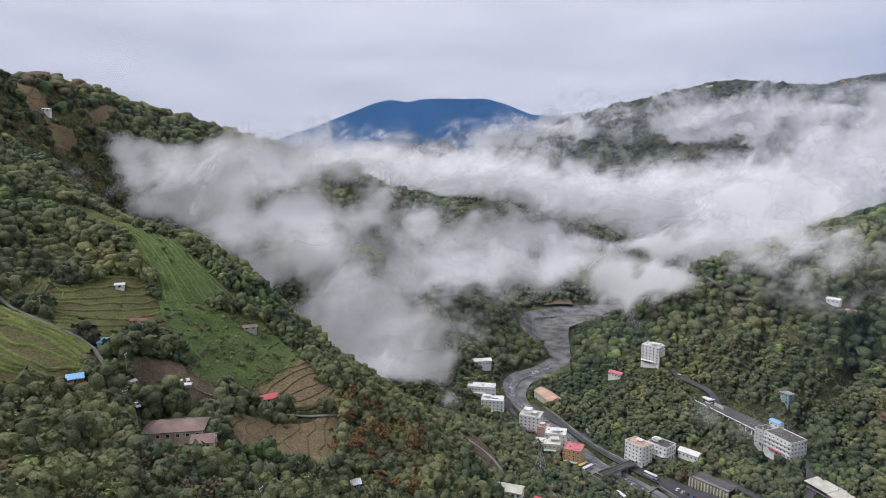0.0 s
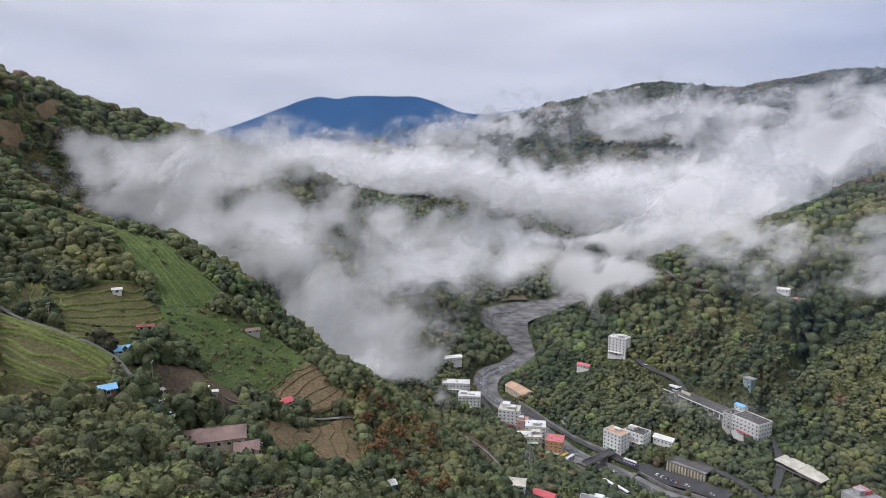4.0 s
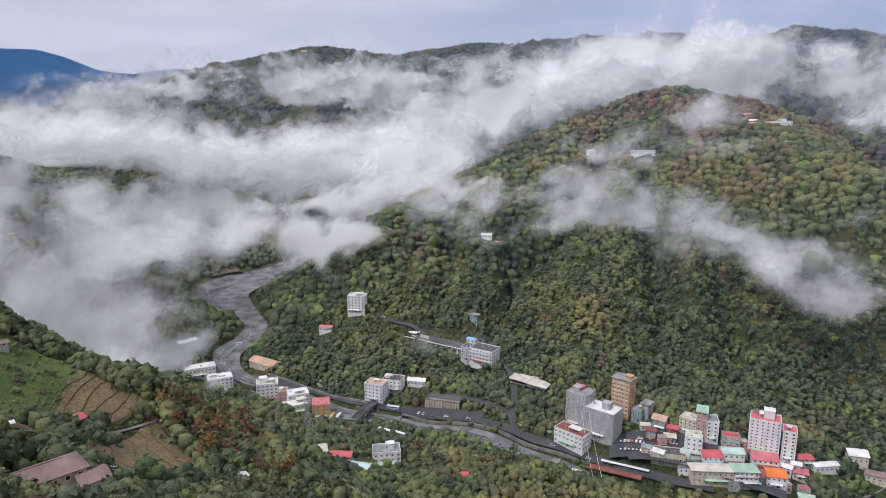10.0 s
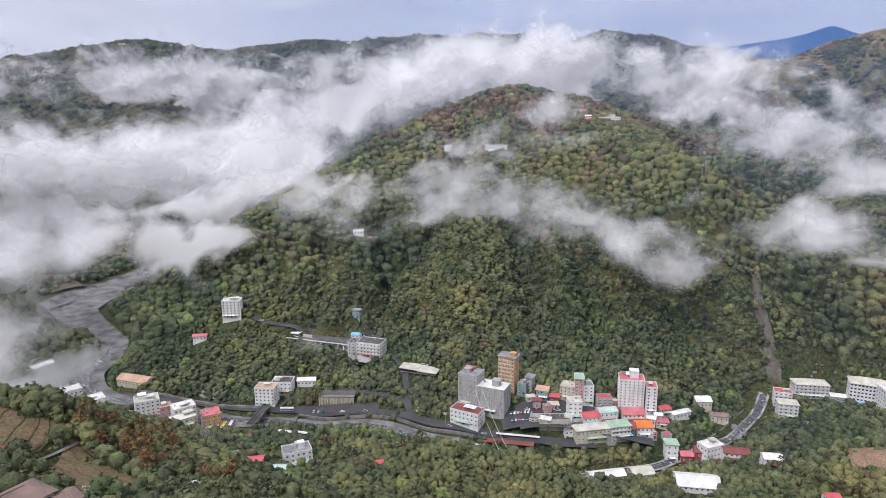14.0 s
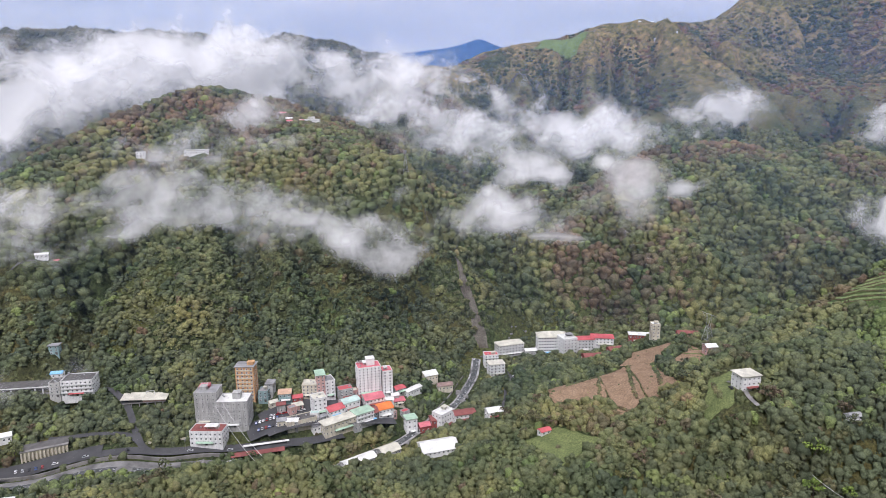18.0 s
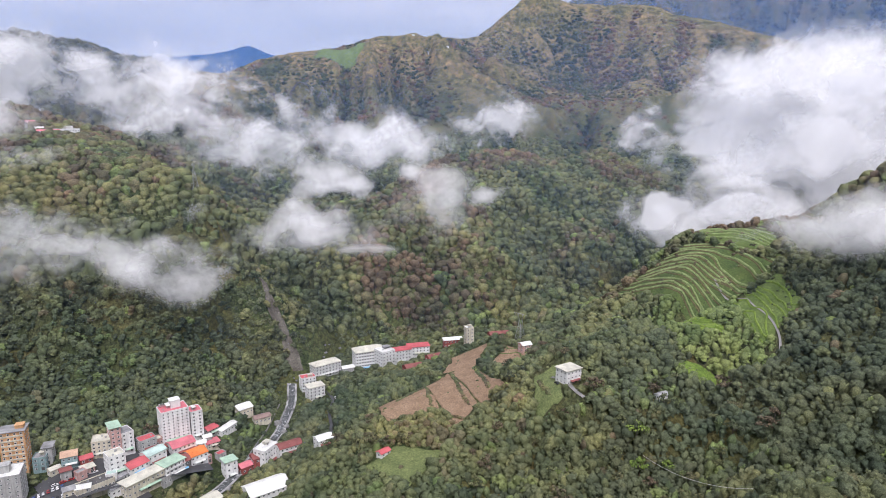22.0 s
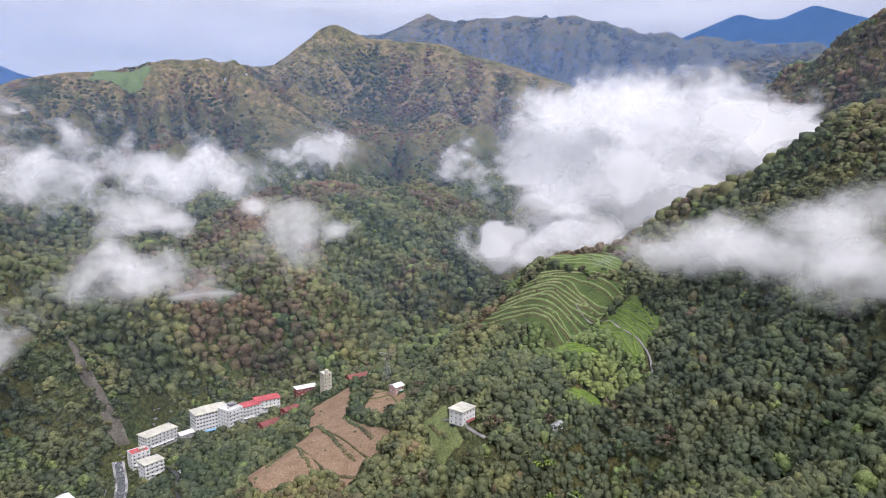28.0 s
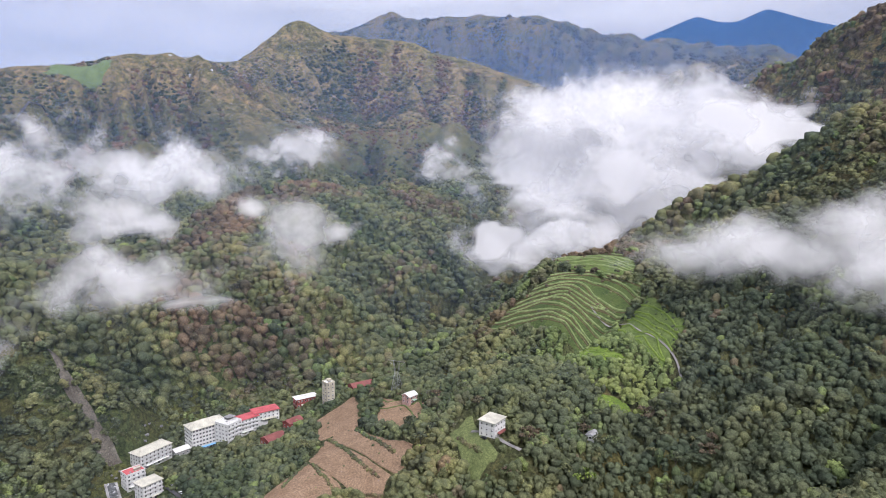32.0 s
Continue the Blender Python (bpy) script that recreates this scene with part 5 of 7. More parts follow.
# the hotel quarter at the meeting of the waters
building(H, "tall grey-rendered hotel block with small windows", 250, 341, -77, 17, 16, 26, 8, "pale_grey", "grey", tank=3, core=(-3, 5, 3), win=(1.0, 0.8), bay=3.8)
building(H, "grey hotel wing with flat white roof beside the car park", 253, 321, -75, 25, 17, 21, 7, "pale_grey", "white", core=(3, 6, 5), win=(1.0, 0.8), bay=3.8)
building(H, "low white hotel annex with reddish roof beside the road", 232, 331, -80, 25, 13, 11, 3, "white", "maroon")
building(H, "narrow orange-tiled hotel tower against the forest", 283, 325, -78, 15, 11, 30, 9, "orange", "grey", "slab", core=(4, 5, 2.5), bands="cream")
building("shop_house", "small teal-fronted shop house", 287, 312, -80, 8, 9, 9, 3, "teal", "grey")
building("shop_house", "slim grey shop house with open roof terrace", 293, 309, -78, 6, 9, 12, 4, "pale_grey", "grey", "slab")
building("shop_house", "shop house with tan metal roof", 290, 294, -70, 10, 10, 8, 2, "teal", "tan", "gable")
building("shed", "low red-roofed shed by the street", 295, 285, -60, 8, 7, 3.6, 1, "red", "red", "gable")
building(H, "cream hotel wing with ribbon windows", 302, 277, -76, 13, 12, 11, 4, "cream", "cream")
building(H, "slim pink hotel tower with pale green top", 305, 268, -60, 7, 12, 21, 7, "pink", "green", "slab")
building(H, "white hotel wing beside the pink tower", 310, 262, -50, 9, 12, 15, 5, "white", "grey", tank=1)
building(H, "tall white hotel with pink roof above the stream", 331, 234, -61, 20, 14, 25, 10, "white", "pink", tank=2, core=(2, 7, 6), win=(0.9, 0.9))
building(H, "white hotel side tower with pink roof", 341, 221, -61, 9, 12, 22, 8, "white", "pink")
building("house", "low building under a broad pink roof", 320, 226, -51, 17, 13, 7, 2, "white", "pink", "gable")
building("house", "white house with bright orange roof", 313, 214, -51, 13, 13, 8, 2, "white", "orange", "gable")
building("house", "dark-walled house with maroon roof", 304, 222, -51, 9, 12, 7.5, 2, "dark", "maroon", "gable")
building("house", "white four-storey house with cream roof", 288, 262, -52, 11, 11, 14, 4, "white", "cream")
building("house", "house with a red metal roof", 292, 249, -40, 14, 11, 7, 2, "white", "red", "gable")
building("house", "long cream-roofed riverside house", 281, 242, -40, 28, 10, 9, 2, "cream", "cream", "slab")
building("house", "white riverside house with pale green roof", 298, 227, -40, 16, 11, 10, 3, "white", "green", "slab", balcony=True)
building("house", "house with pale teal metal roof", 305, 241, -40, 15, 10, 9, 2, "white", "teal", "gable")
building("house", "grey house with red roof patch behind the shops", 316, 250, -52, 12, 9, 9, 3, "pale_grey", "red")
building("station_building", "long low building with dark flat roof beside the car park", 270, 270, -50, 24, 11, 5.5, 1, "cream", "dark", bay=2.4)
building("pavilion_tower", "white tower with broad pale green hipped roof", 307, 190, -56, 9, 9, 13, 3, "white", "green", "slab")
building("shed", "pink-red metal shed by the stream", 312, 180, -55, 9, 8, 6, 1, "red", "pink", "gable")
building("shed", "narrow brick-red shed by the stream", 317, 173, -62, 6, 10, 9, 2, "red", "maroon", "gable")
building("house", "white-walled building with rusty roof above the stream", 322, 163, -30, 16, 11, 13, 3, "white", "white")
building("house", "long brown-roofed house on the bank", 322, 148, -62, 18, 10, 7, 2, "white", "maroon", "gable")
building("house", "white-roofed house among trees", 300, 120, -60, 12, 9, 6, 2, "white", "white", "gable")
building("barn", "pale barn with white metal roof", 386, 192, -51, 13, 12, 6, 1, "cream", "white", "gable")
building("shed", "long cream shed with dark brown roof", 383, 178, -63, 14, 8, 5, 1, "cream", "brown", "gable")
building("shed", "long low white shed on the stream bank", 358, 201, -30, 18, 6, 5, 1, "white", "white", "gable")
building("hall", "long riverside hall with pale metal roof", 250, 214, -40, 26, 10, 3.6, 1, "pale_grey", "white", "gable")
building("hall", "pale hall with gabled metal roof", 270, 196, -40, 16, 12, 3.8, 1, "pale_grey", "cream", "gable")
building("hall", "large hall with grey-white metal roof below the meadow", 264, 156, -60, 28, 18, 3.2, 1, "white", "white", "gable")
# small houses and sheds crowded between the hotels
crowd = random.Random(5)
made = 0
while made < 20:
    along, off = crowd.random(), crowd.uniform(-20, 20)
    x, y = 272 + 62 * along + 0.8 * off, 292 - 92 * along + 0.58 * off
    size = crowd.uniform(6, 10)
    if any(math.hypot(x - bx, y - by) < 0.8 * br + size * 0.42 for bx, by, br in CLEARINGS):
        along = crowd.random()
        if along < 0.985:
            continue
    tint, shape = crowd.choice(("red", "pink", "white", "cream", "teal", "maroon", "grey", "white")), crowd.choice(("gable", "gable", "slab", "flat"))
    building(crowd.choice(("shop_house", "shed", "house")), "small %s-roofed town building squeezed between the hotels" % tint, x, y, crowd.choice((-52, -60, -40, -76)), size, size * crowd.uniform(0.7, 1.0), crowd.uniform(3.5, 8), 2 if size > 7.5 else 1, crowd.choice(("white", "cream", "pale_grey", "pink")), tint, shape)
    made += 1
# the hotels up the side stream
building(H, "large white curved hotel above the village", 474, 84, -76, 30, 16, 19, 6, "white", "cream", "hip", bay=2.6, win=(1.5, 1.3))
building(H, "white hotel wing with balconies", 464, 66, -60, 15, 15, 20, 6, "white", "white", balcony=True)
building(H, "white hotel annex with red roof and arcades", 478, 52, -75, 20, 11, 13, 4, "white", "red", "slab", balcony=True)
building(H, "low white annex with red roof edges", 484, 34, -85, 22, 12, 9, 3, "white", "red", "slab")
building(H, "white stepped hotel block above the stream bed", 470, 126, -60, 28, 13, 12, 4, "white", "cream", "hip", balcony=True)
building(H, "small white hotel with red roof terrace", 441, 143, -70, 14, 10, 12, 4, "white", "red", balcony=True)
building(H, "white stepped house clinging to the stream bank", 418, 134, -65, 15, 11, 12, 4, "white", "cream", "slab", balcony=True)
building("shed", "grey shed with white roof beside the hotel", 472, 106, -70, 12, 8, 5, 1, "pale_grey", "white", "gable")
building("house", "red brick house with white roof edge", 482, -2, -85, 20, 9, 8, 2, "red", "white", "slab")
building("house", "slim cream tower house at the wood's edge", 453, -14, -80, 8, 8, 20, 6, "cream", "white", core=(1, 3, 2))
building("hall", "open hall with maroon metal roof", 450, -44, -85, 20, 12, 5, 1, "red", "maroon", "gable")
building("house", "small pink house with white roof", 359, -47, -70, 9, 8, 6, 2, "pink", "white", "gable")
building("house", "white three-storey house with pale roof on the lawn", 246, -49, -65, 13, 11, 9.8, 3, "white", "cream", "slab", win=(0.9, 0.9))
building("hall", "maroon-roofed hall among trees", 412, 44, -70, 16, 12, 5, 1, "red", "maroon", "gable")
building("hall", "long maroon roof in the trees", 436, 22, -65, 14, 9, 5, 1, "red", "maroon", "gable")
building("shed", "small red-roofed shed on the meadow", 244, 78, -50, 8, 5, 3.2, 1, "white", "red", "gable")
# the river road
building("house", "white flat-roofed riverside block in the mist", 36, 586, -10, 26, 12, 8, 2, "white", "white")
building("house", "pale stone-grey riverside block with white roof", 44, 555, -10, 20, 13, 12, 4, "white", "white")
building("house", "cream and pink apartment block with rooftop rooms", 74, 527, -21, 18, 14, 15, 5, "white", "cream", core=(-3, 6, 4), tank=2)
building("house", "lower pink block beside the river", 84, 518, -21, 9, 10, 11, 3, "pink", "tan")
building("house", "white four-storey block with neat rows of windows", 92, 503, -15, 17, 13, 13, 4, "white", "white")
building("house", "long low cream riverside house", 84, 490, -10, 20, 12, 7, 2, "cream", "white")
building(H, "orange four-storey inn with red roof", 101, 480, -25, 14, 14, 12, 4, "orange", "pink")
building("hall", "long riverside hall with faded pink twin roofs", 97, 606, -70, 32, 14, 5, 1, "cream", "tan", "gable")
building("house", "white five-storey house with tan roof at the bridge", 149, 478, -56, 17, 12, 15, 5, "white", "tan")
building("house", "white house with dark roof behind the bridge", 168, 480, -51, 17, 13, 10, 3, "white", "dark", core=(-5, 5, 2))
building("shed", "white metal-roofed shed under the trees", 190, 474, -48, 16, 8, 4.5, 1, "white", "white", "gable")
building(H, "white six-storey hotel alone on the wooded slope", 197, 595, -45, 18, 12, 17, 6, "white", "white", tank=1, core=(4, 5, 2))
building("shed", "small pink-roofed shed on the slope", 167, 606, -45, 13, 7, 4, 1, "white", "pink", "gable")
building("house", "white flat-roofed villa above the river", 90, 358, -27, 18, 12, 10, 3, "white", "grey", core=(3, 4, 4))
building("shed", "red-roofed parking shed above the river", 60, 366, -41, 14, 7, 3, 1, "pale_grey", "red", "gable")
building("shed", "cream-roofed shed by the parking yard", 38, 356, -20, 16, 9, 3.5, 1, "white", "cream", "gable")
building("shed", "grey-roofed lean-to in the parking yard", 62, 346, -50, 13, 7, 3, 1, "pale_grey", "teal", "gable")
building("house", "white hall at the river bend in the mist", 40, 640, 10, 20, 8, 5, 1, "white", "white", "gable")
building("hut", "white hut on the near bank", 196, 290, -60, 9, 7, 5, 1, "white", "white", "gable")
building("hut", "cream hut beside the near-bank road", 206, 282, -60, 10, 7, 4.5, 1, "cream", "cream", "gable")
building("hut", "red-roofed hut in the near trees", 118, 312, -40, 5, 4, 3, 1, "red", "red", "gable")
# the hillside farm
building("farmhouse", "long beige farmhouse with weathered brown tiled roof", -101, 229, 10, 21, 11, 3.4, 1, "beige", "brown", "hip", group="hill farms")
building("farmhouse", "side wing of beige farmhouse with brown roof", -89, 226, 10, 8, 8, 3.0, 1, "beige", "brown", "gable", group="hill farms")
building("hut", "small hut with red metal roof among fields", -86, 305, 35, 10, 6, 2.3, 1, "beige", "red", "gable", group="hill farms")
building("farmhouse", "white farmhouse with blue metal roof", -142, 266, 15, 9, 6, 3.6, 2, "white", "blue", "gable", group="hill farms")
building("hut", "hut with blue and red roof sheets", -135, 228, 30, 5, 5, 2.8, 1, "red", "blue", "gable", group="hill farms")
building("hut", "tiny white hut on the terrace edge", -168, 330, 20, 4, 3, 2.4, 1, "white", "white", "gable", group="hill farms")
building("hut", "small grey field hut in the green slope", -107, 349, 20, 7, 4, 1.9, 1, "pale_grey", "brown", "gable", group="hill farms")
building("hut", "small shed covered with a blue tarpaulin", -37, 254, 20, 5, 4, 3, 1, "blue", "white", "gable", group="hill farms")
building("hut", "flat white shed at the terrace edge", -147, 304, 10, 7, 3, 2.4, 1, "white", "maroon", "gable", group="hill farms")
for hx, hy, ht, hw in ((-116, 262, 40, 6), (-119, 254, 70, 5), (-112, 270, 30, 5), (-124, 249, 60, 4), (-108, 262, 10, 5)):
    building("shelter", "low open shelter with white corrugated sheets", hx, hy, ht, hw * 0.5, 1.8, 1.1, 1, "pale_grey", ("white", "red", "white", "grey", "white")[int(hw + hy) % 5], "gable", group="hill farms")
building("hut", "tiny white hut by the high brown field", -357, 594, 10, 7, 4, 2.2, 1, "white", "white", "gable", group="hill farms")
building("hut", "rusty hut at the edge of the wood", -225, 305, 20, 8, 5, 3, 1, "beige", "maroon", "gable", group="hill farms")
# high on the hills
building("house", "small white house on the misty hill", 557, 607, -60, 11, 8, 6, 2, "white", "white", group="hill farms")
building("hall", "long white hall on the misty hill", 588, 548, -60, 30, 8, 6, 1, "white", "white", "slab", group="hill farms")
building("house", "white villa near the hilltop", 756, 462, -50, 30, 10, 8, 2, "white", "white", core=(4, 8, 4), group="hill farms")
building("house", "white roadside house on the wooded slope", 356, 578, -50, 11, 6, 4, 1, "white", "white", "gable", group="hill farms")
building("house", "white roadside cottage on the wooded slope", 366, 568, -50, 8, 6, 4, 1, "white", "pink", "gable", group="hill farms")
building("hut", "small farm hut below the tea terraces", 214, -98, -60, 8, 5, 3, 1, "white", "grey", "gable", group="hill farms")

# ---------------------------------------------------------------- built things along the river
def thing(name, label, category, x, y, z, turn, group=""):
    root = new(name)
    root.matrix_basis = pose(x, y, z, 0, 0, turn)
    return tagged(root, label, category, group)


def ground_at(x, y):
    return float(height(np.array([x]), np.array([y]))[0])


# the long parking deck on the slope
CLEARINGS += [(232 + 6 * i * 0.37, 545 - 6 * i, 13) for i in range(16)]
deck = thing("parking_deck", "long dark concrete parking deck with open arcades", "building", 234, 505, 18, -69)
part("deck_slab", boxes((-42, 42, 0, 17, 5.2, 6.0)), ROOFS["dark"], deck, "wet dark roof deck")
part("rear_wall", boxes((-42, 42, 16.4, 17, -6, 5.2)), MAT_CONCRETE, deck)
part("base_wall", boxes((-42, 42, 0.3, 0.9, -9, 1.4)), MAT_CONCRETE, deck)
part("rail", boxes((-42, 42, 0, 0.25, 6.0, 6.9)), WALLS["white"], deck, "stained white parapet")
post = boxes((-0.4, 0.4, -0.4, 0.4, -6, 5.2))
me_post = bpy.data.meshes.new("column")
post.to_mesh(me_post)
post.free()
me_post.materials.append(WALLS["white"])
for i in range(15):
    hang("column", me_post, deck, -41.5 + i * 5.93, 0.6, 0)
part("gatehouse", boxes((-36, -28, 6, 12, 6, 9.2), (-36.6, -27.4, 5.4, 12.6, 9.2, 9.6)), WALLS["white"], deck, "small white gatehouse with dark band")
part("gatehouse_window", boxes((-36.05, -27.95, 5.95, 12.05, 7.2, 8.4)), MAT_GLASS, deck)
part("ramp_wall", boxes((-24, -14, 8, 9, 6, 8.4)), WALLS["cream"], deck)
building("office_block", "white and grey office block with open top at the parking deck", 249, 456, -69, 24, 16, 13, 4, "white", "dark", tank=1, balcony=True)
building("office_block", "grey stair block of the parking deck", 243, 472, -69, 8, 12, 12, 4, "grey", "dark")
building("hut", "blue-roofed hut behind the parking deck", 262, 487, -69, 9, 6, 4, 1, "white", "blue", "gable")
building("hut", "small hut with bright blue roof", 258, 476, -69, 7, 5, 3, 1, "white", "blue", "gable")
building("lookout", "blue-grey lookout house on the wooded slope", 276, 500, -69, 8, 6, 8, 3, "teal", "grey", "slab")

# pavilion on stilts
CLEARINGS += [(256, 408, 12), (264, 392, 10)]
pav = thing("stilt_pavilion", "pavilion with pale roof standing on concrete stilts", "building", 252, 408, 9, -68)
bm = bmesh.new()
for x0, x1, z0 in ((-9, 8, 7.2), (8, 26, 6.0)):
    v = [bm.verts.new(p) for p in ((x0, -1, z0), (x1, -1, z0 - 0.8), (x1, 13, z0 - 0.3), (x0, 13, z0 + 0.5), (x0, -1, z0 + 0.4), (x1, -1, z0 - 0.4), (x1, 13, z0 + 0.1), (x0, 13, z0 + 0.9))]
    for f in ((3, 2, 1, 0), (4, 5, 6, 7), (0, 1, 5, 4), (1, 2, 6, 5), (2, 3, 7, 6), (3, 0, 4, 7)):
        bm.faces.new([v[i] for i in f])
part("roof", bm, ROOFS["cream"], pav)
part("floor", boxes((-8, 25, 0, 12, 3.2, 3.7)), MAT_CONCRETE, pav)
part("wall", boxes((8, 25, 1, 12, 3.7, 5.2), (-7, 8, 6, 12, 3.7, 6.4)), WALLS["pink"], pav)
part("sign_frame", boxes((9, 9.4, 8, 8.4, 6, 10), (15, 15.4, 8, 8.4, 6, 10), (9, 15.4, 8, 8.4, 9.6, 10)), MAT_WHITE_METAL, pav)
for sx in (-7, -1, 5, 11, 17, 23):
    for sy in (0.6, 11):
        part("stilt", boxes((sx - 0.35, sx + 0.35, sy - 0.35, sy + 0.35, -8, 3.2)), MAT_CONCRETE, pav)

# retaining wall with buttresses
wall = thing("retaining_wall", "pale concrete retaining wall with a row of buttresses", "wall", 191, 436, -6, -52)
CLEARINGS.append((192, 438, 18))
part("face", boxes((-15, 15, 0.6, 1.4, -3, 9)), WALLS["cream"], wall)
part("coping", boxes((-15.4, 15.4, -0.6, 2.2, 9, 9.6)), MAT_CONCRETE, wall)
bm = boxes((-0.45, 0.45, -0.9, 0.6, -3, 7.4), (-0.45, 0.45, -0.3, 0.6, 7.4, 9))
me_b = bpy.data.meshes.new("buttress")
bm.to_mesh(me_b)
bm.free()
me_b.materials.append(WALLS["cream"])
for i in range(13):
    hang("buttress", me_b, wall, -14.4 + i * 2.4, 0, 0)
part("terrace_floor", boxes((-15.4, 15.4, 2.2, 13, 8.6, 9.2)), ROOFS["dark"], wall)

# bridge
bridge = thing("bridge", "short grey concrete road bridge across the river", "bridge", 133, 464, 0.6, 32)
part("deck", boxes((-17, 17, -3.2, 3.2, -1.0, 0)), MAT_CONCRETE, bridge)
for sy in (-3.2, 2.9):
    part("parapet", boxes((-17, 17, sy, sy + 0.3, 0, 1.0)), MAT_CONCRETE, bridge)
for sx in (-8, 7):
    part("pier", boxes((sx, sx + 1.2, -2.8, 2.8, -12, -1.0)), MAT_CONCRETE, bridge)
part("carriageway", boxes((-17, 17, -2.9, 2.9, 0.004, 0.05)), MAT_ASPHALT, bridge)


# river training walls, terraced slope paving and weirs
def wall_line(name, line, tall, thick, material, label):
    """A wall that follows the ground along a line."""
    pts = np.array(densify([(x, y, 0) for x, y in line], 5))
    for _ in range(2):
        pts[1:-1] = (pts[:-2] + 2 * pts[1:-1] + pts[2:]) / 4
    d = np.gradient(pts[:, :2], axis=0)
    d /= np.linalg.norm(d, axis=1)[:, None]
    z = height(pts[:, 0], pts[:, 1])
    side = np.stack([-d[:, 1], d[:, 0]], -1) * thick / 2
    rows = [np.c_[pts[:, :2] + side, z - 4], np.c_[pts[:, :2] + side, z + tall], np.c_[pts[:, :2] - side, z + tall], np.c_[pts[:, :2] - side, z - 4]]
    v = np.stack(rows, 1)
    n = len(v)
    i = np.arange(n * 4).reshape(n, 4)
    f = np.concatenate([np.stack([i[:-1, k], i[1:, k], i[1:, (k + 1) % 4], i[:-1, (k + 1) % 4]], -1) for k in range(4)])
    return tagged(new(name, mesh_from(name, v.reshape(-1, 3), f, material)), label, "wall", kind="structure")


wall_line("river_wall", [(70, 560), (84, 520), (104, 480), (118, 452)], 2.2, 0.8, MAT_CONCRETE, "grey concrete river wall along the near bank")
wall_line("river_wall", [(140, 445), (152, 410), (176, 372), (198, 335), (212, 300)], 2.0, 0.8, MAT_CONCRETE, "stained concrete river wall beside the near-bank road")
wall_line("river_wall", [(98, 588), (110, 548), (128, 508), (146, 476)], 2.6, 0.9, MAT_CONCRETE, "pale concrete river wall below the valley road")
wall_line("river_wall", [(160, 446), (182, 412), (204, 374), (222, 335), (236, 300)], 2.6, 0.9, MAT_CONCRETE, "mossy concrete river wall below the forecourt")
wall_line("road_wall", [(220, 374), (236, 350), (244, 334)], 1.6, 0.6, WALLS["cream"], "low pale wall at the road's edge")
wall_line("river_wall", [(300, 190), (340, 182), (376, 174), (416, 168)], 1.5, 0.7, MAT_CONCRETE, "low stone wall along the stream")
for wx, wy, wt_, ww in ((150, 440, 40, 20), (204, 352, 30, 22), (212, 322, 30, 20), (90, 560, 20, 22)):
    weir = thing("weir", "low concrete weir across the river bed", "weir", wx, wy, ground_at(wx, wy), wt_)
    part("sill", boxes((-ww / 2, ww / 2, -0.6, 0.6, -1.5, 1.7)), MAT_CONCRETE, weir)
    part("apron", boxes((-ww / 2, ww / 2, 0.6, 3.0, -1.5, 1.1)), MAT_CONCRETE, weir)

# paved river slope in stepped panels
slope = thing("paved_bank", "stepped grey concrete panels paving the river bank", "embankment", 126, 530, ground_at(126, 530) + 0.6, -64)
panel = boxes((-1.15, 1.15, -2.2, 2.2, -0.4, 0.16))
me_panel = bpy.data.meshes.new("panel")
panel.to_mesh(me_panel)
panel.free()
me_panel.materials.append(MAT_CONCRETE)
for i in range(26):
    for k in range(2):
        ob = hang("panel", me_panel, slope, -32 + i * 2.45, 3 + k * 4.7, 0.4 + k * 1.7)
        ob.matrix_basis = pose(-32 + i * 2.45, 3 + k * 4.7, 0.4 + k * 1.7, 20, 0, 0)

# station roofs and platform
st = thing("station_canopy", "long rust-brown station canopy beside the tracks", "canopy", 236, 291, ground_at(236, 291), -62)
CLEARINGS += [(240, 300, 14), (232, 282, 14), (246, 270, 12)]
part("roof", ribbed_roof(38, 6, 4, 1.0), ROOFS["maroon"], st)
for i in range(8):
    part("post", boxes((-18 + i * 5.1, -17.7 + i * 5.1, 2.8, 3.1, -3, 4.6)), MAT_METAL, st)
st2 = thing("station_platform", "pale platform strip with low railing", "platform", 244, 288, ground_at(244, 288), -62)
part("platform", boxes((-17, 17, 0, 4, -2, 1.2)), MAT_CONCRETE, st2)
part("edge_line", boxes((-17, 17, -0.02, 0.4, 1.204, 1.22)), WALLS["white"], st2)
part("canopy", boxes((-17, 17, 2.4, 5.2, 4.0, 4.25)), ROOFS["white"], st2, "white flat platform roof")
for i in range(6):
    part("post", boxes((-16 + i * 6.3, -15.7 + i * 6.3, 3.6, 3.9, 1.2, 4.0)), MAT_METAL, st2)


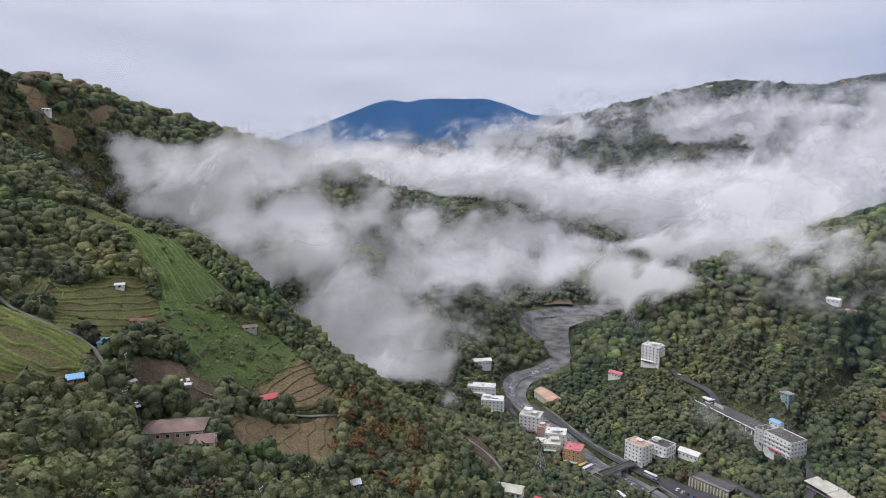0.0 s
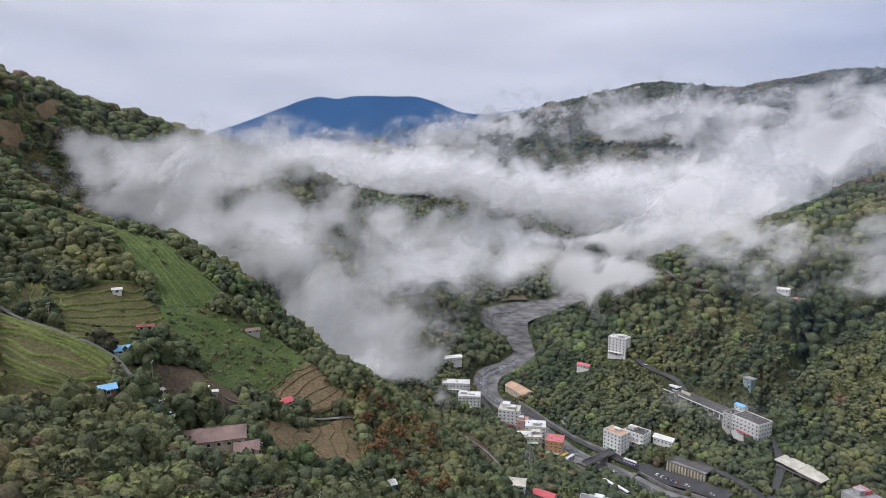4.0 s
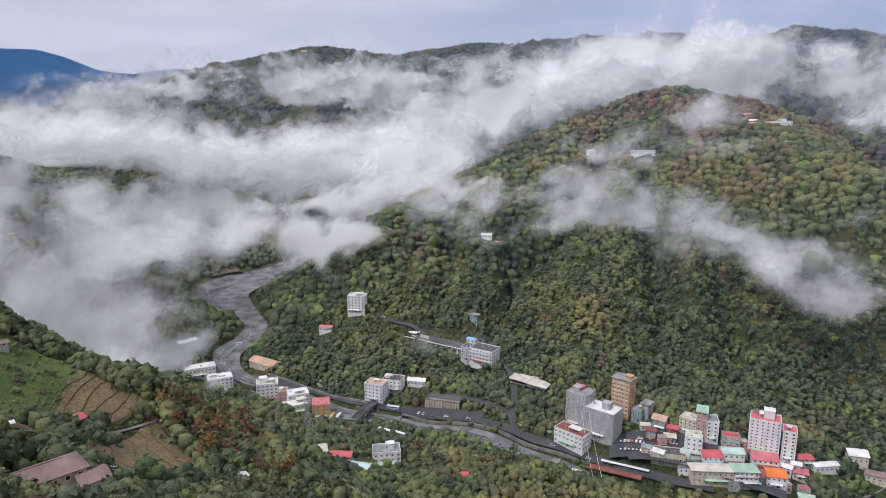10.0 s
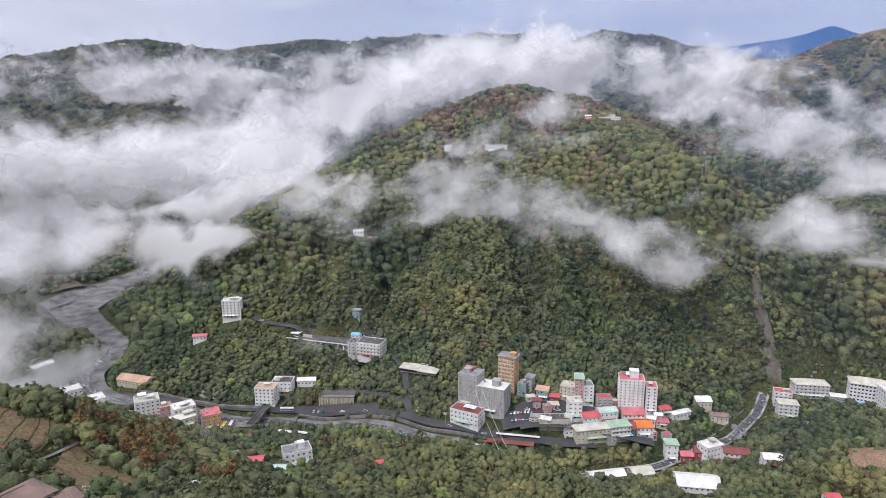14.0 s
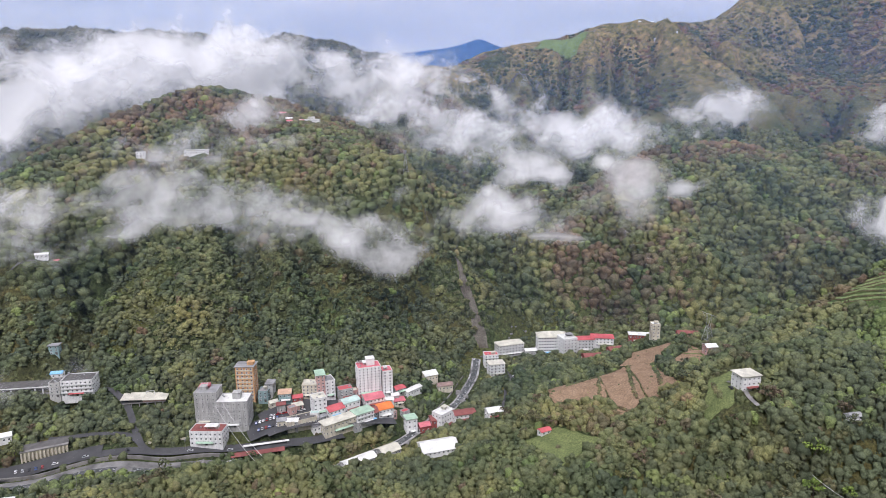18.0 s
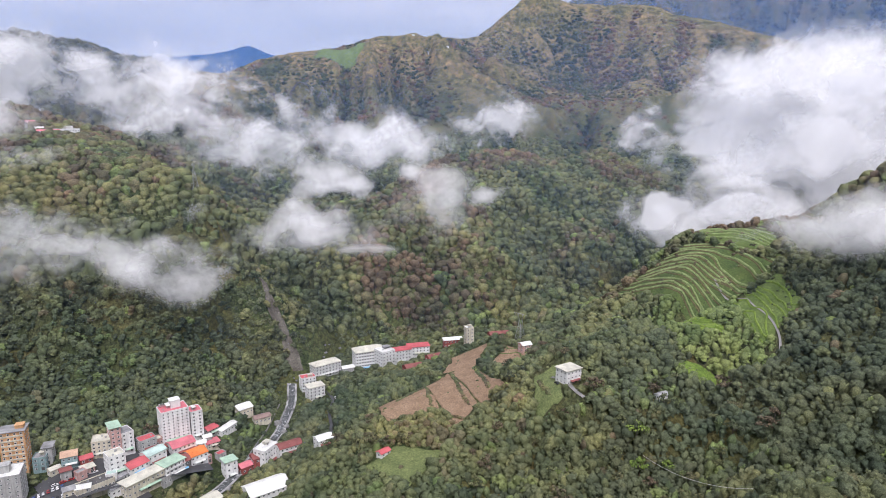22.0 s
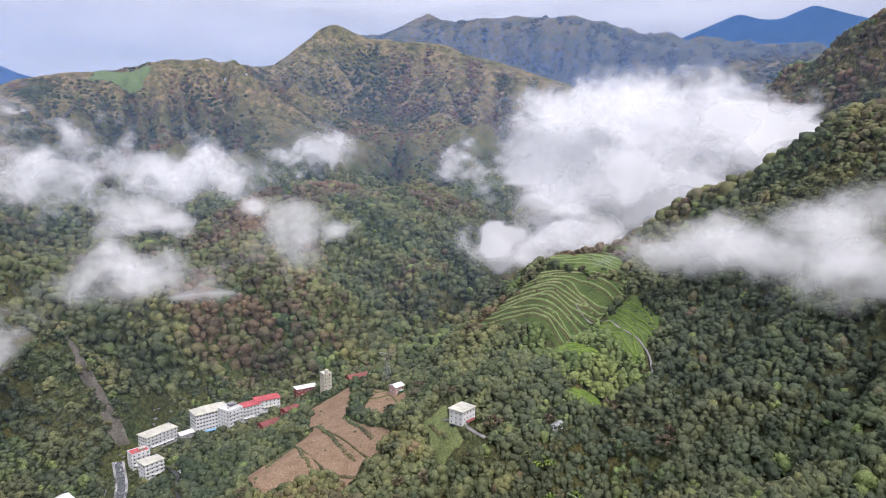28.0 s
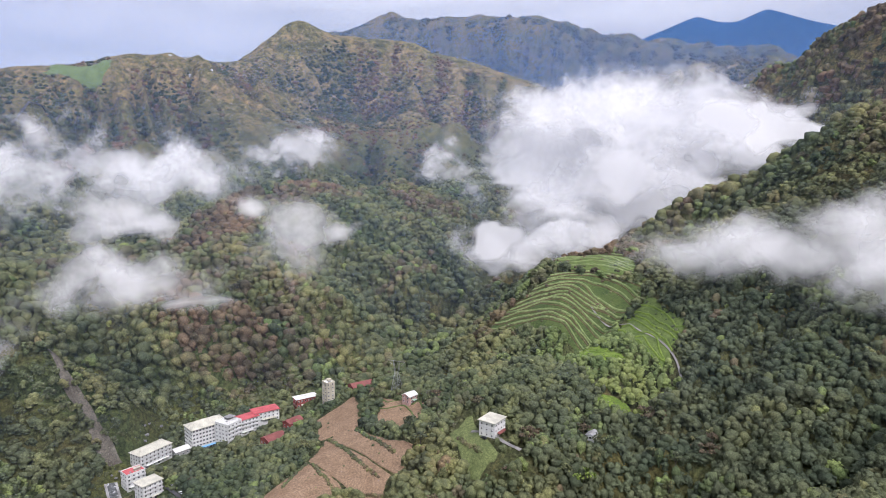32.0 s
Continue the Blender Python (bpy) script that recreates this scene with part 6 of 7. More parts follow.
# ---------------------------------------------------------------- pylons, poles, wires
def pylon(x, y, tall, spread, label):
    z = ground_at(x, y)
    root = thing("pylon", label, "pylon", x, y, z, 35, "power pylons")
    CLEARINGS.append((x, y, spread + 2))
    corners = [(-1, -1), (1, -1), (1, 1), (-1, 1)]
    for a, b in corners:
        bm = bmesh.new()
        tube(bm, (a * spread, b * spread, -2), (a * spread * 0.3, b * spread * 0.3, tall * 0.62), 0.16, 4)
        tube(bm, (a * spread * 0.3, b * spread * 0.3, tall * 0.62), (a * spread * 0.75, b * spread * 0.1, tall), 0.14, 4)
        part("leg", bm, MAT_METAL, root)
    for k in range(5):
        s0, s1 = 1 - 0.7 * k / 5, 1 - 0.7 * (k + 1) / 5
        z0, z1 = tall * 0.62 * k / 5, tall * 0.62 * (k + 1) / 5
        bm = bmesh.new()
        for (a, b), (c, d) in zip(corners, corners[1:] + corners[:1]):
            tube(bm, (a * spread * s0, b * spread * s0, z0), (c * spread * s1, d * spread * s1, z1), 0.08, 3)
            tube(bm, (c * spread * s0, d * spread * s0, z0), (a * spread * s1, b * spread * s1, z1), 0.08, 3)
        part("bracing", bm, MAT_METAL, root)
    bm = bmesh.new()
    tube(bm, (-spread * 1.9, 0, tall), (spread * 1.9, 0, tall), 0.2, 4)
    for a in (-1.9, -0.75, 0.75, 1.9):
        tube(bm, (a * spread, 0, tall), (a * spread * 0.6, 0, tall - 3), 0.1, 3)
    part("crossarm", bm, MAT_METAL, root)
    return root


pylon(70, 437, 24, 3.6, "grey lattice power pylon among trees by the river")
pylon(393, -49, 26, 4.0, "grey lattice pylon with wide crossarm at the village end")
pylon(560, 262, 26, 3.2, "slim lattice pylon on the hill spur")


def pole(x, y, tall, label):
    root = thing("utility_pole", label, "pole", x, y, ground_at(x, y), random.uniform(0, 180), "poles")
    bm = bmesh.new()
    tube(bm, (0, 0, -1), (0, 0, tall), 0.16, 6, 0.1)
    part("post", bm, MAT_CONCRETE, root)
    part("crossarm", boxes((-1.1, 1.1, -0.08, 0.08, tall - 0.9, tall - 0.7)), MAT_METAL, root)
    part("crossarm", boxes((-0.8, 0.8, -0.08, 0.08, tall - 1.8, tall - 1.65)), MAT_METAL, root)
    for a in (-0.9, 0, 0.9):
        part("insulator", boxes((a - 0.08, a + 0.08, -0.08, 0.08, tall - 0.7, tall - 0.4)), WALLS["white"], root)


for px, py in ((-97, 198), (-84, 226), (-62, 206), (-118, 230), (-128, 252), (-172, 270), (134, 400), (150, 372), (176, 342), (196, 312), (206, 290), (112, 462), (226, 345), (238, 318)):
    pole(px, py, 9.5, "concrete utility pole with crossarms beside the lane")


def wire(points, r, label):
    """A hanging cable, sagging between its ends."""
    (x0, y0, z0), (x1, y1, z1), sag = points
    bm = bmesh.new()
    prev = None
    for i in range(17):
        t = i / 16
        p = Vector((x0 + (x1 - x0) * t, y0 + (y1 - y0) * t, z0 + (z1 - z0) * t - sag * 4 * t * (1 - t)))
        if prev is not None:
            tube(bm, prev, p, r, 4)
        prev = p
    bmesh.ops.remove_doubles(bm, verts=bm.verts, dist=0.01)
    me = bpy.data.meshes.new("cable")
    bm.to_mesh(me)
    bm.free()
    me.materials.append(MAT_WHITE_METAL)
    return tagged(new("cable", me), label, "cable", "hanging cables")


wire(((240, 326, 24), (180, 262, 20), 3), 0.11, "pale cable strung from the hotel across the river")
wire(((243, 322, 26), (183, 258, 22), 3), 0.11, "pale cable strung from the hotel across the river")
wire(((150, -55, 66), (86, -75, 84), 5), 0.07, "pale farm cable hanging over the wooded ravine")


# ---------------------------------------------------------------- vehicles
CAR_PAINT = {n: plain("car_paint_" + n, c, 0.35, 0.08) for n, c in (("white", (0.78, 0.78, 0.78)), ("silver", (0.45, 0.46, 0.47)), ("black", (0.03, 0.03, 0.035)), ("blue", (0.05, 0.1, 0.3)), ("red", (0.4, 0.04, 0.04)))}
MAT_TYRE = plain("tyre_rubber", (0.03, 0.03, 0.03), 0.9, 0.1)


def car_model(color):
    root = new("car")
    bm = bmesh.new()
    prof = [(-2.1, 0.35), (-2.15, 0.75), (-1.9, 0.95), (1.15, 0.95), (2.05, 0.75), (2.1, 0.35)]
    a = [bm.verts.new((x, -0.85, z)) for x, z in prof]
    b = [bm.verts.new((x, 0.85, z)) for x, z in prof]
    bm.faces.new(a)
    bm.faces.new(b[::-1])
    for i in range(6):
        j = (i + 1) % 6
        bm.faces.new((a[j], a[i], b[i], b[j]))
    part("body", bm, CAR_PAINT[color], root)
    bm = bmesh.new()
    low, high = [(-1.85, 0.955), (1.0, 0.955)], [(-1.45, 1.45), (0.35, 1.45)]
    v = [bm.verts.new((x, y, z)) for (x, z), s in ((low[0], 0.8), (low[1], 0.8), (high[1], 0.65), (high[0], 0.65)) for y in (-s, s)]
    for f in ((0, 2, 4, 6), (7, 5, 3, 1), (0, 1, 3, 2), (2, 3, 5, 4), (4, 5, 7, 6), (6, 7, 1, 0)):
        bm.faces.new([v[i] for i in f])
    part("cabin", bm, MAT_GLASS, root, "dark glazed cabin")
    part("roof", boxes((-1.42, 0.32, -0.63, 0.63, 1.455, 1.5)), CAR_PAINT[color], root)
    for wx in (-1.3, 1.3):
        for wy in (-0.8, 0.62):
            bm = bmesh.new()
            tube(bm, (wx, wy, 0.33), (wx, wy + 0.18, 0.33), 0.33, 10)
            part("wheel", bm, MAT_TYRE, root)
    return tagged(root, color + " parked car on the asphalt", "car", "parked cars")


def park(model, x, y, turn, lift=0.75):
    return copy_thing(model, pose(x, y, ground_at(x, y) + lift, 0, 0, turn))


cars = {c: car_model(c) for c in CAR_PAINT}
for n, c in enumerate(cars.values()):
    c.matrix_basis = pose(172 + n * 2.4, 443 - n * 3.3, ground_at(172 + n * 2.4, 443 - n * 3.3) + 0.75, 0, 0, 40)
pick = random.Random(5)
spots = [(257 + i * 1.55, 301 - i * 2.35, 25) for i in range(9)] + [(263 + i * 1.5, 306 - i * 2.3, 25) for i in range(7)]
spots += [(273 + i * 3.0, 297 - i * 3.9, -50) for i in range(6)] + [(50 + i * 2.1, 347 - i * 1.8, 70) for i in range(5)] + [(47 + i * 2.3, 356 - i * 1.6, 60) for i in range(4)]
spots += [(226, 341, -62), (236, 314, -62), (242, 297, -62), (228, 309, -60), (186, 423, -55), (195, 405, -60), (150, 362, -55), (172, 341, -48), (195, 315, -60), (209, 381, 50), (238, 530, -70), (243, 518, -70), (246, 500, -70), (219, 577, -60), (-118, 238, -50), (246, -37, 20), (233, -49, 60), (424, 121, 10), (404, 117, 20)]
for x, y, t in spots:
    park(cars[pick.choice(("white", "white", "silver", "black", "blue", "white", "red"))], x, y, t + pick.uniform(-4, 4))


def bus_model(color, stripe):
    root = new("bus")
    bm = boxes((-5.6, 5.6, -1.2, 1.2, 0.4, 3.2))
    bmesh.ops.bevel(bm, geom=[e for e in bm.edges], offset=0.18, segments=2, affect="EDGES")
    part("body", bm, CAR_PAINT["white"], root)
    part("stripe", boxes((-5.62, 5.62, -1.22, 1.22, 0.9, 1.35)), stripe, root, "coloured side stripe")
    part("window_band", boxes((-5.4, 5.63, -1.215, 1.215, 1.75, 2.6)), MAT_GLASS, root)
    part("roof_panel", boxes((-5.2, 5.2, -1.0, 1.0, 3.2, 3.32)), color, root)
    for wx in (-3.6, 3.4):
        for wy in (-1.21, 0.95):
            bm = bmesh.new()
            tube(bm, (wx, wy, 0.5), (wx, wy + 0.26, 0.5), 0.5, 12)
            part("wheel", bm, MAT_TYRE, root)
    return root


MAT_YELLOW = plain("yellow_paint", (0.85, 0.6, 0.05), 0.4, 0.1)
MAT_PURPLE = plain("purple_paint", (0.17, 0.13, 0.5), 0.4, 0.1)
for x, y, t, roof_m, stripe_m, lab in ((157, 459, -52, CAR_PAINT["white"], MAT_PURPLE, "white coach with purple stripe at the bridge"), (109, 477, 40, MAT_YELLOW, MAT_YELLOW, "yellow-roofed coach parked beside the inn"), (113, 474, 40, CAR_PAINT["white"], CAR_PAINT["blue"], "white coach parked beside the inn"), (124, 418, -66, CAR_PAINT["white"], CAR_PAINT["silver"], "white coach on the near-bank road"), (129, 406, -66, CAR_PAINT["white"], CAR_PAINT["silver"], "white coach on the near-bank road")):
    b = bus_model(roof_m, stripe_m)
    b.matrix_basis = pose(x, y, ground_at(x, y) + 0.75, 0, 0, t)
    tagged(b, lab, "bus", "coaches")

# ---------------------------------------------------------------- boulders
MAT_ROCK = plain("river_boulder", (0.24, 0.235, 0.225), 0.9, 0.35, 1.2, 0, 0.1)


def boulder_mesh(seed):
    bm = bmesh.new()
    bmesh.ops.create_icosphere(bm, subdivisions=2, radius=1)
    for v in bm.verts:
        n = noise.noise(v.co * 1.3 + Vector((seed * 7.1, 0, 0)))
        v.co *= 1 + 0.45 * n
        v.co.z *= 0.7
    me = bpy.data.meshes.new("boulder")
    bm.to_mesh(me)
    bm.free()
    me.materials.append(MAT_ROCK)
    return me


rocks = [boulder_mesh(i) for i in range(5)]
pick = random.Random(9)
for line, count, wide in ((STREAM, 34, 5.5), (RIVER[5:13], 70, 15)):
    pts = densify(line, 4)
    for _ in range(count):
        x, y, z = pick.choice(pts)
        x, y = x + pick.uniform(-wide, wide), y + pick.uniform(-wide, wide)
        ob = new("boulder", pick.choice(rocks))
        s = pick.uniform(0.5, 1.5) ** 1.6
        ob.matrix_basis = pose(x, y, ground_at(x, y) + 0.8, 0, 0, pick.uniform(0, 360)) @ Matrix.Diagonal((s, s, s, 1))
        tagged(ob, "rounded grey boulder in the river bed", "boulder", "river boulders")
for x, y, s in ((386, 166, 3.6), (372, 160, 2.8), (380, 158, 2.4)):
    ob = new("boulder", rocks[int(s * 10) % 5])
    ob.matrix_basis = pose(x, y, ground_at(x, y) + 1.0, 0, 0, s * 50) @ Matrix.Diagonal((s, s, s, 1))
    tagged(ob, "huge pale boulder in the stream", "boulder", "river boulders")
# ---------------------------------------------------------------- woods
def clear_of_trees(x, y):
    """Where no wood stands: water, roads, the town, fields."""
    ok = (line_distance(x, y, RIVER_SEEN) > river_width(y) * 1.15) & (line_distance(x, y, STREAM) > 12)
    for quad in QUADS:
        ok &= ~inside(x, y, quad)
    for line, reach in LANES:
        ok &= line_distance(x, y, line) > reach
    for bx, by, br in CLEARINGS:
        ok &= np.hypot(x - bx, y - by) > br
    return ok


def lump(rings, sides, rng, squash=0.8):
    """An uneven dome that draws in again towards the ground."""
    v = [(0, 0, squash * rng.uniform(0.85, 1.1))]
    lobes, phase, depth = rng.randint(2, 5), rng.rand() * 6.283, rng.uniform(0.1, 0.26)
    for r in range(1, rings + 1):
        t = r / rings * 1.6
        for s in range(sides):
            ang = 2 * math.pi * (s + 0.5 * (r % 2)) / sides
            k = rng.uniform(0.8, 1.2) * (1 + depth * math.sin(lobes * ang + phase))
            v.append((math.sin(t) * math.cos(ang) * k, math.sin(t) * math.sin(ang) * k, math.cos(t) * squash * k))
    for s in range(sides):
        ang = 2 * math.pi * (s + 0.5 * ((rings + 1) % 2)) / sides
        v.append((math.cos(ang) * 0.86, math.sin(ang) * 0.86, -1.2 * squash))
    f = [(0, 1 + s, 1 + (s + 1) % sides) for s in range(sides)]
    for r in range(rings):
        o, q = 1 + r * sides, 1 + (r + 1) * sides
        for s in range(sides):
            f += [(o + s, q + s, q + (s + 1) % sides), (o + s, q + (s + 1) % sides, o + (s + 1) % sides)]
    return np.array(v), np.array(f)


def crown_shape(lumps, rings, sides, rng):
    vs, fs, off = [], [], 0
    for i in range(lumps):
        v, f = lump(rings, sides, rng)
        if lumps > 1:
            ang = 2 * math.pi * i / (lumps - 1) + rng.uniform(-0.4, 0.4)
            c = np.array([0, 0, 0.35]) if i == 0 else np.array([math.cos(ang) * 0.55, math.sin(ang) * 0.55, rng.uniform(-0.25, 0.1)])
            v = v * rng.uniform(0.5, 0.66) + c
        vs.append(v)
        fs.append(f + off)
        off += len(v)
    return np.concatenate(vs), np.concatenate(fs)


def billowed_crown(lumps, sides, leaves, rng):
    """A crown of several leaf masses round a higher one, fringed with loose sprays."""
    v, f = crown_shape(lumps, 2, sides, rng)
    lv, lf = leafy_crown(leaves, rng, (0.09, 0.2), 1, 4)
    return np.concatenate([v, lv[9:]]), np.concatenate([f, lf[12:] - 9 + len(v)])


def sprayed_crown(lumps, sides, leaves, rng):
    """Leaf masses broken up by many loose sprays that stand off their surface."""
    v, f = crown_shape(lumps, 2, sides, rng)
    v = v * 0.94
    tops = v[v[:, 2] > -0.25]
    vs, fs, off = [v], [f], len(v)
    for _ in range(leaves):
        a, b = tops[rng.randint(len(tops))], tops[rng.randint(len(tops))]
        c = a + (b - a) * rng.uniform(0, 0.35) * (np.linalg.norm(b - a) < 0.7)
        n = c + np.array([0, 0, 0.15])
        n = n / (np.linalg.norm(n) + 1e-6)
        c = c + n * rng.uniform(0.02, 0.12)
        g = n + rng.normal(0, 0.55, 3)
        g /= np.linalg.norm(g)
        p = np.cross(g, (0.3, 0.2, 1.0))
        p /= np.linalg.norm(p)
        q = np.cross(g, p)
        r = rng.uniform(0.08, 0.2)
        vs.append(np.array([c + p * r, c + q * r * 0.8 + g * 0.04, c - p * r * 0.9, c - q * r - g * 0.05]))
        fs.append(np.array([(0, 1, 2), (0, 2, 3)]) + off)
        off += 4
    return np.concatenate(vs), np.concatenate(fs)


def leafy_crown(leaves, rng, leaf=(0.26, 0.5), rings=2, sides=6):
    """A crown of leaf clumps set round an uneven dome."""
    v, f = lump(rings, sides, rng, 0.85)
    vs, fs, off = [v * 0.9], [f], len(v)
    for _ in range(leaves):
        t, a = math.acos(1 - rng.rand() * 1.25), rng.rand() * 6.283
        n = np.array([math.sin(t) * math.cos(a), math.sin(t) * math.sin(a), math.cos(t)])
        c = n * np.array([1, 1, 0.88]) * rng.uniform(0.84, 1.08)
        g = n + rng.normal(0, 0.4, 3)
        g /= np.linalg.norm(g)
        p = np.cross(g, (0.3, 0.2, 1.0))
        p /= np.linalg.norm(p)
        q = np.cross(g, p)
        r = rng.uniform(*leaf)
        vs.append(np.array([c + p * r, c + q * r * 0.8 + g * 0.1, c - p * r * 0.9, c - q * r - g * 0.08]))
        fs.append(np.array([(0, 1, 2), (0, 2, 3)]) + off)
        off += 4
    return np.concatenate(vs), np.concatenate(fs)


def lush(x, y):
    """The overgrown farm plots below the tea terraces."""
    return np.exp(-(((x - 272) / 62.0) ** 2 + ((y + 160) / 42.0) ** 2)) * (0.6 + 0.8 * fbm(x / 24, y / 24, 31.0, 2))


def scatter(name, xs, ys, sizes, shapes, material, label, rng, tall=1.0, bias=0.0):
    """A wood as one mesh: crowns set on the ground, each turned, sized and tinted on its own."""
    zs = sheet_height(xs, ys)
    pick = rng.randint(0, len(shapes), len(xs))
    turn = rng.rand(len(xs)) * 6.283
    stand, region = fbm(xs / 48, ys / 48, 9.0, 3), fbm(xs / 210, ys / 210, 14.0, 2)
    # High land, cliffs and ribs tint lighter to brown; hollows and south darker green.
    site_tint = 0.26 * smooth(110, 260, zs) * smooth(250, 420, xs) + 0.42 * np.exp(-((xs - 600) ** 2 + (ys - 30) ** 2) / 110.0 ** 2) - 0.18 * from_grid(HOLLOW, xs, ys) - 0.25 * smooth(-20, -110, ys) * smooth(360, 250, xs)
    tint = 0.09 + 0.4 * rng.rand(len(xs)) + 0.5 * smooth(0.34, 0.7, stand) * smooth(0.3, 0.6, region) + site_tint + bias
    tint = np.clip(np.where(rng.rand(len(xs)) < 0.03, 0.5 + 0.45 * rng.rand(len(xs)), tint), 0.09, 1)
    tint = np.where(fbm(xs / 38, ys / 38, 21.0, 2) > 0.67, 0.04 + 0.1 * rng.rand(len(xs)), tint)
    tint = np.where((lush(xs, ys) > 0.42) | (rng.rand(len(xs)) < 0.012), 0.05 * rng.rand(len(xs)), tint)
    verts, faces, hues, off = [], [], [], 0
    for k, (sv, sf) in enumerate(shapes):
        m = np.nonzero(pick == k)[0]
        if not len(m):
            continue
        c, s = np.cos(turn[m])[:, None], np.sin(turn[m])[:, None]
        r = sizes[m][:, None]
        up = (0.75 + 0.5 * rng.rand(len(m)))[:, None] * tall
        x = (sv[None, :, 0] * c - sv[None, :, 1] * s) * r + xs[m][:, None]
        y = (sv[None, :, 0] * s + sv[None, :, 1] * c) * r + ys[m][:, None]
        z = sv[None, :, 2] * r * up + zs[m][:, None] + r * 0.42 * up
        verts.append(np.stack([x, y, z], -1).reshape(-1, 3))
        faces.append((sf[None] + (np.arange(len(m)) * len(sv))[:, None, None]).reshape(-1, 3) + off)
        hues.append(np.repeat(tint[m], len(sv)))
        off += len(m) * len(sv)
    me = mesh_from(name, np.concatenate(verts), np.concatenate(faces), material, True)
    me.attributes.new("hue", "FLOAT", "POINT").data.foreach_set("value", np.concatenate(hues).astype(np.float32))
    return tagged(new(name, me), label, "forest", kind="stuff")


def jittered(x0, x1, y0, y1, step, rng):
    x, y = np.meshgrid(np.arange(x0, x1, step), np.arange(y0, y1, step))
    return (x + rng.uniform(-0.5, 0.5, x.shape) * step).ravel(), (y + rng.uniform(-0.5, 0.5, x.shape) * step).ravel()


rng = np.random.RandomState(11)
fore_shapes = [sprayed_crown(4, 4, 46, rng) for _ in range(12)]
fine_shapes = [sprayed_crown(4, 4, 18, rng) for _ in range(10)]
near_shapes = [billowed_crown(3, 4, 3, rng) for _ in range(10)]
mid_shapes = [lump(2, 4, rng, 0.85) for _ in range(12)]
far_shapes = [lump(1, 5, rng, 0.8) for _ in range(5)]


def facing(x, y):
    """Slopes that look towards the valley keep their whole wood, those turned away a thinner one."""
    px, py = sheet_height(x + 12, y) - sheet_height(x - 12, y), sheet_height(x, y + 12) - sheet_height(x, y - 12)
    d = np.hypot(x + 60, y - 90)
    return (px * (x + 60) + py * (y - 90)) / d / 24 > -0.12


def crown_sizes(x, y, small, large):
    """Mostly small crowns, some broad old ones, low growth in the openings."""
    r = small + (large - small) * rng.rand(len(x)) ** 2.6
    return r * np.where((fbm(x / 38, y / 38, 21.0, 2) > 0.66) | (lush(x, y) > 0.42), 0.86, 1.0)


tx, ty = jittered(-420, 720, -460, 900, 5.9, rng)
dist = np.hypot(tx + 60, ty - 90)
keep = (dist < 600) & clear_of_trees(tx, ty) & (tx + 0.7 * ty > -180)
tx, ty = tx[keep], ty[keep]
sizes = crown_sizes(tx, ty, 3.7, 7.8)
flight = line_distance(tx, ty, [(0, 0), (-170, 58), (-66, 166)])
rear = (tx + 0.75 * ty < -80) | ((ty < 0) & (tx + 0.49 * ty < -30))
fore = (flight < 205) & ~rear
close = (np.hypot(tx + 60, ty - 90) < 310) & ~rear & ~fore
rest = ~(rear | fore | close)
scatter("close_wood", tx[fore], ty[fore], sizes[fore], fore_shapes, MAT_WOOD_FINE, "leafy green wood below the hillside farm", rng, 1.05)
scatter("close_wood", tx[close], ty[close], sizes[close], fine_shapes, MAT_WOOD_FINE, "leafy green wood round the fields and houses", rng, 0.95)
scatter("near_wood", tx[rest], ty[rest], sizes[rest], near_shapes, MAT_WOOD, "dense green subtropical forest with brown and yellow crowns", rng, 0.88)
scatter("rear_wood", tx[rear], ty[rear], sizes[rear], mid_shapes, MAT_WOOD, "green wood on the slope behind the farm", rng, 0.8)
tx, ty = jittered(-300, 480, -330, 560, 5.0, rng)
keep = (np.hypot(tx + 60, ty - 90) < 470) & clear_of_trees(tx, ty) & ~((tx + 0.75 * ty < -80) | ((ty < 0) & (tx + 0.49 * ty < -30)))
tx, ty = tx[keep], ty[keep]
scatter("understorey", tx, ty, 2.0 + 1.7 * rng.rand(len(tx)) ** 2, mid_shapes, MAT_WOOD_FINE, "saplings and shrubs filling the gaps of the wood", rng, 1.5, 0.1)
tx, ty = jittered(-700, 1500, -1000, 1350, 7.6, rng)
dist = np.hypot(tx + 60, ty - 90)
keep = (dist >= 600) & (dist < 1450) & clear_of_trees(tx, ty) & (tx + 0.6 * ty > -140)
tx, ty = tx[keep], ty[keep]
keep = facing(tx, ty) | (rng.rand(len(tx)) < 0.3)
tx, ty = tx[keep], ty[keep]
scatter("hill_wood", tx, ty, crown_sizes(tx, ty, 4.7, 8.6), mid_shapes, MAT_WOOD, "dense mixed forest on the valley's hills", rng, 0.95)
tx, ty = jittered(-1000, 2700, 400, 2600, 13.5, rng)
dist = np.hypot(tx + 60, ty - 90)
keep = (dist >= 1450) & (dist < 2900) & (ty > 700)
tx, ty = tx[keep], ty[keep]
keep = facing(tx, ty)
tx, ty = tx[keep], ty[keep]
scatter("far_wood", tx, ty, 7 + 8 * rng.rand(len(tx)) ** 2, far_shapes, MAT_FAR_WOOD, "distant mountain forest", rng, 0.7, -0.35)
tx, ty = jittered(1700, 3650, -2700, -900, 19, rng)
dist = np.hypot(tx + 60, ty - 90)
keep = (dist >= 2800) & (dist < 4000)
tx, ty = tx[keep], ty[keep]
keep = facing(tx, ty) & (fbm(tx / 90, ty / 90, 5.0, 3) + 0.5 * from_grid(HOLLOW, tx, ty) > 0.4)
tx, ty = tx[keep], ty[keep]
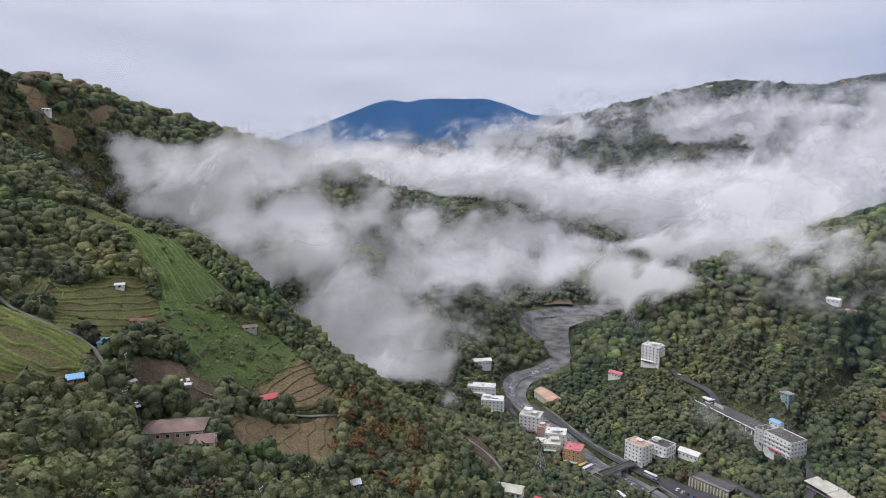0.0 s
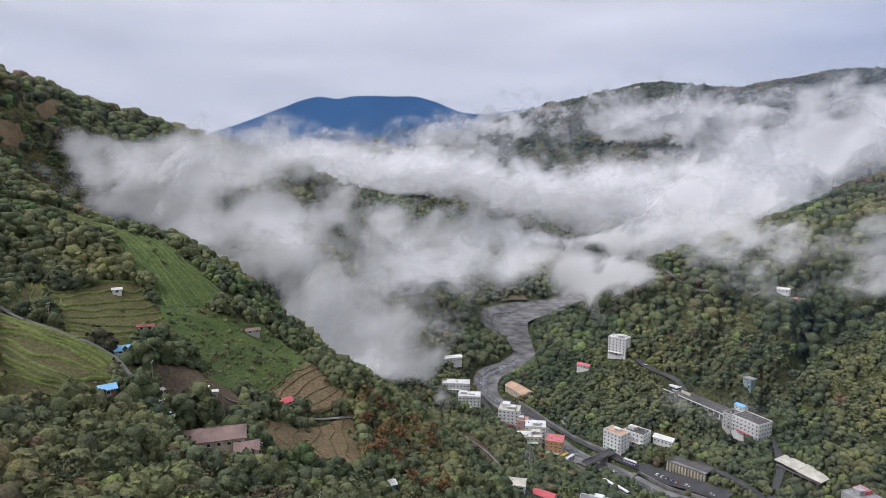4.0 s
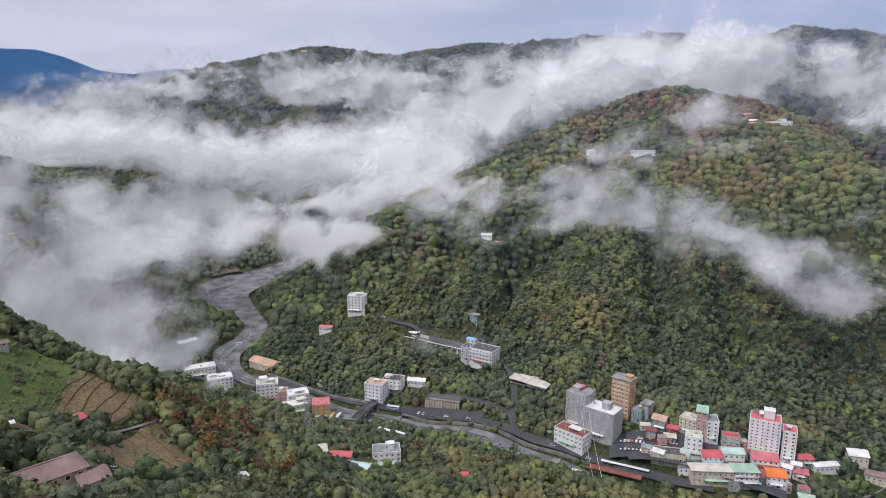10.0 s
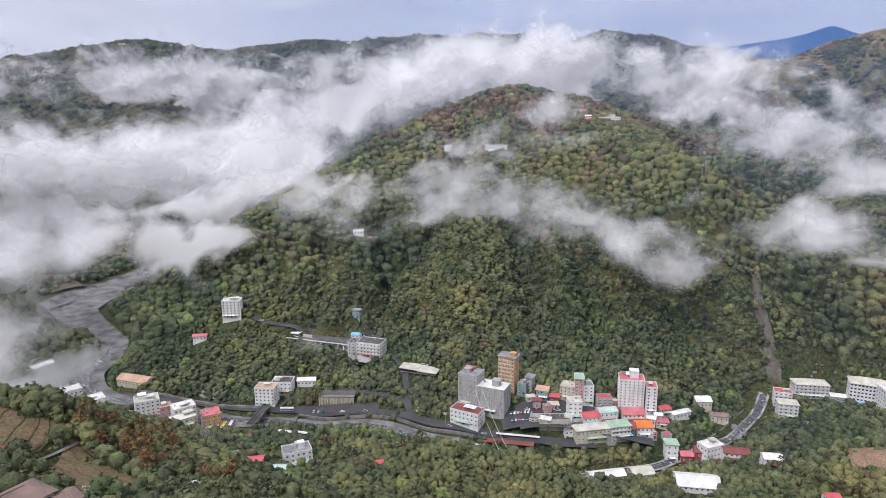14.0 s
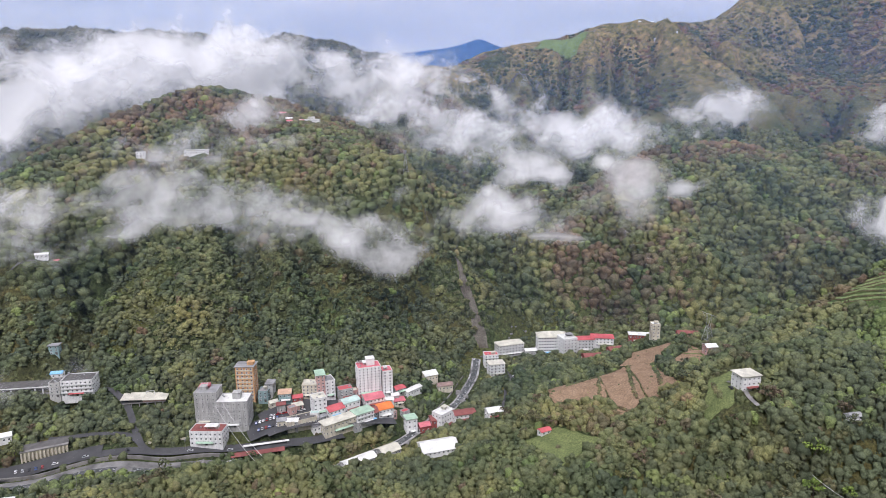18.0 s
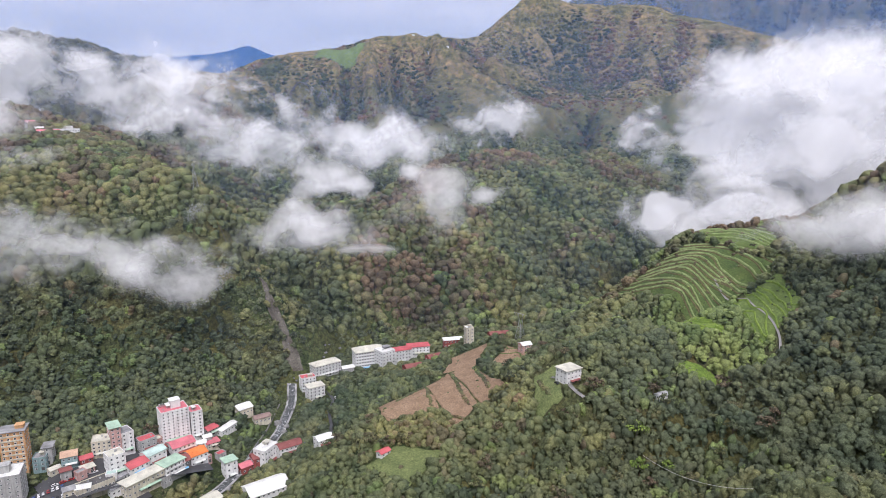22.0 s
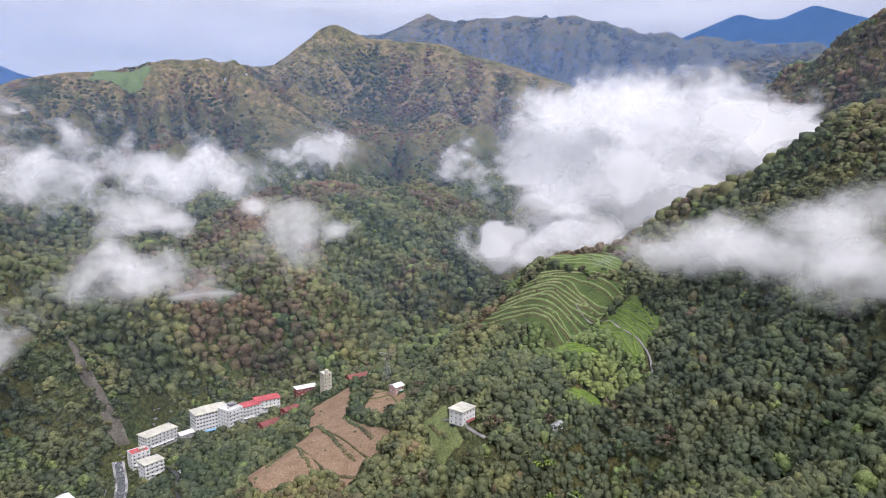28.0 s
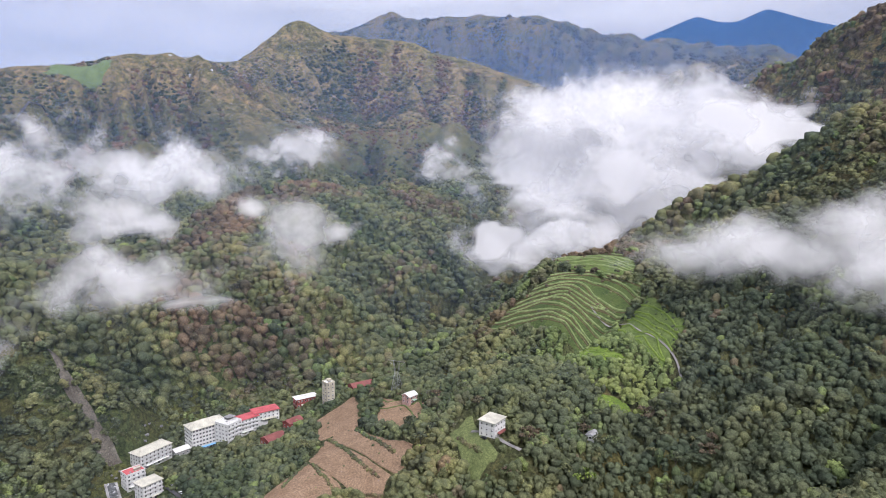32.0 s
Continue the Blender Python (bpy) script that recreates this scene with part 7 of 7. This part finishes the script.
scatter("far_wood", tx, ty, rng.uniform(8, 17, len(tx)), far_shapes, MAT_FAR_WOOD, "blue-green forest on the far eastern range", rng, 0.8)
# the grassy eastern mountain: trees fill the hollows, low scrub the ribs
bush_shapes = [lump(1, 5, rng, 0.8) for _ in range(6)]
tx, ty = jittered(500, 2900, -2300, 700, 11.5, rng)
dist = np.hypot(tx + 60, ty - 90)
damp = 0.45 + 0.9 * from_grid(HOLLOW, tx, ty)
keep = (dist >= 1450) & (dist < 2800) & (ty < 700) & ~inside(tx, ty, FIELD_QUADS[-1]) & (damp + 0.9 * fbm(tx / 70, ty / 70, 3.0, 3) > rng.uniform(0.3, 0.85, len(tx)))
tx, ty, damp = tx[keep], ty[keep], damp[keep]
scatter("mountain_scrub", tx, ty, rng.uniform(3.5, 6.5, len(tx)) + 5 * smooth(0.3, 0.9, damp), bush_shapes, MAT_MOUNTAIN, "scrubby trees in the gullies of the grassy mountain", rng, 0.75)

# scrub and tall grass wherever the ground lies open
tx, ty = jittered(-250, 470, -265, 620, 2.7, rng)
open_land = ~clear_of_trees(tx, ty) & (line_distance(tx, ty, RIVER) > river_width(ty) * 0.95) & (line_distance(tx, ty, STREAM) > 4)
for line, wide in LANES:
    open_land &= line_distance(tx, ty, line) > max(wide - 2.2, 1.5)
for bx, by, br in CLEARINGS:
    open_land &= np.hypot(tx - bx, ty - by) > br * 0.62
for n, quad in enumerate(FIELD_QUADS):
    if n != 3:
        share = 0.3 if min(p[1] for p in quad) < -100 else 0.03
        open_land &= ~inside(tx, ty, quad) | (rng.rand(len(tx)) < share)
open_land &= rng.rand(len(tx)) < 0.35 + 0.65 * fbm(tx / 14, ty / 14, 2.0, 2)
tx, ty = tx[open_land], ty[open_land]
scrub_shapes = [leafy_crown(4, rng, (0.3, 0.6)) for _ in range(5)]
scatter("scrub", tx, ty, 0.7 + 1.3 * rng.rand(len(tx)) ** 3, scrub_shapes, MAT_WOOD_FINE, "low green scrub and tall grass on open ground", rng, 0.8, 0.12)

# green hedges between the tilled fields
for line in ([(370, 17), (317, 18), (284, 16)], [(340, 41), (306, 42), (283, 41)], [(283, 41), (276, 30), (263, 21)], [(364, -2), (328, -3), (296, -1)], [(343, 42), (337, 51), (319, 67)], [(339, -37), (310, -21)], [(264, -30), (240, -30)]):
    pts = np.array(densify([(x, y, 0) for x, y in line], 1.1))
    pts = np.concatenate([pts[:, :2] + rng.uniform(-1.0, 1.0, (len(pts), 2)) for _ in range(2)])
    hedge = scatter("hedge", pts[:, 0], pts[:, 1], 0.8 + 0.9 * rng.rand(len(pts)) ** 2, scrub_shapes, MAT_WOOD_FINE, "uneven green hedge strip between tilled fields", rng, 0.9, 0.3)
    tagged(hedge, category="hedge")

# ---------------------------------------------------------------- hamlet on the far ridge
pick = random.Random(21)
ridge = [p for p in CRESTS["far_north"] if 400 < p[0] < 2300]
for n in range(34):
    a = pick.randrange(len(ridge) - 1)
    t = pick.random()
    x, y = (ridge[a][c] + (ridge[a + 1][c] - ridge[a][c]) * t for c in (0, 1))
    k = pick.uniform(0.90, 0.985)
    building("house", "white far-off house on the high ridge", x * k, y * k, pick.uniform(-90, -20), pick.uniform(9, 22), 9, pick.choice((4, 5, 7)), 1, pick.choice(("white", "pale_grey", "cream")), pick.choice(("white", "grey", "teal")), "gable", bay=9, group="ridge hamlet", win=(3, 2), drop=float(sheet_height(np.array(x * k), np.array(y * k))))
for n in range(9):
    x, y = pick.uniform(1780, 2080), pick.uniform(-330, 60)
    building("house", "white far-off farmhouse on the grassy mountain", x, y, pick.uniform(-120, -60), pick.uniform(6, 11), 5, 3, 1, pick.choice(("white", "pale_grey")), pick.choice(("white", "grey", "teal")), "gable", bay=9, group="mountain farms", win=(1.5, 1.2), drop=float(sheet_height(np.array(x), np.array(y))))
for n in range(7):
    x, y = pick.uniform(690, 800), pick.uniform(420, 520)
    building("house", "small white house on the misty hilltop", x, y, pick.uniform(-80, -30), pick.uniform(9, 16), 8, 5, 1, "white", pick.choice(("white", "pink")), "gable", bay=5, group="hill farms")


# ---------------------------------------------------------------- single trees
def bark():
    m, nt, b = node_material("grey_bark", 0.95)
    nt.links.new(add_ramp(nt, add_noise(nt, 3.0, 5), [(0.3, (0.06, 0.05, 0.04)), (0.65, (0.17, 0.145, 0.12))]), b.inputs["Base Color"])
    add_bump(nt, b, add_noise(nt, 6.0, 4), 0.6, 0.05)
    return m


def tree_leaves(name, stops):
    m, nt, b = node_material(name, 0.7)
    info = nt.nodes.new("ShaderNodeObjectInfo")
    geo = nt.nodes.new("ShaderNodeNewGeometry")
    tint = add_ramp(nt, info.outputs["Random"], stops)
    leaf = add_ramp(nt, geo.outputs["Random Per Island"], [(0.0, (0.5, 0.52, 0.5)), (0.5, (1, 1, 1)), (1.0, (1.55, 1.5, 1.3))])
    col = add_mix(nt, 1.0, tint, leaf, "MULTIPLY")
    fine = add_noise(nt, 2.2, 5, 0.7)
    col = add_mix(nt, 1.0, col, add_ramp(nt, fine, [(0.34, (0.35, 0.36, 0.35)), (0.55, (1.1, 1.1, 1.05))]), "MULTIPLY")
    nt.links.new(col, b.inputs["Base Color"])
    return m


MAT_BARK = bark()
MAT_TREE = tree_leaves("tree_leaves", LEAF_STOPS)
MAT_TREE_AUTUMN = tree_leaves("russet_tree_leaves", [(0.0, (0.13, 0.075, 0.04)), (0.5, (0.18, 0.09, 0.045)), (1.0, (0.2, 0.14, 0.055))])
MAT_TREE_BRIGHT = tree_leaves("bright_tree_leaves", [(0.0, (0.15, 0.22, 0.05)), (1.0, (0.22, 0.3, 0.07))])


def tree_model(name, label, seed, leaves, tall, wide, clumps=120):
    """Tapered trunk, forking limbs and a crown of many leaf clumps gathered on the limb ends."""
    r = np.random.RandomState(seed)
    root = new(name)
    bm = bmesh.new()
    tube(bm, (0, 0, -1.5), (0.2, 0.1, tall * 0.5), 0.28, 7, 0.17)
    part("trunk", bm, MAT_BARK, root)
    ends = [np.array([0.2, 0.1, tall * 0.86])]
    for k in range(6):
        a = k * 1.05 + r.uniform(-0.3, 0.3)
        z0 = tall * r.uniform(0.34, 0.5)
        reach = wide * r.uniform(0.5, 0.8)
        e = np.array([math.cos(a) * reach, math.sin(a) * reach, tall * r.uniform(0.55, 0.85)])
        bm = bmesh.new()
        tube(bm, (0.15, 0.08, z0), tuple(e * np.array([0.55, 0.55, 0.92])), 0.12, 5, 0.07)
        tube(bm, tuple(e * np.array([0.55, 0.55, 0.92])), tuple(e), 0.07, 5, 0.03)
        part("limb", bm, MAT_BARK, root)
        ends.append(e)
    vs, fs, off = [], [], 0
    for i in range(clumps):
        e = ends[r.randint(len(ends))]
        n = r.normal(0, 1, 3)
        n /= np.linalg.norm(n)
        n[2] = abs(n[2]) * 0.8 if r.rand() < 0.75 else n[2]
        c = e + n * wide * r.uniform(0.25, 0.5) * np.array([1, 1, 0.75])
        g = n + r.normal(0, 0.5, 3)
        g /= np.linalg.norm(g)
        p = np.cross(g, (0.31, 0.2, 1.0))
        p /= np.linalg.norm(p)
        q = np.cross(g, p)
        s = r.uniform(0.4, 0.85) * wide / 4.5
        vs.append(np.array([c + p * s, c + (p * 0.3 + q) * s * 0.9 + g * 0.1, c - p * s * 0.9 + q * 0.2 * s, c - q * s - g * 0.1, c + g * s * 0.35]))
        fs.append(np.array([(0, 1, 4), (1, 2, 4), (2, 3, 4), (3, 0, 4)]) + off)
        off += 5
    crown = new("crown", mesh_from("crown", np.concatenate(vs), np.concatenate(fs), leaves))
    crown.parent = root
    return tagged(root, label, "tree", "single trees")


models = [tree_model("tree", "broad green tree with an uneven leafy crown", 31 + i, MAT_TREE, 8.5 + i * 0.6, 4.0 + 0.35 * (i % 3)) for i in range(6)]
russet = [tree_model("tree", "russet-brown autumn tree with thin crown", 51 + i, MAT_TREE_AUTUMN, 11 + i, 3.2, 120) for i in range(3)]
bright = [tree_model("tree", "bright yellow-green tree standing out of the wood", 61 + i, MAT_TREE_BRIGHT, 8 + i, 4.4) for i in range(2)]
shrub = [tree_model("shrub", "low green shrub on the open slope", 71 + i, MAT_TREE, 2.6 + 0.5 * i, 2.0, 90) for i in range(3)]


def plant(kinds, x, y, pick, first=[]):
    if any(math.hypot(x - bx, y - by) < br * 0.75 for bx, by, br in CLEARINGS):
        return
    k = pick.choice(kinds)
    s = pick.uniform(0.75, 1.2)
    m = pose(x, y, ground_at(x, y), 0, 0, pick.uniform(0, 360)) @ Matrix.Diagonal((s, s, s * pick.uniform(0.85, 1.15), 1))
    if k not in first:
        first.append(k)
        k.matrix_basis = m
    else:
        copy_thing(k, m)


pick = random.Random(77)
for x0, x1, y0, y1, count, kinds in (
    (-125, -60, 140, 215, 46, models), (-60, 0, 200, 262, 26, models), (-48, -8, 262, 330, 40, russet), (140, 250, -110, 30, 60, models),
    (225, 330, 60, 120, 24, models), (270, 430, -70, 60, 40, models), (150, 210, -150, -70, 20, models), (140, 215, -90, 20, 5, bright),
    (-150, -85, 285, 355, 30, shrub), (-200, -150, 300, 390, 14, shrub), (150, 210, 255, 330, 18, models), (60, 130, 300, 380, 20, models),
    (290, 360, 180, 260, 14, models), (150, 215, 395, 470, 12, models), (230, 330, -190, -120, 14, shrub), (-105, -80, 300, 316, 5, models)):
    n = 0
    while n < count:
        x, y = pick.uniform(x0, x1), pick.uniform(y0, y1)
        n += 1
        if float(line_distance(np.array([x]), np.array([y]), RIVER)[0]) < 18 or float(line_distance(np.array([x]), np.array([y]), STREAM)[0]) < 9:
            continue
        if kinds is not shrub and any(inside(np.array([x]), np.array([y]), q)[0] for q in QUADS):
            continue
        if any(float(line_distance(np.array([x]), np.array([y]), ln)[0]) < w for ln, w in LANES):
            continue
        plant(kinds, x, y, pick)
